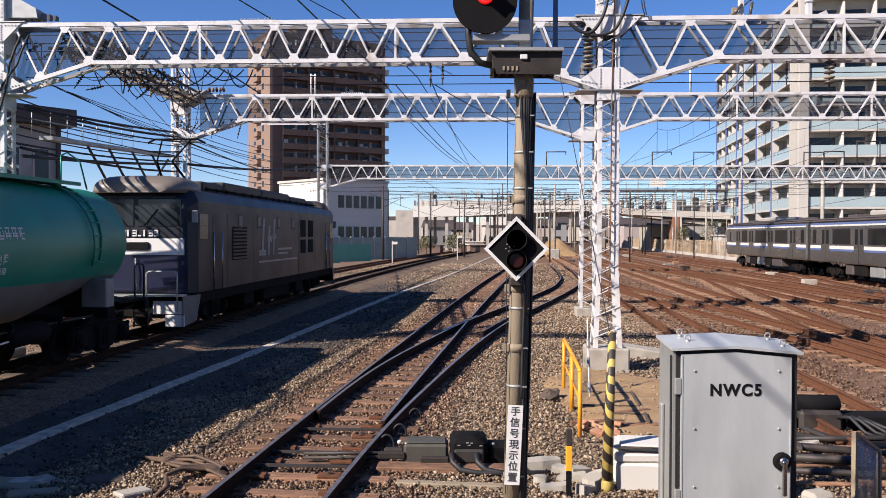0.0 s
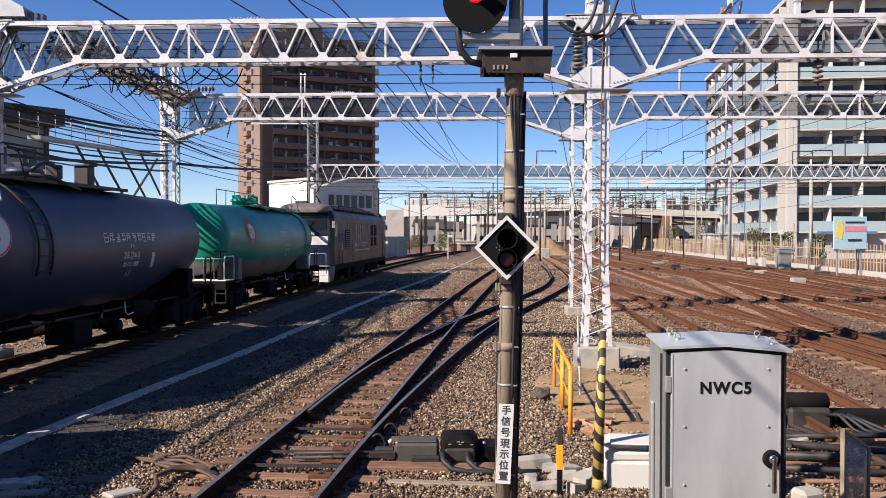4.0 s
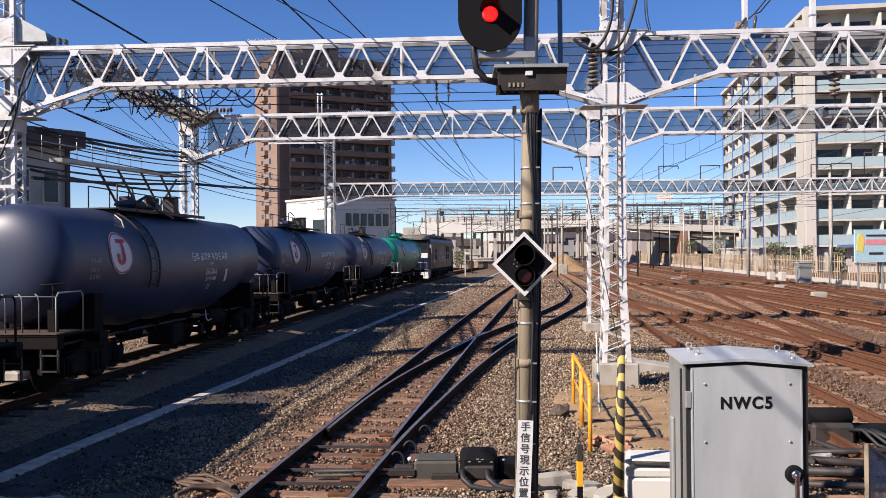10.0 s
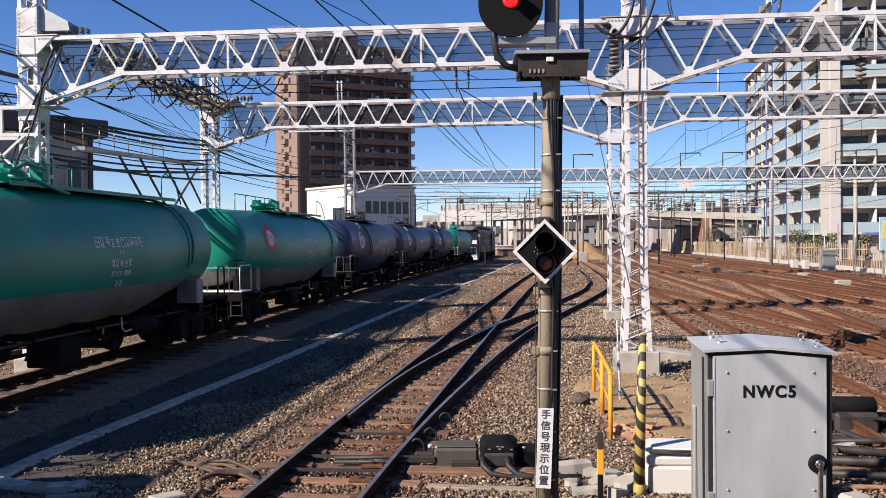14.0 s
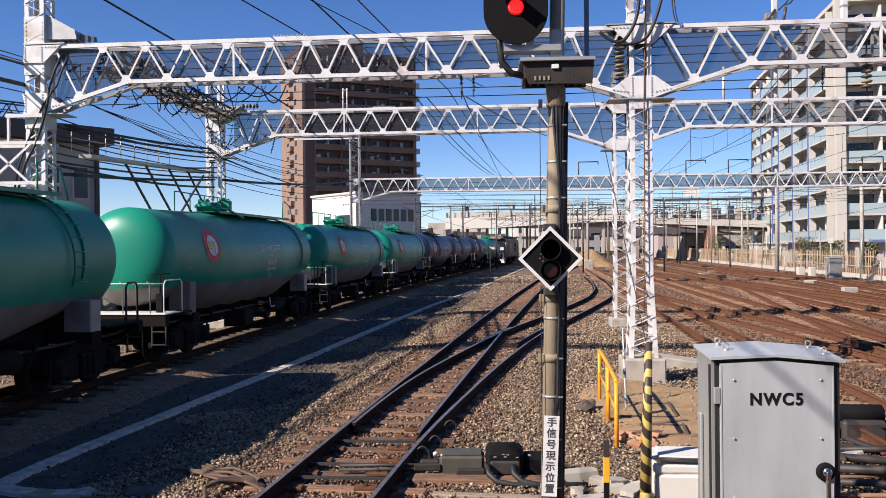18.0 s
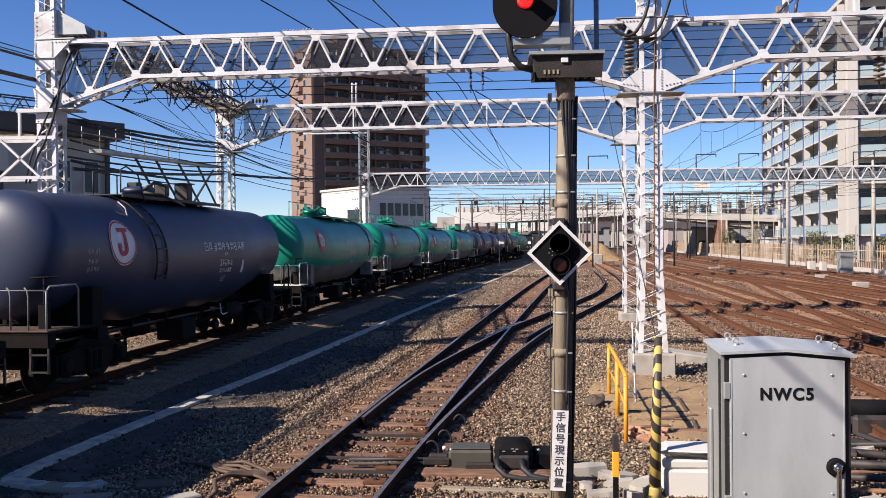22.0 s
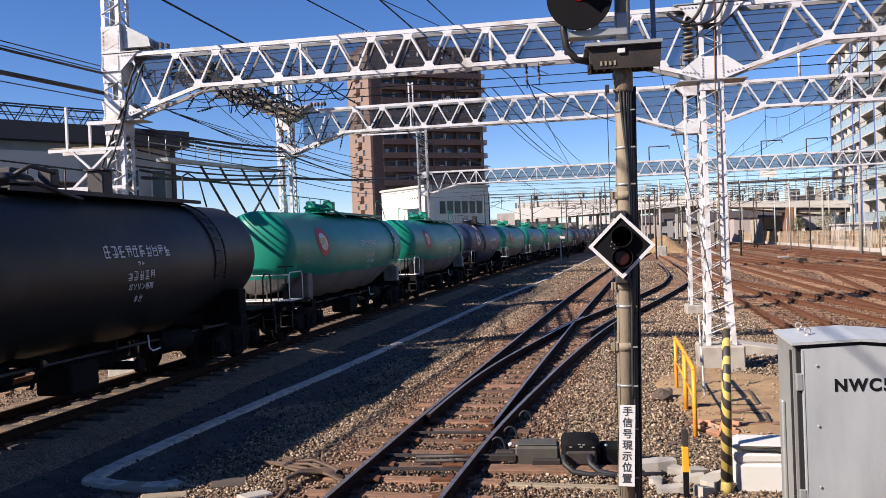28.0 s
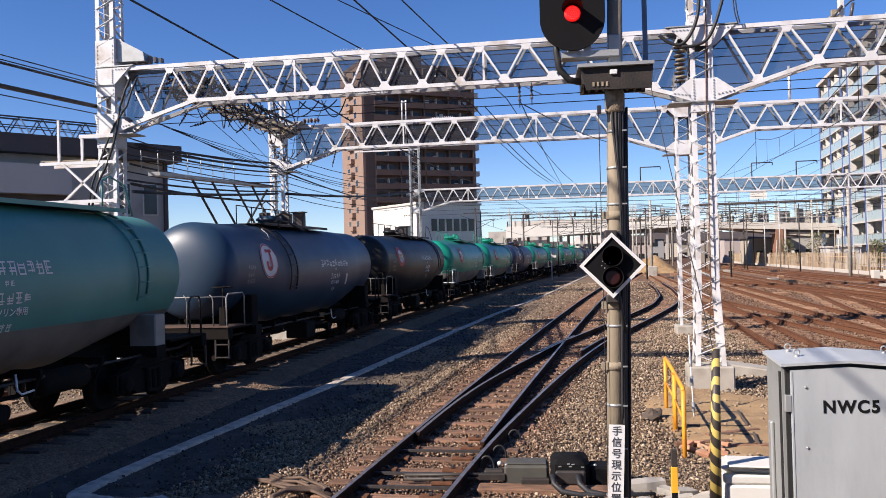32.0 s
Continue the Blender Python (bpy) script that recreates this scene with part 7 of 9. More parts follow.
    for cx, cy, wx, wy, rz in ((2.66, 13.75, 0.95, 1.15, -6), (2.7, 12.25, 0.55, 0.7, -8)):
        t = thing("soil_frame", "old board frame sunk in sandy soil", "frame", "frames sunk in the soil", pose(cx, cy, GROUND + 0.01, 0, 0, rz))
        for x0, x1, y0, y1, h in ((-wx / 2, wx / 2, wy / 2 - 0.03, wy / 2, 0.035), (-wx / 2, wx / 2, -wy / 2, -wy / 2 + 0.03, 0.035), (wx / 2 - 0.03, wx / 2, -wy / 2, wy / 2, 0.06), (-wx / 2, -wx / 2 + 0.03, -wy / 2, wy / 2, 0.03)):
            part("board", Geo().box(x0, x1, y0, y1, -0.06, h, 0.004), M_SLEEPER_D, t)
    t = thing("foundation_slab", "sloping concrete slab behind the mast base", "slab", m=pose(4.45, 18.9, G0, 0, 8, -8))
    part("slab", Geo().box(-0.5, 0.9, -0.35, 0.35, -0.1, 0.22, 0.03), M_CONC, t)
    # equipment beyond the cabinet
    t = thing("point_machine", "grey-black point machine among the yard tracks", "point machine", m=pose(5.3, 11.9, G0, 0, 0, -4))
    part("motor_case", Geo().box(-0.3, 0.3, -0.22, 0.22, 0, 0.30, 0.05), M_DARKSTEEL, t)
    part("motor", Geo().lathe([(0.10, -0.3), (0.13, -0.28), (0.13, 0.28), (0.10, 0.3)], 14, Matrix.Translation((0.0, 0, 0.36)), "x"), M_BLACK, t)
    for k in range(4):
        part("cable", Geo().tube([(0.2 + 0.1 * k, -0.2, 0.22), (0.3 + 0.12 * k, -0.42, 0.26 - 0.03 * k), (0.42 + 0.14 * k, -0.6, 0.1), (0.6 + 0.2 * k, -0.72, 0.04)], 0.026, 7), M_CABLE, t)
    part("gear_case", Geo().box(-1.1, -0.3, -0.16, 0.2, 0, 0.2, 0.03), M_BLACK, t)
    part("cover", Geo().box(0.35, 1.3, -0.16, 0.2, 0, 0.24, 0.03), M_BLACK, t)
    t = thing("switch_rods", "stack of dark switch rods and pipes", "pipes", m=pose(4.6, 10.6, G0, 0, 0, -5))
    for k in range(9):
        part("pipe", Geo().rod((-1.1 + 0.2 * (k % 4), -1.6 + k * 0.24 + 0.13 * (k % 3), 0.06 + 0.05 * (k % 3)), (1.6 - 0.25 * (k % 3), -1.5 + k * 0.23 - 0.16 * (k % 2), 0.05 + 0.06 * (k % 4)), 0.026 + 0.012 * (k % 3), 8), M_DARKSTEEL if k % 3 else M_SLEEPER, t)
    for k in range(10):
        part("offcut", Geo().box(-0.18, 0.2, -0.05, 0.06, 0, 0.05, 0.01, pose(-0.8 + 0.27 * k, -1.3 + 0.43 * (k % 5), 0.1 + 0.03 * (k % 3), 14 * (k % 3) - 14, 10 * (k % 4) - 15, 37 * k)), (M_CONC, M_DARKSTEEL, M_SLEEPER_D)[k % 3], t)
    t = thing("mesh_panel", "leaning galvanised mesh panel in an angle frame", "panel", m=pose(3.93, 8.0, G0, 0, 0, 40))
    part("frame", Geo().box(-0.02, 0.02, -0.02, 0.02, 0, 0.88).box(0.53, 0.57, -0.02, 0.02, 0, 0.62).bar((0, 0, 0.87), (0.55, 0, 0.61), 0.03), M_POLE, t)
    g = Geo()
    for k in range(22):
        x = k * 0.025
        g.rod((x, 0, 0), (x, 0, 0.86 - x * 0.47), 0.004, 4)
    for k in range(30):
        g.rod((0, 0.004, k * 0.028), (min(0.55, (0.86 - k * 0.028) / 0.47), 0.004, k * 0.028), 0.004, 4)
    part("mesh", g, M_GREYSTEEL, t)
    t = thing("plastic_sheet", "crumpled pale sheet beside the pipes", "sheet", m=pose(3.75, 8.4, G0, 0, 0, 20))
    part("sheet", Geo().box(-0.12, 0.16, -0.1, 0.12, 0, 0.18, 0.04), M_CONC, t)


M_PLASTER = material("white_plaster", (0.62, 0.60, 0.55), 0.85, 0.0, (0.54, 0.52, 0.475), 0.4, 0.6, 0.1, 20)
small_things()


# ---- wires ----
def wire(label, pts, r=0.012):
    t = thing("overhead_wire", label, "wire", "overhead wires")
    part("strand", Geo().tube(pts, r, 5), M_WIRE, t)
    return t


def wires():
    for x0, x1, z0, z1, r in ((-8.91, -7.33, 8.2, 8.2, 0.026), (-7.6, -2.62, 8.2, 8.2, 0.016), (-4.9, -2.33, 8.2, 8.2, 0.02), (-4.24, -1.0, 8.2, 8.2, 0.016)):
        q = (x1 - x0) / 20.9
        wire("black overhead feeder wire along the tracks", [(x0 - 24 * q, -16, z0 + 0.1)] + sag((x0, 8, z0), (x1, 28.9, z1 - 0.2), 0.05), r)
        wire("black overhead feeder wire along the tracks", sag((x1, 28.9, z1 - 0.2), (x1 + 3.4, 58.5, 7.6), 0.3), r)
    wire("black overhead feeder wire along the tracks", sag((-4.5, 16.8, 8.2), (0.2, 28.9, 8.1), 0.02), 0.012)
    for a, b, r in (((-8.99, 17.8, 5.29), (-9.35, 29, 6.1), 0.035), ((-8.99, 17.9, 5.22), (-9.3, 29, 5.94), 0.035), ((-9.0, 17.8, 4.95), (-9.3, 29, 5.28), 0.014), ((-9.06, 17.8, 4.23), (-9.3, 29, 5.02), 0.04), ((-8.8, 17.8, 5.87), (-9.3, 29, 6.26), 0.009), ((-8.55, 17.8, 5.8), (-9.2, 29, 6.01), 0.009), ((-8.3, 17.8, 5.67), (-9.07, 29, 5.87), 0.009), ((-8.1, 17.8, 5.6), (-9.0, 29, 5.75), 0.009), ((-7.9, 17.8, 5.52), (-9.0, 29, 5.65), 0.009)):
        wire("black cable strung between lattice masts", sag(a, b, 0.06), r)
    for a, r in (((-9.77, 17.7, 6.75), 0.012), ((-9.77, 17.7, 6.66), 0.012), ((-9.77, 17.7, 6.16), 0.05), ((-9.77, 17.7, 5.99), 0.012), ((-9.77, 17.7, 6.6), 0.03)):
        wire("dark feeder cable running back from the mast", [a, (-10.6, 5.0, a[2] - 0.6)], r)
    for a, b, r, d in (((-8.91, 29, 5.73), (-12.0, 58.5, 6.83), 0.03, 0.1), ((-8.91, 29, 5.97), (-13.5, 58.5, 7.7), 0.014, 0.1), ((-8.91, 29, 5.87), (-13.0, 85, 9.5), 0.014, 0.3), ((-9.0, 29, 5.0), (-8.8, 58.5, 7.3), 0.05, 0.2)):
        wire("dark cable towards the far lattice tower", sag(a, b, d), r)
    for a, b in (((-0.33, 17.2, 5.75), (1.75, 58.5, 7.2)), ((-1.05, 17.2, 5.65), (1.75, 58.5, 7.3)), ((12.41, 28, 7.3), (12.2, 58.5, 7.5)), ((10.95, 28, 6.2), (15.8, 58.5, 7.4)), ((2.83, 28, 6.09), (-0.24, 17.2, 5.65))):
        wire("thin dark catenary wire", sag(a, b, 0.12), 0.011)
    for x30, sl in RIGHT_X[:4]:
        for y0, y1 in ((17.0, 28.5), (28.5, 58.4)):
            a, b = x30 + (y0 - 30) * sl, x30 + (y1 - 30) * sl
            m = sag((a, y0, 6.1), (b, y1, 6.2), 0.5, 12)
            wire("thin messenger wire over a yard track", m, 0.008)
            cw = wire("thin contact wire over a yard track", [(a, y0, 5.2), (b, y1, 5.2)], 0.007)
            for px, py in ((a, y0), (b, y1)):
                part("drop_arm", Geo().rod((px, py, 5.19), (px, py, 6.5), 0.008, 6), M_DARKSTEEL, cw)
            for k in range(1, 6):
                q = k / 6
                part("dropper", Geo().rod((a + (b - a) * q, y0 + (y1 - y0) * q, 5.2), (a + (b - a) * q, y0 + (y1 - y0) * q, 6.15 - 2 * q * (1 - q)), 0.004, 4), M_WIRE, cw)
    for z in (6.90, 6.72, 6.55, 6.38, 5.98, 5.80):
        wire("thin dark wire along the gantry", sag((-9.2, 18.25, z), (16.5, 17.0, z), 0.03), 0.010)
    for z in (7.2, 6.9, 6.65):
        wire("thin dark wire along the gantry", sag((-9.0, 29.6, z), (20, 28.6, z), 0.05), 0.010)
    for z in (7.15, 6.85):
        wire("thin dark wire along the gantry", sag((-8.5, 59.2, z), (36, 58.8, z), 0.05), 0.012)
    rnd = random.Random(12)
    # fan of thin line wires from the gantry to the next mast
    for k in range(6):
        wire("thin dark wire strung between gantries", sag((-7.6 + 0.6 * k, 17.95, 6.1), (-9.0 + 0.05 * k, 28.9, 5.6 + 0.1 * k), 0.12), 0.008)
    for k in range(6):
        z = 4.55 + 0.2 * k
        wire("dark cable strung between lattice masts", sag((-9.45, 18.1, z), (-9.2, 29, z + 0.55 - 0.03 * k), 0.10 + 0.05 * (k % 3)), 0.016 if k % 2 else 0.026)
    for k in range(7):
        wire("thin dark wire from the mast towards the far tower", sag((-8.95, 29.1, 4.9 + 0.24 * k), (-8.6 - 0.5 * (k % 2), 58.4, 6.4 + 0.35 * k), 0.5), 0.014)
    for k in range(5):
        wire("thin dark wire along the far gantry", sag((-8.6, 58.3, 5.6 + 0.3 * k), (36, 58.1, 5.7 + 0.25 * k), 0.1, 16), 0.012)
    for k in range(6):
        x = -7.2 + k * 0.5
        z = 5.95 - 0.35 * rnd.random()
        wire("looped black jumper cable under the gantry", sag((x, 17.93, 6.1), (x + rnd.uniform(0.5, 1.3), 17.93, 6.1), rnd.uniform(0.2, 0.42)), 0.014)


wires()


def insulators():
    rnd = random.Random(21)
    spots = [(-0.33, 17.25, 6.05, 0, 0.34), (-0.08, 17.25, 6.05, 0, 0.30), (6.9, 17.0, 6.05, 0, 0.34)]
    for k in range(9):
        spots.append((-9.0 + 0.3 * k, 17.93, 6.75 - 0.12 * (k % 3), rnd.uniform(30, 80), 0.34))
    for k in range(9):
        spots.append((-8.3 + 0.36 * k + rnd.uniform(-0.1, 0.1), 18.05 + rnd.uniform(-0.1, 0.5), 6.08 - 0.45 * rnd.random() ** 2, rnd.uniform(20, 85), 0.24))
    for k in range(7):
        spots.append((-8.9 + 0.3 * k, 28.8, 6.35 + 0.08 * (k % 3), rnd.uniform(10, 60), 0.4))
    for x, y, z, tilt, l in spots:
        t = thing("insulator", "ribbed porcelain insulator under a gantry", "insulator", "insulators of the gantries", pose(x, y, z, 0, tilt + 180, rnd.uniform(-40, 40)))
        prof = []
        for i in range(4):
            h = i * l / 4
            prof += [(0.013, h), (0.031, h + l / 18), (0.031, h + l / 8), (0.013, h + l / 5.5)]
        part("porcelain_body", Geo().lathe(prof, 10), M_PORC_D, t)
        part("rod", Geo().rod((0, 0, -0.06), (0, 0, l + 0.1), 0.012, 6), M_DARKSTEEL, t)
        if y > 28:
            inv = t.matrix_basis.inverted()
            part("hanger", Geo().rod(inv @ Vector((x, y, z)), inv @ Vector((x, 28.85, 6.55)), 0.012, 5), M_DARKSTEEL, t)
        elif y > 17.9:
            inv = t.matrix_basis.inverted()
            part("hanger", Geo().rod(inv @ Vector((x, y, z)), inv @ Vector((x, 17.96 - 0.0473 * (x + 9.5), 6.34)), 0.012, 5), M_DARKSTEEL, t)


insulators()


def feeder_beam():
    """The cluttered beam of insulators and jumpers from one mast head to the next."""
    rnd = random.Random(64)
    A, B = Vector((-8.2, 17.95, 6.55)), Vector((-9.0, 28.75, 7.1))
    t = thing("feeder_beam", "dark lattice beam crowded with insulators between mast heads", "beam")
    side = Vector((0.42, 0, 0))
    up = Vector((0, 0, 0.36))
    for o in (Vector(), side, up, side + up):
        part("chord", Geo().bar(A + o, B + o, 0.06), M_DARKSTEEL, t)
    for k in range(18):
        a, b = A.lerp(B, k / 18), A.lerp(B, (k + 1) / 18)
        lo, hi = (Vector(), up) if k % 2 else (up, Vector())
        part("diagonal", Geo().bar(a + side + lo, b + side + hi, 0.035), M_DARKSTEEL, t)
        part("cross_arm", Geo().bar(a - Vector((0.35, 0, 0)), a + side + Vector((0.4, 0, 0)), 0.05, 0.06), M_POLE if k % 3 == 0 else M_DARKSTEEL, t)
    for k in range(64):
        p = A.lerp(B, rnd.random() ** 1.3) + Vector((rnd.uniform(-0.3, 0.75), 0, rnd.choice((-0.02, 0.36))))
        s = rnd.choice((-1, 1)) if p.z > 7.0 else -1
        tilt = Vector((rnd.uniform(-0.12, 0.12), rnd.uniform(-0.1, 0.1), 0.2 * s))
        prof = []
        for i in range(3):
            prof += [(0.02, i * 0.06), (0.05, i * 0.06 + 0.012), (0.05, i * 0.06 + 0.03), (0.02, i * 0.06 + 0.042)]
        m = Matrix.Translation(p) @ tilt.to_track_quat("Z", "Y").to_matrix().to_4x4()
        part("insulator", Geo().lathe(prof, 8, m), (M_PORC_D, M_POLE, M_PORC_D, M_CONC)[k % 4], t)
    for k in range(10):
        y0 = rnd.uniform(0.0, 0.75)
        a = A.lerp(B, y0) + Vector((rnd.uniform(-0.1, 0.6), 0, -0.05))
        b = A.lerp(B, min(1, y0 + rnd.uniform(0.12, 0.25))) + Vector((rnd.uniform(0.0, 0.9), 0, -0.1))
        part("jumper", Geo().tube(sag(a, b, rnd.uniform(0.25, 0.55)), rnd.choice((0.008, 0.011, 0.014)), 6), M_CABLE, t)
    for k in range(26):
        a = A.lerp(B, rnd.random() * 0.35) + Vector((rnd.uniform(-0.2, 0.9), 0, rnd.uniform(0.0, 0.4)))
        d = Vector((rnd.uniform(-1, 1), rnd.uniform(-0.6, 0.6), rnd.uniform(-0.3, 0.5))) * 0.35
        part("tie_wire", Geo().tube([a - d, a + Vector((0, 0, -0.05)), a + d], 0.009, 5), M_SLEEPER_D, t)
    h = thing("mast_head_plate", "dark steel head plate over the far lattice mast", "bracket")
    part("plate", Geo().add([(-9.75, 28.5, 7.5), (-8.2, 28.5, 7.5), (-8.85, 28.5, 7.05), (-9.3, 28.5, 7.05), (-9.75, 29.4, 7.5), (-8.2, 29.4, 7.5), (-8.85, 29.4, 7.05), (-9.3, 29.4, 7.05)], [(0, 1, 2, 3), (7, 6, 5, 4), (0, 4, 5, 1), (1, 5, 6, 2), (2, 6, 7, 3), (3, 7, 4, 0)]), M_GREYSTEEL, h)
    for k in range(9):
        x, z = -9.4 + 0.12 * (k % 3) + rnd.uniform(-0.05, 0.05), 6.0 + 0.13 * k
        part("insulator", Geo().lathe([(0.02, 0), (0.06, 0.02), (0.06, 0.05), (0.02, 0.1)], 8, Matrix.Translation((x + 0.3 * (k % 2), 28.72, z))), M_PORC_D, h)
    for k in range(5):
        part("insulator", Geo().lathe([(0.03, 0), (0.085, 0.02), (0.085, 0.06), (0.03, 0.09)], 10, pose(-8.15 + 0.12 * k, 28.55, 7.5, 0, 80, 0)), M_POLE if k % 2 else M_RUST, h)


feeder_beam()


def mast_fittings():
    t = thing("mast_platform", "white steel bracket platform on a lattice mast", "platform")
    for z in (4.88, 4.02):
        for y in (17.42, 17.98):
            part("channel", Geo().box(-11.05, -9.25, y, y + 0.04, z - 0.035, z + 0.035), M_WHITE, t)
    for k in range(4):
        part("deck_slat", Geo().box(-11.05, -9.75, 17.46 + 0.17 * k, 17.49 + 0.17 * k, 4.935, 4.955), M_POLE, t)
    for a, b in (((-10.5, 17.44, 4.02), (-9.55, 17.44, 4.86)), ((-10.5, 17.44, 4.86), (-9.6, 17.44, 4.02)), ((-9.95, 18.0, 4.02), (-9.4, 18.0, 4.86))):
        part("brace", Geo().bar(a, b, 0.05, 0.05), M_WHITE, t)
    for x, z in ((-10.6, 5.85), (-10.05, 5.5)):
        part("post", Geo().bar((x, 17.45, 4.9), (x, 17.45, z), 0.05), M_WHITE, t)
    part("arm", Geo().box(-10.1, -9.3, 17.42, 17.5, 5.42, 5.5), M_WHITE, t)
    t = thing("feeder_box", "grey sheet box on the mast top", "box")
    part("box", Geo().plate([(-9.28, 7.12), (-8.62, 7.12), (-8.66, 7.32), (-9.28, 7.66)], 17.6, 17.98), M_GREYSTEEL, t)
    t = thing("riser_cables", "thick black cables running down the lattice mast", "cable")
    for dx, r in ((0.0, 0.026), (0.16, 0.022)):
        part("cable", Geo().tube([(-8.9 + dx, 17.48, 6.72), (-9.02 + dx, 17.46, 6.45), (-9.14 + dx, 17.45, 6.1), (-9.2 - dx * 0.5, 17.45, 5.7), (-9.3 - dx, 17.44, 5.3), (-9.46 - dx * 1.2, 17.44, 4.85), (-9.7 - dx * 0.8, 17.44, 4.4), (-9.85 - dx * 0.5, 17.45, 3.9)], r, 7), M_CABLE, t)
    for k in range(6):
        part("clamp", Geo().box(-8.98 + 0.13 * k, -8.93 + 0.13 * k, 17.7, 17.85, 7.1, 7.34 - 0.03 * k), M_PORC_D, t)
    t = thing("cable_walkway", "grey cable walkway with railing between masts", "walkway")
    part("deck", Geo().bar((-9.18, 19.1, 4.765), (-9.5, 28.7, 5.25), 0.30, 0.09), M_GREYSTEEL, t)
    for z in (0.35, 0.62):
        part("rail", Geo().rod((-9.15, 18.4, 4.75 + z), (-9.4, 25, 5.1 + z), 0.014, 6), M_GREYSTEEL, t)
    for k in range(8):
        q = k / 7
        part("post", Geo().rod((-9.15 - 0.25 * q, 18.4 + 6.6 * q, 4.75 + 0.35 * q), (-9.15 - 0.25 * q, 18.4 + 6.6 * q, 5.37 + 0.35 * q), 0.012, 6), M_GREYSTEEL, t)
    for y, z, y2, z2 in ((21.8, 4.9, 24.2, 3.35), (23.2, 4.95, 25.8, 3.35), (24.9, 5.05, 27.6, 3.45), (25.4, 3.4, 28.3, 5.1), (26.6, 5.1, 28.6, 3.9)):
        part("strut", Geo().bar((-9.4, y, z), (-9.45, y2, z2), 0.05), M_DARKSTEEL, t)
    part("lower_cable", Geo().tube(sag((-9.3, 18.2, 4.45), (-9.3, 29.0, 4.75), 0.12), 0.035, 6), M_CABLE, t)
    for x in (7.0, 14.4, 17.3, 25.0):
        t = thing("gantry_outrigger", "slim black bracket frame on the far gantry", "bracket", "brackets on the far gantry", pose(x, 58.5, 7.4))
        part("post", Geo().rod((0, 0, 0), (0, 0, 1.0), 0.04, 6), M_DARKSTEEL, t)
        part("arm", Geo().rod((0, 0, 1.0), (1.35, 0, 1.0), 0.04, 6).rod((1.35, 0, 1.0), (1.35, 0, 0.8), 0.03, 6), M_DARKSTEEL, t)
    t = thing("gantry_pipe", "white vertical pipe on the gantry", "pipe")
    part("pipe", Geo().rod((8.28, 28.45, 7.38), (8.28, 28.45, 8.53), 0.045, 8), M_WHITE, t)
    t = thing("cable_hook", "black cables draped over the mast head", "cable")
    for r, pts in ((0.034, ((3.26, 9.2), (3.24, 7.98), (3.24, 7.52), (3.21, 7.18), (3.09, 6.84), (2.88, 6.58), (2.64, 6.65), (2.45, 6.82))), (0.032, ((4.3, 9.4), (3.81, 7.98), (3.70, 7.52), (3.60, 7.18), (3.51, 6.92), (3.36, 6.65), (3.09, 6.56), (2.88, 6.57))), (0.012, ((3.95, 9.4), (3.89, 7.98), (3.88, 7.52), (3.90, 7.18), (3.96, 6.98))), (0.012, ((4.0, 9.4), (3.94, 7.98), (3.92, 7.52), (3.95, 7.18), (4.0, 6.98)))):
        part("cable", Geo().tube([(x, 16.78, z) for x, z in rounded(list(pts), 2)], r, 8), M_CABLE, t)
    t = thing("strain_insulators", "stack of dark insulators on the mast side", "insulator")
    for k in range(9):
        part("disc", Geo().lathe([(0.03, 0), (0.105, 0.015), (0.11, 0.045), (0.03, 0.07)], 12, Matrix.Translation((2.86 + 0.03 * (k % 2), 17.0, 5.9 + k * 0.085))), M_POLE if k % 2 else M_PORC_D, t)
    part("rod", Geo().rod((2.87, 17.0, 5.8), (2.87, 17.0, 6.75), 0.02, 6), M_DARKSTEEL, t)


mast_fittings()


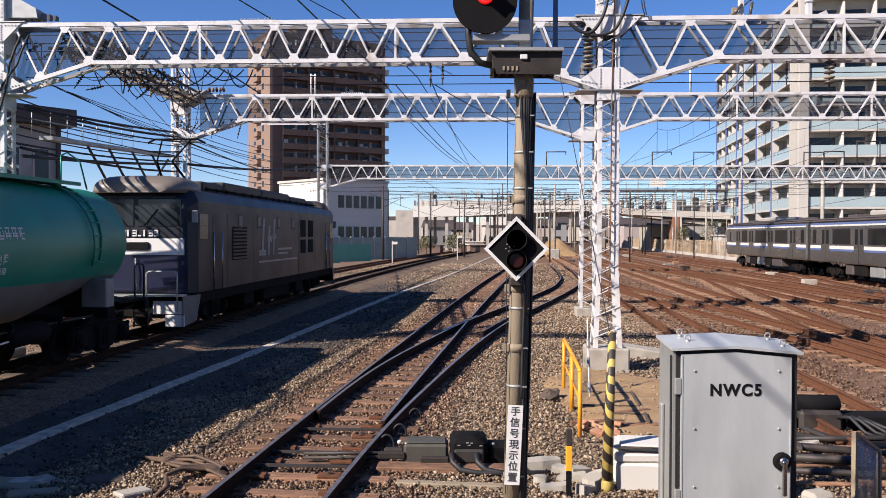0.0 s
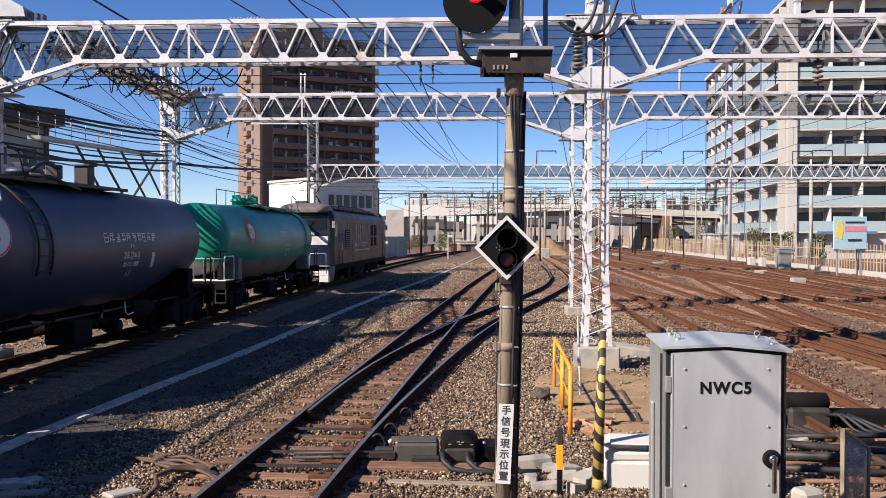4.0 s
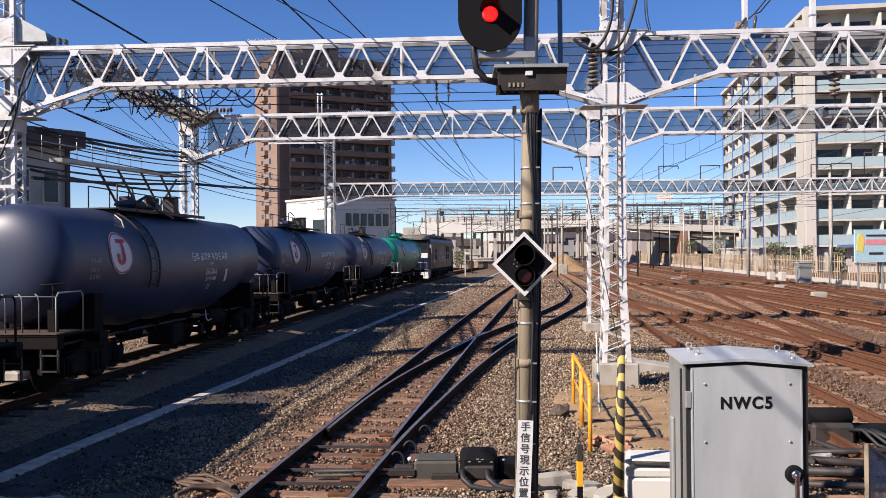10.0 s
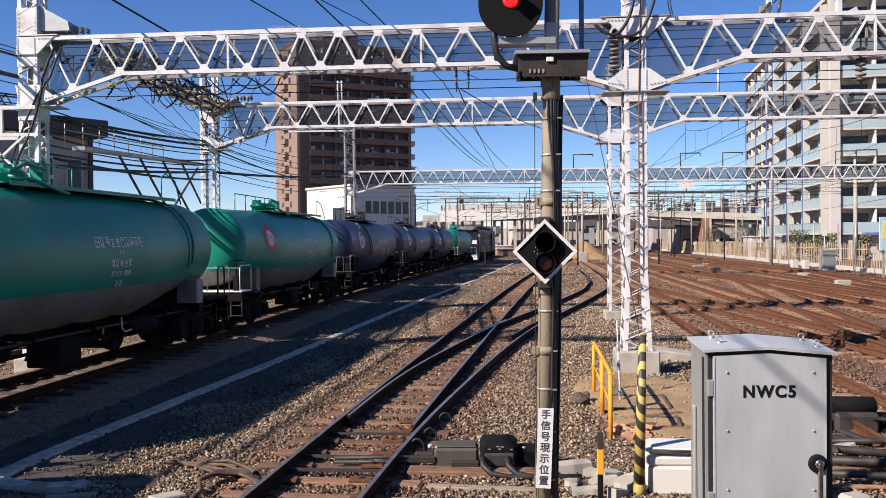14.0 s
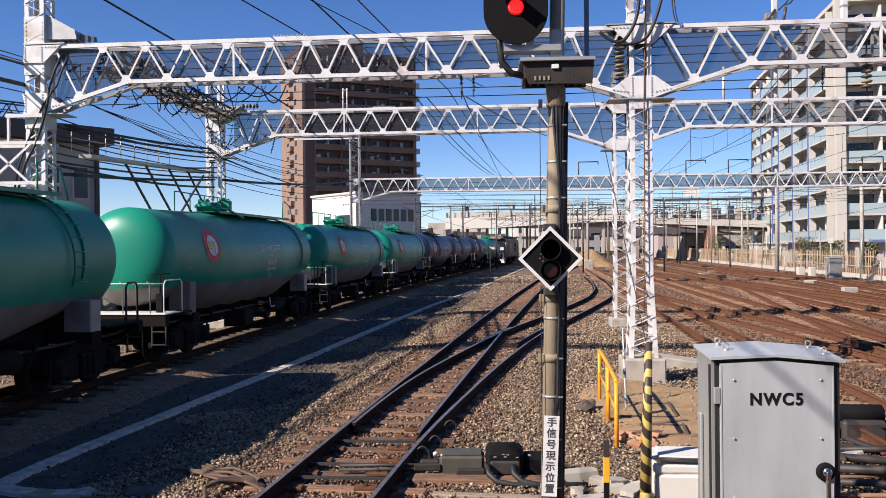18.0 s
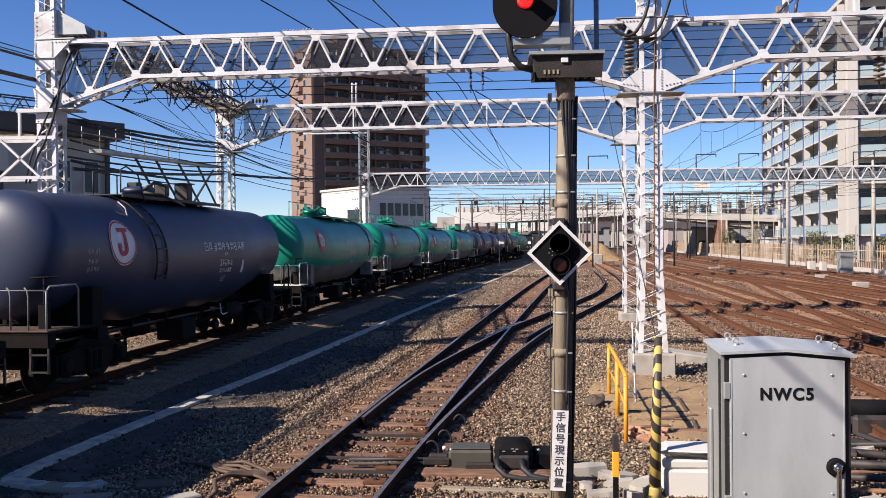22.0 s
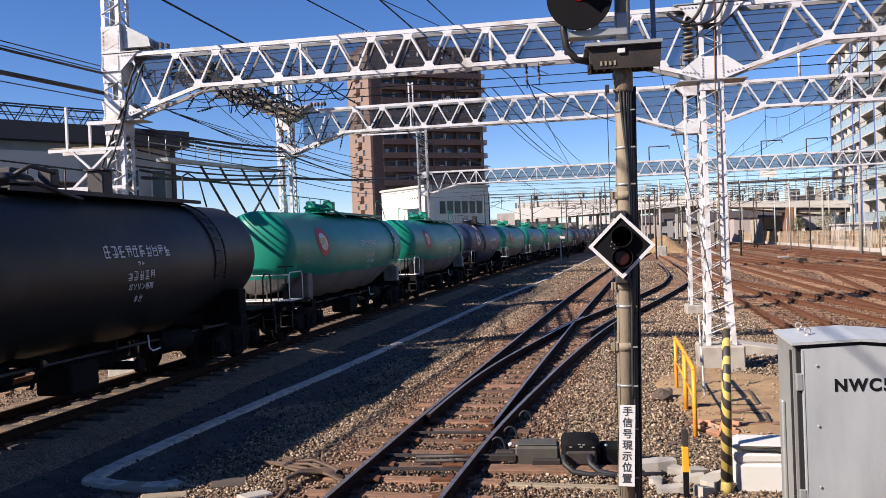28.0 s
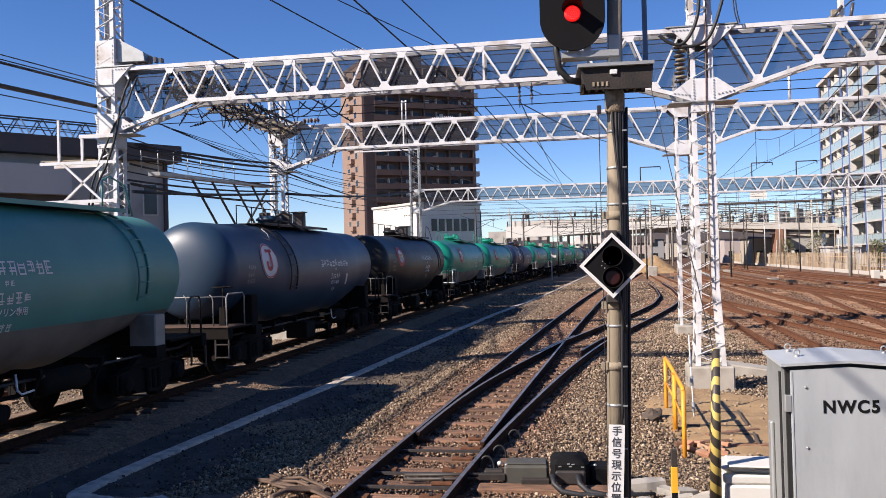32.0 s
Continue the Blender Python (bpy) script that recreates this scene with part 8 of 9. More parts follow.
def late_fittings():
    t = thing("hanging_rope", "thin brown rope hanging down the mast face", "rope")
    part("rope", Geo().tube([(3.42 - 0.14 * q + 0.015 * math.sin(9 * q), 16.86, 10.3 - 9.1 * q) for q in np.linspace(0, 1, 24)], 0.012, 6), M_SLEEPER, t)
    t = thing("suspension_insulator", "tan and dark insulator stack hung under the gantry", "insulator")
    part("hanger", Geo().rod((7.72, 16.9, 5.5), (7.72, 16.9, 6.62), 0.018, 6), M_DARKSTEEL, t)
    for k in range(7):
        part("disc", Geo().lathe([(0.03, 0), (0.1, 0.015), (0.105, 0.05), (0.03, 0.08)], 12, Matrix.Translation((7.72, 16.9, 5.62 + k * 0.1))), M_POLE if k % 2 else M_PORC_D, t)
    t = thing("gantry_post", "slim white post with strain cables on the gantry", "post", "posts on the gantry")
    part("post", Geo().box(5.91, 6.01, 16.94, 17.04, 6.96, 9.2, 0.008), M_WHITE, t)
    part("clamp", Geo().box(5.72, 5.92, 16.9, 17.0, 6.98, 7.04).box(5.76, 5.84, 16.9, 16.98, 7.04, 7.16), M_POLE, t)
    part("strain_insulator", Geo().rod((5.76, 16.9, 7.0), (5.95, 16.9, 7.22), 0.03, 8).rod((6.12, 16.95, 6.98), (6.17, 16.95, 7.28), 0.032, 8), M_PORC_D, t)
    for dx in (0.0, 0.09):
        part("cable", Geo().tube([(6.02 + dx, 16.95, 7.22 + dx), (6.17 + dx, 16.95, 7.36), (6.42 + dx, 16.95, 7.66), (7.4 + dx, 16.9, 8.9)], 0.016, 6), M_CABLE, t)
    t = thing("gantry_post", "slim white post with a foot bracket on the gantry", "post", "posts on the gantry")
    part("post", Geo().box(7.26, 7.37, 16.9, 17.0, 6.96, 9.2, 0.008), M_WHITE, t)
    part("foot_bracket", Geo().plate([(7.36, 6.975), (7.72, 6.975), (7.66, 7.12), (7.40, 6.99)], 16.93, 16.95), M_WHITE, t)
    part("band", Geo().box(7.25, 7.38, 16.89, 17.01, 7.26, 7.29), M_GREYSTEEL, t)
    t = thing("twin_bracket", "pale horizontal steel arms on the second gantry", "bracket")
    for z in (7.05, 7.24):
        part("arm", Geo().bar((12.5, 28.2, z), (14.8, 28.2, z), 0.06), M_GREYSTEEL, t)
    for x in (12.6, 14.7):
        part("clamp", Geo().box(x - 0.04, x + 0.04, 28.16, 28.5, 7.0, 7.3), M_GREYSTEEL, t)
    t = thing("twin_post", "small white twin post on the gantry", "post")
    for dx in (-0.07, 0.07):
        part("post", Geo().rod((-4.6 + dx, 28.8, 7.42), (-4.6 + dx, 28.8, 8.1), 0.03, 8), M_WHITE, t)
    part("tie", Geo().box(-4.7, -4.5, 28.78, 28.82, 8.02, 8.06), M_WHITE, t)
    t = thing("mast_cross_arm", "white steel cross arm on the far lattice mast", "bracket")
    part("arm", Geo().bar((-13.0, 58.5, 10.3), (-8.5, 58.5, 10.3), 0.1), M_WHITE, t)
    for x, w, h in ((26.4, 1.4, 0.96), (28.7, 1.6, 1.67)):
        t = thing("gantry_outrigger", "dark bracket frame on the far gantry", "bracket", "brackets on the far gantry")
        for dx in (0, w):
            part("post", Geo().rod((x + dx, 58.5, 7.3), (x + dx, 58.5, 7.5 + h), 0.045, 6), M_DARKSTEEL, t)
        part("arm", Geo().rod((x, 58.5, 7.5 + h), (x + w, 58.5, 7.5 + h), 0.045, 6), M_DARKSTEEL, t)


late_fittings()


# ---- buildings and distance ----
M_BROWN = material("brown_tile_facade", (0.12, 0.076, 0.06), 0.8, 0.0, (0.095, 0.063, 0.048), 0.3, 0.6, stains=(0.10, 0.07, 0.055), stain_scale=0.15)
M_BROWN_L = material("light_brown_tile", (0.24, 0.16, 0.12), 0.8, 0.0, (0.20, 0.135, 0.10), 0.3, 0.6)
M_PALE = material("pale_concrete", (0.50, 0.465, 0.415), 0.9, 0.0, (0.40, 0.37, 0.33), 0.3, 0.6)
M_CREAM = material("cream_render", (0.50, 0.475, 0.43), 0.85, 0.0, (0.42, 0.40, 0.36), 0.3, 0.6)
M_BALC = material("frosted_balcony_panel", (0.34, 0.43, 0.44), 0.3, 0.0, (0.29, 0.37, 0.385), 0.4, 0.5)
M_BLUEPIPE = material("blue_painted_metal", (0.10, 0.145, 0.31), 0.5, 0.0, (0.08, 0.115, 0.25), 1, 0.5)
M_DARKBAND = material("dark_roof_sheet", (0.06, 0.05, 0.048), 0.7, 0.0, (0.09, 0.07, 0.06), 0.8, 0.6)
M_GREYWALL = material("grey_station_wall", (0.40, 0.365, 0.32), 0.85, 0.0, (0.32, 0.305, 0.285), 0.5, 0.7, stains=(0.22, 0.20, 0.18), stain_scale=0.35)


def apartment_tower():
    t = thing("apartment_tower", "tall brown tiled apartment tower with balconies", "building", m=pose(-39.4, 186, 0, 0, 0, 30))
    W, D, H, n = 28.4, 16.4, 47.4, 15
    fh = H / n
    part("wall", Geo().box(0.6, W - 0.6, 1.5, D, -0.3, H), M_BROWN, t)
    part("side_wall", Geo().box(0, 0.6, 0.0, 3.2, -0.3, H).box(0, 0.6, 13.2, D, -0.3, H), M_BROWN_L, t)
    part("corner_wall", Geo().box(W - 0.6, W, 0.0, D, -0.3, H).box(0.6, 3.0, 0.2, 1.5, -0.3, H), M_BROWN, t)
    part("parapet", Geo().box(-0.1, W + 0.1, 0.8, D + 0.1, H, H + 0.9), M_BROWN, t)
    part("penthouse", Geo().box(8, 17, 5, 12, H + 0.9, H + 4.2), M_BROWN, t)
    balc = Geo().box(0, 6.1, 0.0, 0.18, 0, 1.15).box(0, 6.1, 0.0, 1.6, -0.18, 0).mesh("balcony", M_BROWN)
    win = Geo().box(0.6, 2.6, 1.44, 1.5, 0.1, 2.2).box(3.4, 5.4, 1.44, 1.5, 0.1, 2.2).mesh("window", M_GLASS)
    side_win = Geo().box(-0.05, 0.3, 4.4, 5.8, 0.9, 2.2).mesh("side_window", M_GLASS)
    side_balc = Geo().box(-0.9, 0.6, 6.4, 9.8, -0.1, 1.0).mesh("side_balcony", M_BROWN_L)
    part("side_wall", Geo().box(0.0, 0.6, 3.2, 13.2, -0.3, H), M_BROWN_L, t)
    for i in range(1, n):
        z = i * fh
        for k in range(4):
            part("balcony", balc, None, t, m=pose(3.1 + k * 6.2, 0, z))
            part("window", win, None, t, m=pose(3.1 + k * 6.2, 0, z))
        part("side_window", side_win, None, t, m=pose(0, 0, z))
        part("side_window", side_win, None, t, m=pose(0, 6, z))
        part("side_balcony", side_balc, None, t, m=pose(0, 0, z))
        part("end_balcony", Geo().box(W, W + 1.1, 0.2, 1.6, -0.1, 1.1), M_PALE, t, m=pose(0, 0, z))
    rnd = random.Random(19)
    ac = Geo().box(0, 0.9, 0.25, 0.6, 1.15, 1.75).mesh("air_conditioner", M_PALE)
    screen = Geo().box(0, 0.06, 0.1, 1.45, 0.0, 2.4).mesh("balcony_screen", M_PALE)
    curtain = Geo().box(0, 1.0, 1.40, 1.435, 0.15, 2.1).mesh("curtain", M_PLASTER)
    for i in range(1, n):
        for k in range(4):
            x = 3.3 + k * 6.2
            if rnd.random() < 0.5:
                part("air_conditioner", ac, None, t, m=pose(x + rnd.uniform(0, 4.5), 0, i * fh - 0.4))
            part("balcony_screen", screen, None, t, m=pose(x + 2.9, 0, i * fh))
            if rnd.random() < 0.6:
                part("curtain", curtain, None, t, m=pose(x + rnd.choice((0.45, 1.3, 3.3, 4.1)), 0, i * fh))
    for k in range(5):
        part("pier", Geo().box(-0.15, 0.15, 0.1, 1.5, -0.3, H), M_BROWN, t, m=pose(3.05 + k * 6.2, 0, 0))


apartment_tower()


def apartment_block():
    t = thing("apartment_block", "pale apartment block with glazed balconies and blue pipes", "building", m=pose(40.3, 95, 0, 0, 0, -7.7))
    L, n, fh = 52.0, 10, 2.92
    H = n * fh + 0.3
    part("wall", Geo().box(1.9, 46, 1.9, L, -0.3, H), M_CREAM, t)
    part("roof_slab", Geo().box(-0.2, 46, 0, L + 0.4, H, H + 0.5), M_PALE, t)
    part("corner_pillar", Geo().box(-0.3, 0.7, -0.3, 0.8, -0.3, H), M_CREAM, t, "cream corner pillar")
    part("end_wall", Geo().box(0.0, 1.9, L - 0.3, L, -0.3, H), M_CREAM, t)
    bay = 8.3
    slab = Geo().box(0.0, 1.9, 0.0, bay - 0.15, -0.2, 0).mesh("balcony_slab", M_CREAM)
    panel = Geo().box(0.02, 0.10, 0.1, bay - 0.25, 0.02, 1.12).mesh("balcony_panel", M_BALC)
    win = Geo().box(1.84, 1.9, 0.5, 3.2, 0.1, 2.2).box(1.84, 1.9, 4.4, 7.2, 0.1, 2.2).mesh("window", M_GLASS)
    wall = Geo().box(0.1, 1.9, -0.12, 0.12, 0.0, fh - 0.2).mesh("partition", M_PLASTER)
    pipe = Geo().box(-0.08, 0.12, -0.16, 0.16, -0.3, H).mesh("blue_pipe", M_BLUEPIPE)
    fs = Geo().box(0, 10.8, 0.0, 1.9, -0.22, 0).mesh("balcony_slab", M_CREAM)
    fp = Geo().box(0.1, 10.7, 0.02, 0.10, 0.02, 1.15).mesh("balcony_panel", M_BALC)
    fw = Geo().box(0.6, 3.4, 1.84, 1.9, 0.1, 2.2).box(4.4, 6.6, 1.84, 1.9, 0.1, 2.2).box(7.4, 10.2, 1.84, 1.9, 0.1, 2.2).mesh("window", M_GLASS)
    fq = Geo().box(3.6, 3.78, 0.1, 1.9, 0.0, fh - 0.22).mesh("partition", M_PLASTER)
    fa = Geo().box(0.8, 1.7, 1.2, 1.6, 0.02, 0.75).mesh("air_conditioner", M_PLASTER)
    rail = Geo().box(0.0, 0.06, 0.1, bay - 0.25, 1.12, 1.2).mesh("hand_rail", M_GREYSTEEL)
    rnd = random.Random(71)
    for i in range(1, n):
        z = i * fh
        for k in range(3):
            part("projecting_bay", Geo().box(-0.75, 0.0, 0.0, 0.25, -0.2, fh - 0.2).box(-0.75, 0.0, bay - 0.5, bay - 0.25, -0.2, fh - 0.2).box(-0.75, 0.0, 0.25, bay - 0.5, -0.2, 0.02) if i == 1 and k == 0 else bpy.data.meshes["projecting_bay"], M_CREAM, t, m=pose(0, 2.0 + k * bay, z))
            part("balcony_panel", panel, None, t, m=pose(-0.75, 2.0 + k * bay, z))
        for k in range(6):
            part("hand_rail", rail, None, t, m=pose(-0.75 if k < 3 else 0, 2.0 + k * bay, z))
        for k in range(6):
            y = 2.0 + k * bay
            m = pose(0, y, z)
            part("balcony_slab", slab, None, t, m=m)
            part("balcony_panel", panel, None, t, m=m)
            part("window", win, None, t, m=m)
            part("partition", wall, None, t, m=m)
            part("partition", wall, None, t, m=pose(0, y + bay / 2, z))
        for k in range(4):
            m = pose(0.8 + k * 11, 0, z)
            part("balcony_slab", fs, None, t, m=m)
            part("balcony_panel", fp, None, t, m=m)
            part("window", fw, None, t, m=m)
            part("partition", fq, None, t, m=m)
            part("partition", fq, None, t, m=pose(4.2 + k * 11, 0, z))
            part("air_conditioner", fa, None, t, m=pose(0.8 + k * 11 + rnd.uniform(0, 5), 0, z))
    for k in range(1, 7):
        part("blue_pipe", pipe, None, t, m=pose(-0.78 if k < 4 else 0, 1.85 + k * bay, 0))
    part("ground_floor", Geo().box(0.6, 44, 0.6, 1.9, -0.3, 2.6).box(0.6, 1.9, 0.6, L - 1, -0.3, 2.6), M_CREAM, t)
    for k in range(1, 5):
        part("pier", Geo().box(-0.5, 0.5, -0.1, 1.9, -0.3, H), M_CREAM, t, m=pose(0.7 + k * 11, 0, 0))
    part("lift_tower", Geo().box(14, 22, 8, 16, H + 0.5, H + 4.5), M_PLASTER, t)
    part("awning", Geo().box(3, 9, -1.4, 0.4, 2.6, 2.9), M_BLUEPIPE, t)


apartment_block()


def white_building():
    t = thing("white_building", "low white rendered building with dark windows", "building", m=pose(-13.6, 92, 0, 0, 0, 42))
    part("wall", Geo().box(0, 9.0, 0, 9.4, -0.3, 8.6), M_PLASTER, t)
    part("roof_edge", Geo().box(-0.15, 9.15, -0.15, 9.55, 8.6, 8.85), M_PALE, t)
    for k in range(6):
        part("window", Geo().box(2.0 + k * 1.05, 2.75 + k * 1.05, -0.06, 0.1, 5.6, 7.0), M_GLASS, t)
        part("window", Geo().box(2.0 + k * 1.05, 2.75 + k * 1.05, -0.06, 0.1, 2.2, 3.5), M_GLASS, t)
    part("window", Geo().box(-0.06, 0.1, 1.2, 3.6, 4.8, 6.3), M_GLASS, t)
    for k in range(3):
        part("vent", Geo().box(-0.06, 0.05, 1.4 + 0.5 * k, 1.55 + 0.5 * k, 7.4, 7.55), M_DARKBAND, t)
    part("drain_pipe", Geo().box(0.2, 0.3, -0.12, 0.0, -0.3, 8.6), M_DARKBAND, t)


white_building()


def station_building():
    t = thing("station_building", "grey concrete station building with dark roof edge", "building", m=pose(-22.9, 49.5, 0, 0, 0, 52))
    W = 40.0
    part("wall", Geo().box(-W, 0, 0, 12, -0.3, 8.9), M_GREYWALL, t)
    part("roof_edge", Geo().box(-W - 0.5, 0.5, -0.9, 12.4, 8.9, 9.9), M_DARKBAND, t, "dark overhanging roof edge")
    part("parapet_band", Geo().box(-W, -6.5, -1.6, 0, 6.6, 8.2), M_PALE, t, "pale concrete parapet band")
    # dark box that paints the shade under the parapet band
    part("shadow_band", Geo().box(-W, -6.5, -0.9, 0, 5.6, 6.6), M_DARKBAND, t)
    for k in range(7):
        part("column", Geo().box(-0.4, 0.4, -0.35, 0.0, -0.3, 5.6), M_GREYWALL, t, m=pose(-7.5 - k * 4.6, 0, 0))
    for k in range(6):
        part("window", Geo().box(0.6, 4.0, -0.06, 0.1, 2.0, 4.6), M_GLASS, t, m=pose(-12.1 - k * 4.6, 0, 0))
    for k in range(2):
        w = part("window_frame", Geo().box(-3.4 + k * 1.7, -2.4 + k * 1.7, -0.08, 0.06, 5.6, 7.6), M_PALE, t)
        part("pane", Geo().box(-3.3 + k * 1.7, -2.5 + k * 1.7, -0.1, -0.082, 5.7, 7.5), M_GLASS, w)
    part("drain_pipe", Geo().box(-0.35, -0.15, -0.25, -0.05, -0.3, 8.9), M_DARKBAND, t)
    r = thing("roof_truss", "dark steel lattice truss on the station roof", "truss", m=pose(-24.8, 47.2, 9.84, 0, 0, 52))
    for y in (0, 0.8):
        part("top_chord", Geo().bar((-32, y, 1.1), (-1, y, 1.1), 0.08), M_DARKSTEEL, r)
        part("middle_chord", Geo().bar((-32, y, 0.62), (-1, y, 0.62), 0.05), M_DARKSTEEL, r)
        part("bottom_chord", Geo().bar((-32, y, 0.1), (-1, y, 0.1), 0.1), M_DARKSTEEL, r)
        for k in range(52):
            x = -32 + k * 0.6
            part("diagonal", Geo().bar((x, y, 0.1 if k % 2 else 1.1), (x + 0.6, y, 1.1 if k % 2 else 0.1), 0.05), M_GREYSTEEL if k % 4 == 0 else M_DARKSTEEL, r)


station_building()


def viaduct():
    rnd = random.Random(77)
    t = thing("railway_viaduct", "pale concrete railway viaduct crossing in the distance", "bridge", m=pose(-6.0, 150, 0, 0, 0, -4))
    part("girder", Geo().plate([(0, 5.75), (9, 5.95), (20, 6.5), (33, 6.9), (33, 7.85), (0, 7.85)], 0, 0.5), M_PLASTER, t, "pale curved edge girder")
    part("deck", Geo().box(0.2, 33, 0.5, 9, 6.9, 7.3), M_PALE, t)
    part("ramp", Geo().plate([(32.5, 7.85), (32.5, 6.9), (52, 4.4), (52, 5.5)], 0.1, 8), M_PALE, t, "descending concrete ramp")
    part("abutment", Geo().box(-3.2, 0.0, 0.2, 9, -0.3, 7.0).box(-9, -3.2, 2, 9, -0.3, 5.2), M_GREYWALL, t)
    for k in range(9):
        x = 2 + k * 3.7
        part("pier", Geo().box(x, x + 0.55, 1, 1.6, -0.3, 6.6), M_GREYWALL, t)
        part("pier", Geo().box(x + 1.2, x + 1.7, 6, 6.6, -0.3, 6.9), M_GREYWALL, t)
    part("cross_girder", Geo().box(0, 33, 3, 3.6, 5.9, 6.9), M_GREYWALL, t)
    # parapet posts, railings and small clutter
    for k in range(26):
        x = 0.2 + k * 1.28
        h = 8.75 + 0.25 * (k % 2)
        part("parapet_post", Geo().box(x, x + 0.22, -0.05, 0.2, 7.85, h), M_PALE if k % 3 else M_DARKBAND, t)
    for z in (8.25, 8.7):
        part("railing", Geo().bar((0, 0.1, z), (33, 0.1, z), 0.07), M_PALE, t)
    part("noise_barrier", Geo().box(0, 33, 8.6, 8.8, 7.3, 9.0), M_PALE, t)
    for k in range(13):
        x = 0.6 + k * 2.7
        for y in (0.5, 8.4):
            part("portal_post", Geo().box(x, x + 0.16, y, y + 0.16, 7.3, 10.6 + rnd.uniform(-0.5, 0.9)), M_GREYSTEEL if k % 2 else M_PALE, t)
        part("portal_beam", Geo().box(x - 0.6, x + 1.6, 0.5, 0.62, 10.0, 10.12), M_GREYSTEEL, t)
    for z in (9.3, 9.75, 10.45):
        part("feeder_line", Geo().bar((-4, 0.6, z), (36, 0.6, z), 0.035), M_WIRE, t)
    for k in range(14):
        x, z = rnd.uniform(1, 32), rnd.uniform(8.0, 9.4)
        part("line_box", Geo().box(x, x + rnd.uniform(0.3, 0.8), 1.0, 1.5, z, z + rnd.uniform(0.3, 0.8)), M_DARKBAND if k % 2 else M_PLASTER, t)
    s = thing("steel_bridge", "dark steel bridge span on a rusty pier", "bridge", m=pose(29.0, 136, 0, 0, 0, -4))
    part("deck", Geo().plate([(-4, 6.2), (16, 5.2), (30, 4.8), (30, 6.0), (16, 6.3), (-4, 7.2)], 0, 8), M_PALE, s)
    part("girder", Geo().plate([(6, 4.9), (30, 4.1), (30, 4.8), (6, 5.7)], 0.4, 1.0), M_DARKBAND, s)
    part("pier", Geo().box(7.7, 8.8, 0, 3, -0.3, 5.6), material("rusty_pier", (0.26, 0.13, 0.08), 0.8), s, "rust-brown steel pier")
    part("pier", Geo().box(8.9, 9.2, 0, 3, -0.3, 5.6), M_PALE, s)
    part("roof", Geo().box(-6, 30, 1, 4, 9.85, 10.1), M_DARKBAND, s, "thin dark platform roof")
    for k in range(22):
        x = -5.5 + k * 1.5
        part("roof_post", Geo().box(x, x + 0.14, 1.2, 1.4, 6.2, 9.85), M_PALE if k % 2 else M_GREYWALL, s)
        if k % 3 == 0:
            part("wall_panel", Geo().box(x, x + 1.2, 2.0, 2.1, 6.6, 8.4), M_PALE if k % 2 else M_GREYWALL, s)
    for z in (7.4, 8.1, 9.0):
        part("railing", Geo().bar((-6, 0.6, z), (30, 0.6, z), 0.09), M_PALE, s)
    for k in range(13):
        x = -5 + k * 2.7 + rnd.uniform(0, 0.8)
        part("far_panel", Geo().box(x, x + rnd.uniform(1.0, 2.4), 5.0, 5.2, 6.3, rnd.uniform(7.6, 9.7)), (M_GREYWALL, M_CREAM, M_PALE)[k % 3], s)
        part("line_pole", Geo().box(x, x + 0.1, 6.0, 6.1, 6.3, rnd.uniform(10.5, 12.0)), M_GREYSTEEL, s)
    part("sign", Geo().box(4.2, 6.7, 0.8, 0.9, 10.5, 11.9), M_PLASTER, s, "blank white sign above the roof")
    part("sign_post", Geo().box(5.4, 5.55, 0.9, 1.0, 10.0, 10.6), M_DARKSTEEL, s)
    # dark catenary portals over the far tracks
    for y, x0, x1, z in ((100, -7.0, 27.5, 7.45), (120, -4.0, 31.0, 7.9)):
        p = thing("catenary_portal", "slim dark portal over the far tracks", "portal", "portals over the far tracks")
        part("beam", Geo().bar((x0, y, z), (x1, y, z), 0.08, 0.09), M_DARKSTEEL, p)
        for k in range(3):
            x = x0 + (x1 - x0) * k / 2
            part("post", Geo().rod((x, y, -0.3), (x, y, z + 0.5), 0.08, 8), M_DARKSTEEL if k < 2 else M_GREYSTEEL, p)
        for k in range(9):
            x = x0 + 1.5 + (x1 - x0 - 3) * k / 8
            part("drop_arm", Geo().bar((x, y, z), (x, y, z - rnd.uniform(0.7, 1.5)), 0.05).bar((x, y, z - 0.6), (x + 1.1, y, z - 0.35), 0.04), M_DARKSTEEL, p)
            if k % 2:
                part("insulator", Geo().rod((x, y, z), (x, y, z + 0.8), 0.05, 6), M_GREYSTEEL, p)


viaduct()


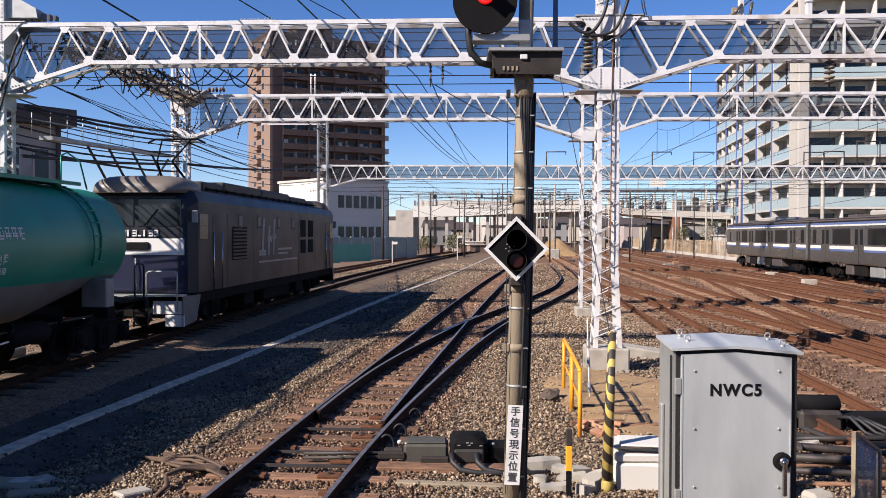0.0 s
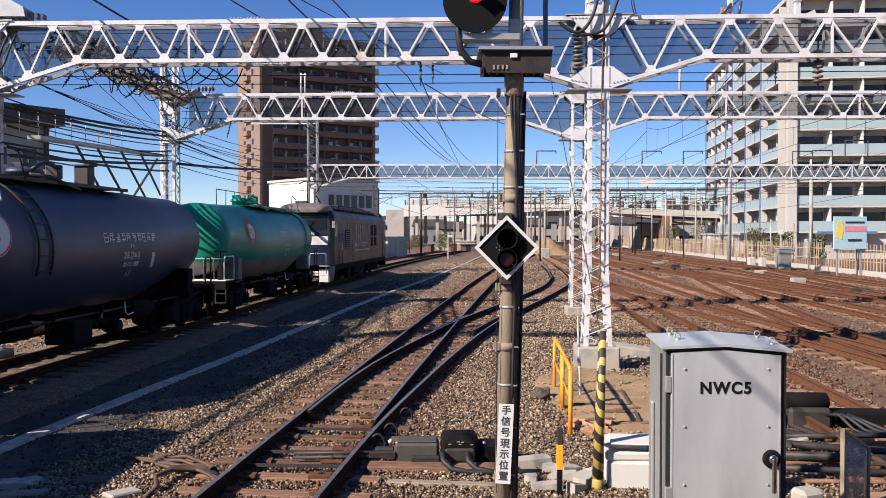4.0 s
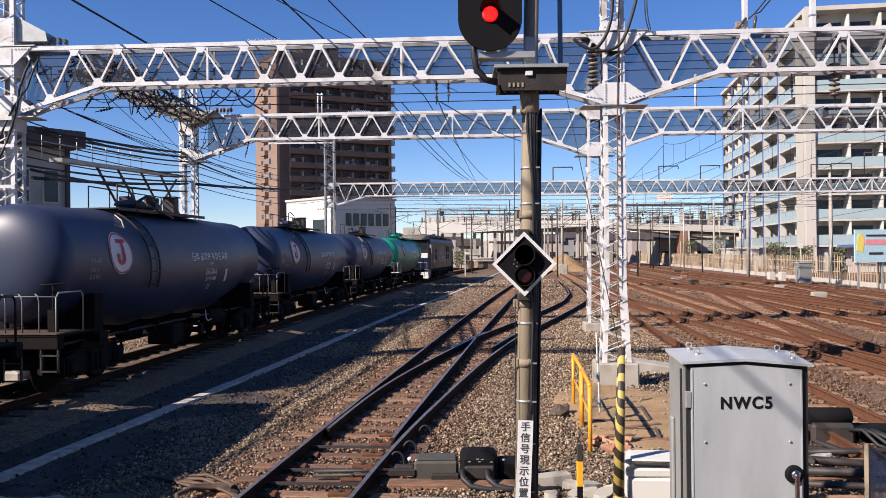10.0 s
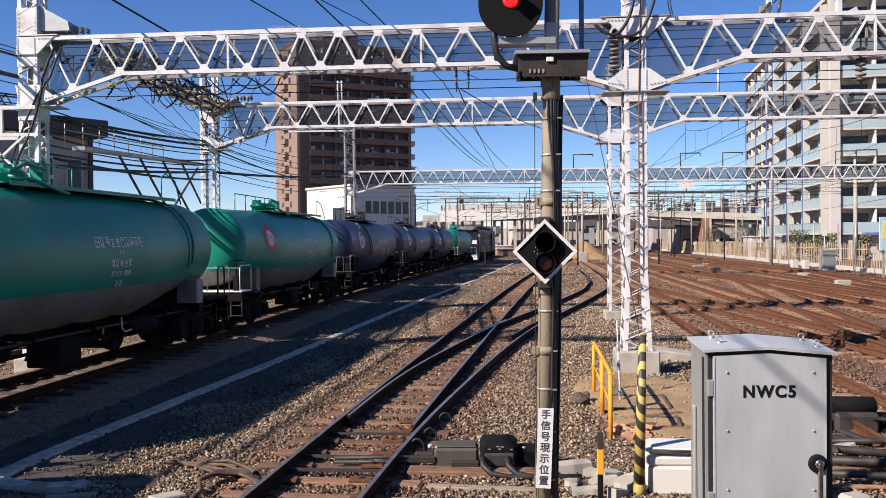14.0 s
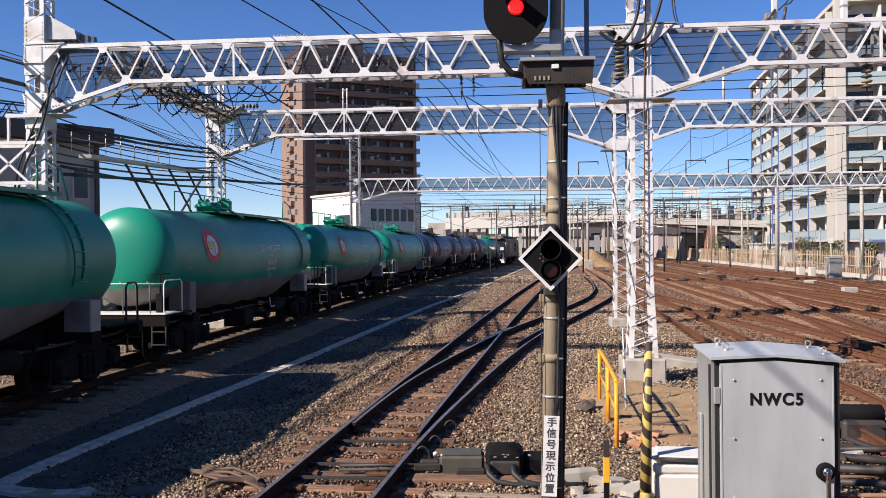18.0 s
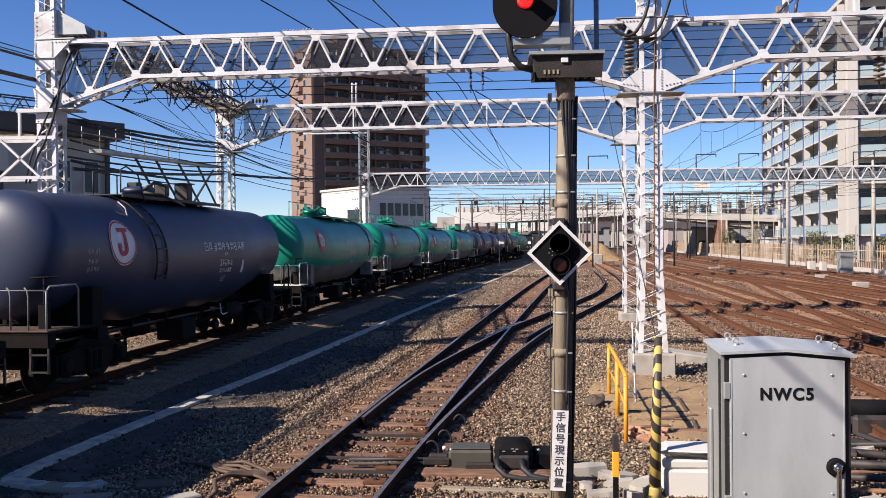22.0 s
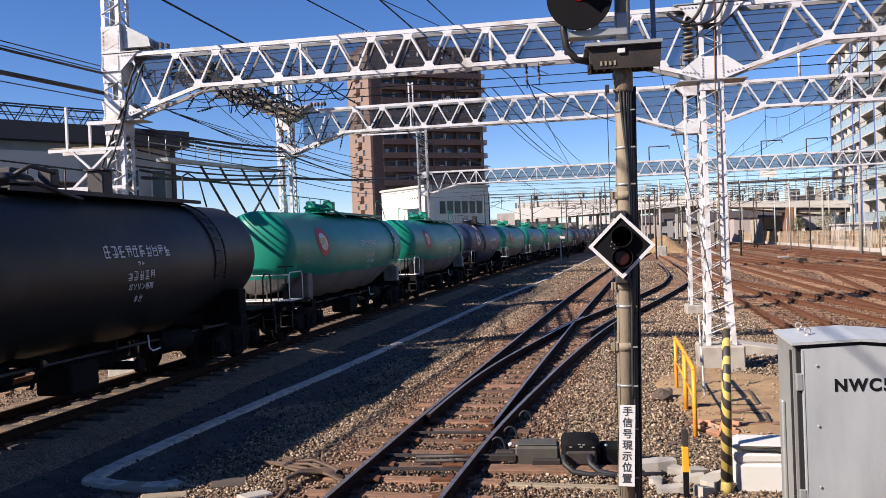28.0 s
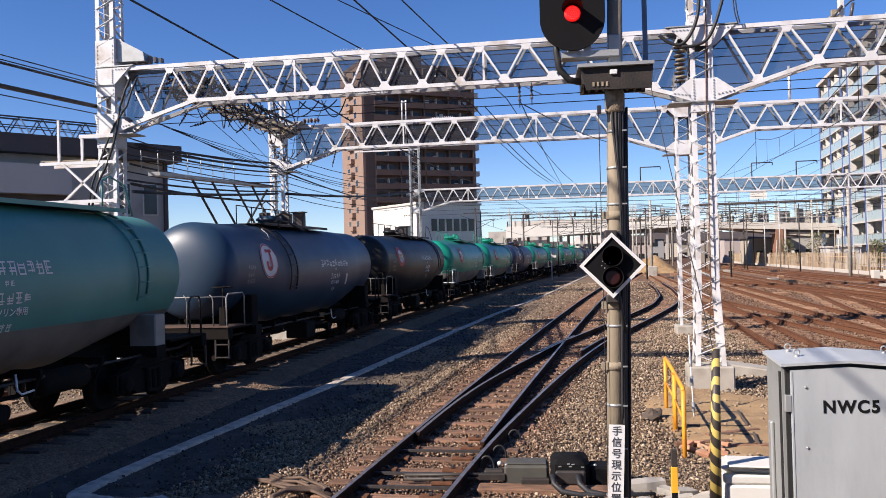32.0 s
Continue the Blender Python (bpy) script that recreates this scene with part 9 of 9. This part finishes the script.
def yard_clutter():
    """Low sheds, boxes and stacked goods beyond the far tracks."""
    rnd = random.Random(91)
    names = (("storage_shed", "small weathered shed beyond the far tracks", "shed"), ("sleeper_stack", "stack of dark sleepers beside the tracks", "stack"), ("relay_hut", "tan relay hut beside the far tracks", "hut"))
    for k in range(26):
        x, y = rnd.uniform(-12, 26), rnd.uniform(126, 146)
        if k >= 18:
            x, y = rnd.uniform(38.0, 45), rnd.uniform(120, 134)
        nm, lab, cat = names[k % 3]
        t = thing(nm, lab, cat, "goods beyond the far tracks", pose(x, y, 0, 0, 0, rnd.uniform(-20, 20)))
        w, h = rnd.uniform(1.0, 3.2), rnd.uniform(0.8, 2.3)
        part("body", Geo().box(0, w, 0, 1.6, -0.3, h, 0.03), (M_GREYWALL, M_BROWN, M_BROWN_L)[k % 3], t)
        part("roof", Geo().box(-0.15, w + 0.15, -0.15, 1.75, h, h + 0.12), M_DARKBAND if k % 2 else M_PALE, t)
        if k % 3 != 1:
            part("door", Geo().box(w * 0.3, w * 0.3 + 0.7, -0.03, 0.02, -0.2, min(1.9, h - 0.1)), M_DARKSTEEL, t)
    w = thing("lineside_wall", "low grey-green panel wall behind the left tracks", "wall", m=pose(-14, 88.5, 0, 0, 0, 43))
    gm = material("grey_green_panel", (0.25, 0.33, 0.31), 0.6, 0, (0.2, 0.26, 0.24), 0.8, 0.7)
    for i in range(9):
        part("panel", Geo().box(i * 1.6, i * 1.6 + 1.56, 0, 0.08, -0.3, 2.3), gm, w)
        part("post", Geo().box(i * 1.6 - 0.06, i * 1.6 + 0.06, -0.06, 0.1, -0.3, 2.4), M_GREYSTEEL, w)
    for lab, x, y, h in (("short pale distance post beside the track", -5.23, 80.7, 2.0), ("short pale distance post beside the track", 1.22, 92.3, 2.6)):
        p = thing("distance_post", lab, "post", "posts beside the track", pose(x, y, 0))
        part("post", Geo().box(-0.06, 0.06, -0.06, 0.06, -0.3, h), M_PALE, p)
        part("arm", Geo().box(-0.06, 0.5, -0.07, -0.06, h - 0.35, h - 0.1), M_PLASTER, p)


def far_catenary():
    """Slim masts, cross wires and running wires over the far tracks."""
    rnd = random.Random(404)
    for k, y in enumerate((72, 86, 101, 112, 122, 131, 139)):
        x0 = -6.5 + 0.11 * (y - 60)
        xs = [x0 + 4.6 * i + rnd.uniform(-0.8, 0.8) for i in range(9)]
        for i, x in enumerate(xs):
            if rnd.random() < (0.82 if y < 100 else 0.5):
                continue
            h = rnd.uniform(6.8, 8.8)
            t = thing("catenary_mast", "slim steel mast carrying wires over the far tracks", "mast", "masts over the far tracks", pose(x, y, 0))
            part("shaft", Geo().rod((0, 0, -0.3), (0, 0, h), 0.09, 8, 0.06), (M_DARKSTEEL, M_DARKSTEEL, M_CONC)[(i + k) % 3], t)
            part("arm", Geo().bar((0, 0, h - 1.0), (2.3, 0, h - 0.7), 0.05).bar((0, 0, h - 2.0), (2.3, 0, h - 0.75), 0.045), M_DARKSTEEL, t)
            part("insulator", Geo().rod((2.3, 0, h - 0.7), (2.3, 0, h - 1.35), 0.05, 6), M_PORC_D, t)
            if (i + k) % 2:
                part("top_arm", Geo().bar((-0.9, 0, h - 0.25), (0.9, 0, h - 0.25), 0.06), M_GREYSTEEL, t)
        for z in (6.4 + 0.2 * (k % 3), 7.3 + 0.25 * (k % 2)):
            wire("thin cross wire over the far tracks", sag((xs[0], y, z), (xs[-1], y, z + rnd.uniform(-0.3, 0.3)), 0.35), 0.018)
    for k in range(11):
        x = -5.5 + 3.6 * k
        z = 5.3 + 1.1 * (k % 2) + rnd.uniform(-0.1, 0.4)
        wire("thin running wire over the far tracks", sag((x, 58.6, z), (x + 9.5 + rnd.uniform(-1, 1), 146, z + rnd.uniform(0, 1.2)), 0.7, 14), 0.016)


yard_clutter()
far_catenary()


def houses():
    rnd = random.Random(33)
    pal = [material("house_pink_render", (0.42, 0.36, 0.34), 0.9), material("house_beige_render", (0.38, 0.34, 0.28), 0.9), material("house_grey_render", (0.27, 0.27, 0.27), 0.9), M_CREAM]
    spots = [(39.6, 186, 8.2, 5.0, 0), (38, 156, 7, 4.5, 1), (46, 162, 9, 5, 3), (24, 190, 9, 5.4, 2), (8, 172, 7, 4.6, 3), (-4, 176, 6, 4.2, 2), (-14, 178, 7, 5, 2), (16, 168, 6, 4.4, 0), (34, 215, 12, 6, 2), (-24, 180, 8, 5, 1), (1, 166, 4, 3.6, 1), (28, 176, 8, 4.6, 1), (55, 190, 14, 8, 2), (-45, 230, 16, 9, 3), (-62, 225, 16, 8, 1), (-85, 220, 20, 9, 2)]
    for x, y, w, h, k in spots:
        t = thing("house", ("pinkish", "beige", "grey", "white")[k] + " rendered house with small windows behind the yard", "house", "houses behind the yard", pose(x, y, 0, 0, 0, rnd.uniform(-12, 12)))
        part("wall", Geo().box(0, w, 0, 7, -0.3, h), pal[k], t)
        part("roof", Geo().add([(-0.4, -0.4, h), (w + 0.4, -0.4, h), (w + 0.4, 7.4, h), (-0.4, 7.4, h), (-0.4, 3.5, h + 1.6), (w + 0.4, 3.5, h + 1.6)], [(0, 1, 5, 4), (2, 3, 4, 5), (0, 4, 3), (1, 2, 5), (0, 3, 2, 1)]), M_DARKBAND if k != 3 else M_PALE, t)
        for i in range(int(w / 2.6)):
            for z in (1.0, 3.8):
                if z + 1.4 < h:
                    part("window", Geo().box(0.8 + i * 2.5, 2.0 + i * 2.5, -0.06, 0.1, z, z + 1.3), M_GLASS, t)
    c = thing("garden_house", "low cream rendered house behind the yard fence", "house", m=pose(34.6, 105, 0, 0, 0, -6))
    part("wall", Geo().box(0, 3.4, 0, 5, -0.3, 2.5), M_CREAM, c)
    part("roof", Geo().box(-0.15, 3.55, -0.2, 5.2, 2.5, 2.68), M_PALE, c)
    part("door", Geo().box(2.3, 2.9, -0.04, 0.05, -0.2, 1.9), M_DARKBAND, c)
    part("window", Geo().box(0.6, 1.5, -0.04, 0.05, 0.9, 1.8), M_GLASS, c)
    h = thing("earth_heap", "tan earth heap beside the far tracks", "heap", m=pose(14.6, 112, -0.2))
    hv, hf = [], []
    for k in range(15):
        for i in range(15):
            a, b2 = -3.2 + 6.4 * i / 14, -3.0 + 6.0 * k / 14
            z = 2.1 * max(0.0, 1 - (a / 3.2) ** 2) * max(0.0, 1 - (b2 / 3.0) ** 2)
            hv.append((a, b2, z * (1 + 0.35 * noise.noise((a * 0.9, b2 * 0.9, 3.0)))))
    hf = [(k * 15 + i, k * 15 + i + 1, (k + 1) * 15 + i + 1, (k + 1) * 15 + i) for k in range(14) for i in range(14)]
    part("earth", Geo().add(hv, hf, True), M_SAND, h)
    b = thing("backdrop", "low hazy skyline of town roofs far away", "skyline", kind="structure")
    g = Geo()
    for k in range(70):
        x = -420 + k * 13 + rnd.uniform(-4, 4)
        w, h = rnd.uniform(10, 20), rnd.uniform(6, 15)
        y = rnd.uniform(330, 420)
        g.box(x, x + w, y, y + 12, -0.3, h)
    part("far_roofs", g, M_PALE, b)


houses()


def side_fence():
    """Concrete plinth and tan pickets along the yard's right side."""
    rnd = random.Random(15)
    t = thing("yard_fence", "tan picket fence on a pale concrete plinth", "fence")
    line = [(27.6, 46), (29.1, 60.5), (33.9, 110.8), (40.4, 182)]
    M_PICK = material("tan_picket", (0.46, 0.35, 0.23), 0.8, 0, (0.38, 0.28, 0.18), 2, 0.6, per_object=0.25)
    pick = Geo().box(-0.028, 0.028, -0.025, 0.025, 0.1, 1.95).mesh("picket", M_PICK)
    for (x, y), (x2, y2) in zip(line, line[1:]):
        part("plinth", Geo().bar((x, y, -0.1), (x2, y2, -0.1), 0.3, 0.5), M_PALE, t)
        for z in (0.75, 1.5):
            part("rail", Geo().bar((x, y, z), (x2, y2, z), 0.05), M_PICK, t)
        n = int(math.hypot(x2 - x, y2 - y) / 0.5)
        for i in range(n):
            q = i / n
            part("picket", pick, None, t, m=pose(x + (x2 - x) * q, y + (y2 - y) * q, rnd.uniform(-0.08, 0.06), rnd.uniform(-1, 1), rnd.uniform(-1, 1), 0))
    for lab, x, y, h, r in (("concrete utility pole by the yard fence", 27.6, 78.5, 9.5, 0.17), ("concrete utility pole by the yard fence", 29.7, 66, 8.5, 0.18), ("slim concrete pole by the yard fence", 33.6, 108, 8.5, 0.15), ("dark pole among the far tracks", 6.0, 98, 7.5, 0.13), ("dark pole among the far tracks", -2.0, 105, 7.8, 0.13), ("dark pole among the far tracks", 13.2, 112, 7.5, 0.13), ("pale concrete pole between the far tracks", 12.45, 96, 8.4, 0.17), ("dark pole among the far tracks", -7.0, 92, 8.0, 0.13), ("slim pole among the far tracks", 9.8, 90, 6.5, 0.1), ("slim pole among the far tracks", 2.5, 120, 7, 0.1), ("slim pole among the far tracks", 24.8, 120, 8, 0.13)):
        p = thing("utility_pole", lab, "pole", "poles of the yard", pose(x, y, 0))
        dark = "dark" in lab
        part("shaft", Geo().rod((0, 0, -0.3), (0, 0, h), r, 10, r * 0.7), M_DARKSTEEL if dark else M_CONC, p)
        part("crossarm", Geo().bar((-1.4, 0, h - 0.6), (1.4, 0, h - 0.6), 0.08), M_DARKSTEEL, p)
        part("bracket", Geo().bar((0, 0, h - 1.6), (2.2, 0, h - 1.3), 0.06).bar((0, 0, h - 2.4), (2.2, 0, h - 1.3), 0.05), M_DARKSTEEL, p)
        if "pale concrete pole between" in lab:
            part("footing", Geo().box(-0.55, 0.55, -0.5, 0.5, -0.3, 0.95, 0.08), M_CONC, p)
    b = thing("billboard", "pale blue billboard with pink band on posts", "billboard", m=pose(26.3, 55, 0, 0, 0, 8))
    part("board", Geo().box(0, 2.35, 0, 0.1, 1.6, 3.75), material("billboard_blue", (0.45, 0.66, 0.72), 0.5), b)
    part("band", Geo().box(0.75, 2.3, -0.02, -0.005, 2.75, 3.1), material("billboard_pink", (0.80, 0.30, 0.34), 0.5), b)
    part("figure", Geo().plate([(0.1, 2.4), (0.55, 2.2), (0.7, 3.0), (0.5, 3.6), (0.2, 3.3)], -0.02, -0.005), material("billboard_yellow", (0.85, 0.68, 0.15), 0.5), b)
    part("writing", Geo().box(0.8, 2.2, -0.02, -0.005, 3.3, 3.42).box(1.0, 2.0, -0.02, -0.005, 2.1, 2.25), M_DARKSTEEL, b, "illegible bars of writing")
    for x in (0.3, 2.0):
        part("post", Geo().box(x, x + 0.1, 0.12, 0.22, -0.3, 3.6), M_GREYSTEEL, b)
    c = thing("trackside_cabinet", "small grey cabinet at the yard edge", "cabinet", m=pose(26.9, 64.5, 0, 0, 0, 5))
    part("body", Geo().box(-0.5, 0.5, -0.3, 0.3, -0.2, 1.45, 0.03), M_BOX_D, c)
    part("roof", Geo().box(-0.55, 0.55, -0.35, 0.35, 1.45, 1.52), M_BOX, c)
    for x, y, w in ((26.5, 70, 0.5), (27.1, 69.2, 0.42)):
        c = thing("equipment_box", "small pale box beside the fence", "box", "boxes by the fence", pose(x, y, 0))
        part("body", Geo().box(-w / 2, w / 2, -0.3, 0.3, -0.25, 0.62, 0.03), M_CREAM, c)


side_fence()


def fence_clutter():
    """Slim poles, signs and stakes along the yard fence."""
    rnd = random.Random(52)
    for k in range(22):
        y = 48 + 4.2 * k + rnd.uniform(-1, 1)
        x = 27.6 + 0.096 * (y - 46) + rnd.uniform(-0.9, 0.8)
        h = rnd.uniform(1.2, 4.6)
        p = thing("fence_pole", "slim pale pole beside the yard fence", "pole", "slim poles by the fence", pose(x, y, 0, rnd.uniform(-2, 2), rnd.uniform(-3, 3), 0))
        part("shaft", Geo().rod((0, 0, -0.3), (0, 0, h), 0.045, 7), (M_PALE, M_GREYSTEEL, M_POLE)[k % 3], p)
        if k % 3 == 0:
            part("plate", Geo().box(-0.22, 0.22, -0.06, -0.04, h - 0.45, h), (M_PLASTER, M_PALE)[k % 2], p)
    for k in range(14):
        y = 40 + 5 * k + rnd.uniform(-2, 2)
        x = 9 + 0.09 * y + rnd.uniform(-4, 12)
        p = thing("ground_box", "low rusty equipment box between the yard tracks", "box", "low boxes in the yard", pose(x, y, GROUND - 0.05, 0, 0, rnd.uniform(-20, 20)))
        part("case", Geo().box(-rnd.uniform(0.2, 0.5), rnd.uniform(0.2, 0.5), -0.2, 0.2, 0, rnd.uniform(0.2, 0.4), 0.03), (M_DARKSTEEL, M_CONC, M_SLEEPER_C)[k % 3], p)


fence_clutter()


def leafy(name, label, x, y, h, r, seed, kind=""):
    """A shrub or small tree: stem, limbs and many small leaf clumps."""
    rnd = random.Random(seed)
    t = thing(name, label, "tree", "greenery by the fence", pose(x, y, 0))
    g = Geo().rod((0, 0, -0.3), (0.05, 0, h * 0.45), 0.09, 8, 0.05)
    for k in range(6):
        a = rnd.uniform(0, 6.28)
        g.rod((0.03, 0, h * 0.3), (0.6 * r * math.cos(a), 0.6 * r * math.sin(a), h * rnd.uniform(0.6, 0.95)), 0.04, 6, 0.015)
    part("trunk", g, M_SLEEPER, t)
    v, f = [], []
    for k in range(900):
        a, q, z = rnd.uniform(0, 6.28), rnd.random() ** 0.5 * r, h * (0.25 + 0.75 * rnd.random())
        q *= (1 - 0.5 * abs(z / h - 0.55)) * (0.7 + 0.5 * noise.noise((a * 1.3, z * 1.2, seed)))
        c = Vector((q * math.cos(a), q * math.sin(a), z))
        u = Vector((rnd.uniform(-1, 1), rnd.uniform(-1, 1), rnd.uniform(-1, 1))).normalized() * rnd.uniform(0.06, 0.13)
        w = u.orthogonal().normalized() * rnd.uniform(0.04, 0.09)
        o = len(v)
        v += [tuple(c - u), tuple(c + w), tuple(c + u), tuple(c - w)]
        f.append((o, o + 1, o + 2, o + 3))
    part("crown", mesh_from("crown", v, f, M_LEAF), None, t)


M_LEAF = material("dull_leaf", (0.085, 0.10, 0.035), 0.7, 0, (0.13, 0.10, 0.04), 3, 0.8)
for k, (x, y, h, r) in enumerate(((31.0, 74, 2.8, 1.3), (33.0, 86, 3.2, 1.5), (35.5, 112, 4.5, 2.2), (31.8, 79, 2.3, 1.2), (38, 135, 4.0, 2.2), (1.0, 118, 2.6, 1.8), (-3.0, 122, 2.4, 2.0), (30.3, 66, 2.6, 1.0))):
    leafy("shrub", "dull green winter shrub behind the fence", x, y, h, r, 40 + k)
for k, (x, y) in enumerate(((-15, 78), (-12.5, 84))):
    b = thing("green_barrier", "green sheet barrier by the white building", "barrier", "barriers", pose(x, y, 0, 0, 0, 40))
    for i in range(6):
        part("panel", Geo().box(i * 1.0, i * 1.0 + 0.96, 0, 0.06, -0.2, 1.6), material("green_sheet", (0.10, 0.34, 0.26), 0.5) if (k + i) == 0 else bpy.data.materials["green_sheet"], b)


# ---- commuter train on the far line ----
M_EMU = material("stainless_car_side", (0.36, 0.345, 0.32), 0.3, 0.9, (0.28, 0.27, 0.25), 0.8, 0.6)


def commuter_car(cab):
    w = thing("commuter_car", "stainless commuter car with blue and cream stripes" + (" and a driving cab" if cab else ""), "train car", "cars of the commuter train")
    L, W = 9.75, 1.42
    doors = (-7.2, -2.4, 2.4, 6.1) if cab else (-7.2, -2.4, 2.4, 7.2)
    part("body", Geo().box(-W, W, -L, L, 0.98, 3.35, 0.08), M_EMU, w)
    part("roof", Geo().box(-W + 0.10, W - 0.10, -L, L, 3.35, 3.52, 0.08).box(-W + 0.45, W - 0.45, -L + 0.1, L - 0.1, 3.5, 3.64, 0.07), M_DARKBAND, w)
    part("roof_unit", Geo().box(-0.95, 0.95, -2.2, 2.2, 3.62, 3.93, 0.07), M_GREYWALL, w)
    for y in (-6.0, 5.7):
        part("roof_vent", Geo().box(-0.5, 0.5, y - 0.6, y + 0.6, 3.62, 3.8, 0.05), M_DARKBAND, w)
    for s in (-1, 1):
        def face(a, b, z0, z1, out=0.012):
            return Geo().box(*sorted((s * (W - 0.02), s * (W + out))), a, b, z0, z1)
        edges = [-L + 0.1] + [e for y in doors for e in (y - 0.68, y + 0.68)] + [L - 0.1]
        for a, b in zip(edges[::2], edges[1::2]):
            part("cream_stripe", face(a, b, 1.80, 1.99), M_PLASTER, w)
            part("blue_stripe", face(a, b, 1.68, 1.797), M_BLUEPIPE, w)
        part("eaves_stripe", face(-L + 0.1, L - 0.1, 3.12, 3.21), M_PLASTER, w)
        part("blue_eaves_stripe", face(-L + 0.1, L - 0.1, 3.213, 3.33), M_BLUEPIPE, w)
        for y in doors:
            d = part("door", face(y - 0.65, y + 0.65, 1.05, 3.05, 0.005), M_EMU, w)
            part("door_seam", face(y - 0.012, y + 0.012, 1.05, 3.05, 0.009), M_BLACK, d)
            for e in (-0.33, 0.33):
                part("door_window", face(y + e - 0.19, y + e + 0.19, 2.08, 2.92, 0.012), M_CARGLASS, d)
        for y0, y1 in zip(doors, doors[1:]):
            c, h = (y0 + y1) / 2, (y1 - y0) / 2 - 1.15
            q = part("window_frame", face(c - h - 0.06, c + h + 0.06, 2.04, 2.99, 0.008), M_DARKBAND, w)
            part("pane", face(c - h, c + h, 2.09, 2.94, 0.014), M_CARGLASS, q)
        for y in ([-9.0] if cab else [-9.0, 9.0]):
            part("end_window", face(y - 0.28, y + 0.28, 2.09, 2.94), M_CARGLASS, w)
        if cab:
            part("cab_door", face(8.3, 8.85, 1.05, 3.0, 0.006), M_EMU, w)
            part("cab_window", face(8.38, 8.77, 2.1, 2.85), M_CARGLASS, w)
    for a, b, m in ((-4.3, -2.2, M_DARKBAND), (-1.9, -0.6, M_BOGIE), (-0.3, 1.4, M_BOX_D), (1.8, 3.4, M_BOGIE), (3.6, 4.6, M_DARKBAND)):
        part("underfloor_box", Geo().box(-1.25, 1.25, a, b, 0.36, 0.96, 0.05), m, w)
    for y in (-6.9, 6.9):
        b = part("bogie", BOGIE, None, w, m=pose(0, y, 0))
        for a in (-0.875, 0.875):
            part("wheelset", WHEELSET, None, b, m=pose(0, a, WHEEL_R))
    part("gangway", Geo().box(-0.6, 0.6, -L - 0.25, -L, 1.1, 3.1), M_DARKBAND, w)
    return w


M_CARGLASS = material("dark_car_window", (0.008, 0.008, 0.009), 0.35, 0.0, (0.03, 0.028, 0.025), 1.5, 0.6, spec=0.12)
EMU_A = commuter_car(True)
EMU_B = commuter_car(False)
EMU = [(EMU_A, 10.0), (EMU_B, 30.1)]


# ---- what moves ----
def motions():
    for ob, s0, half in MOVERS:
        walk(ob, [(t / 2, vehicle_pose(s0 + train_shift(t / 2), half)) for t in range(65)])
        near = [t / 10 for t in range(0, 321) if -12 < s0 + train_shift(t / 10) < 34]
        for b in [c for c in ob.children if c.name.split(".")[0] == "bogie"]:
            for ws in [c for c in b.children if c.name.split(".")[0] == "wheelset"]:
                y, z = ws.matrix_basis.translation.y, ws.matrix_basis.translation.z
                rows = []
                for t in sorted({0.0, 32.0, *near}):
                    q = min(max(t, near[0] if near else 0), near[-1] if near else 0)
                    rows.append((t, pose(0, y, z, -math.degrees(train_shift(q) / WHEEL_R), 0, 0)))
                walk(ws, rows)
    # the commuter train runs towards the camera and out of view
    sl = 0.075
    for car, back in EMU:
        rows = []
        for t in range(0, 33):
            y = 72.95 - back - 11.5 * t
            rows.append((t, pose(20.42 + sl * y, y, 0, 0, 0, -math.degrees(math.atan(sl)))))
        walk(car, rows)


motions()
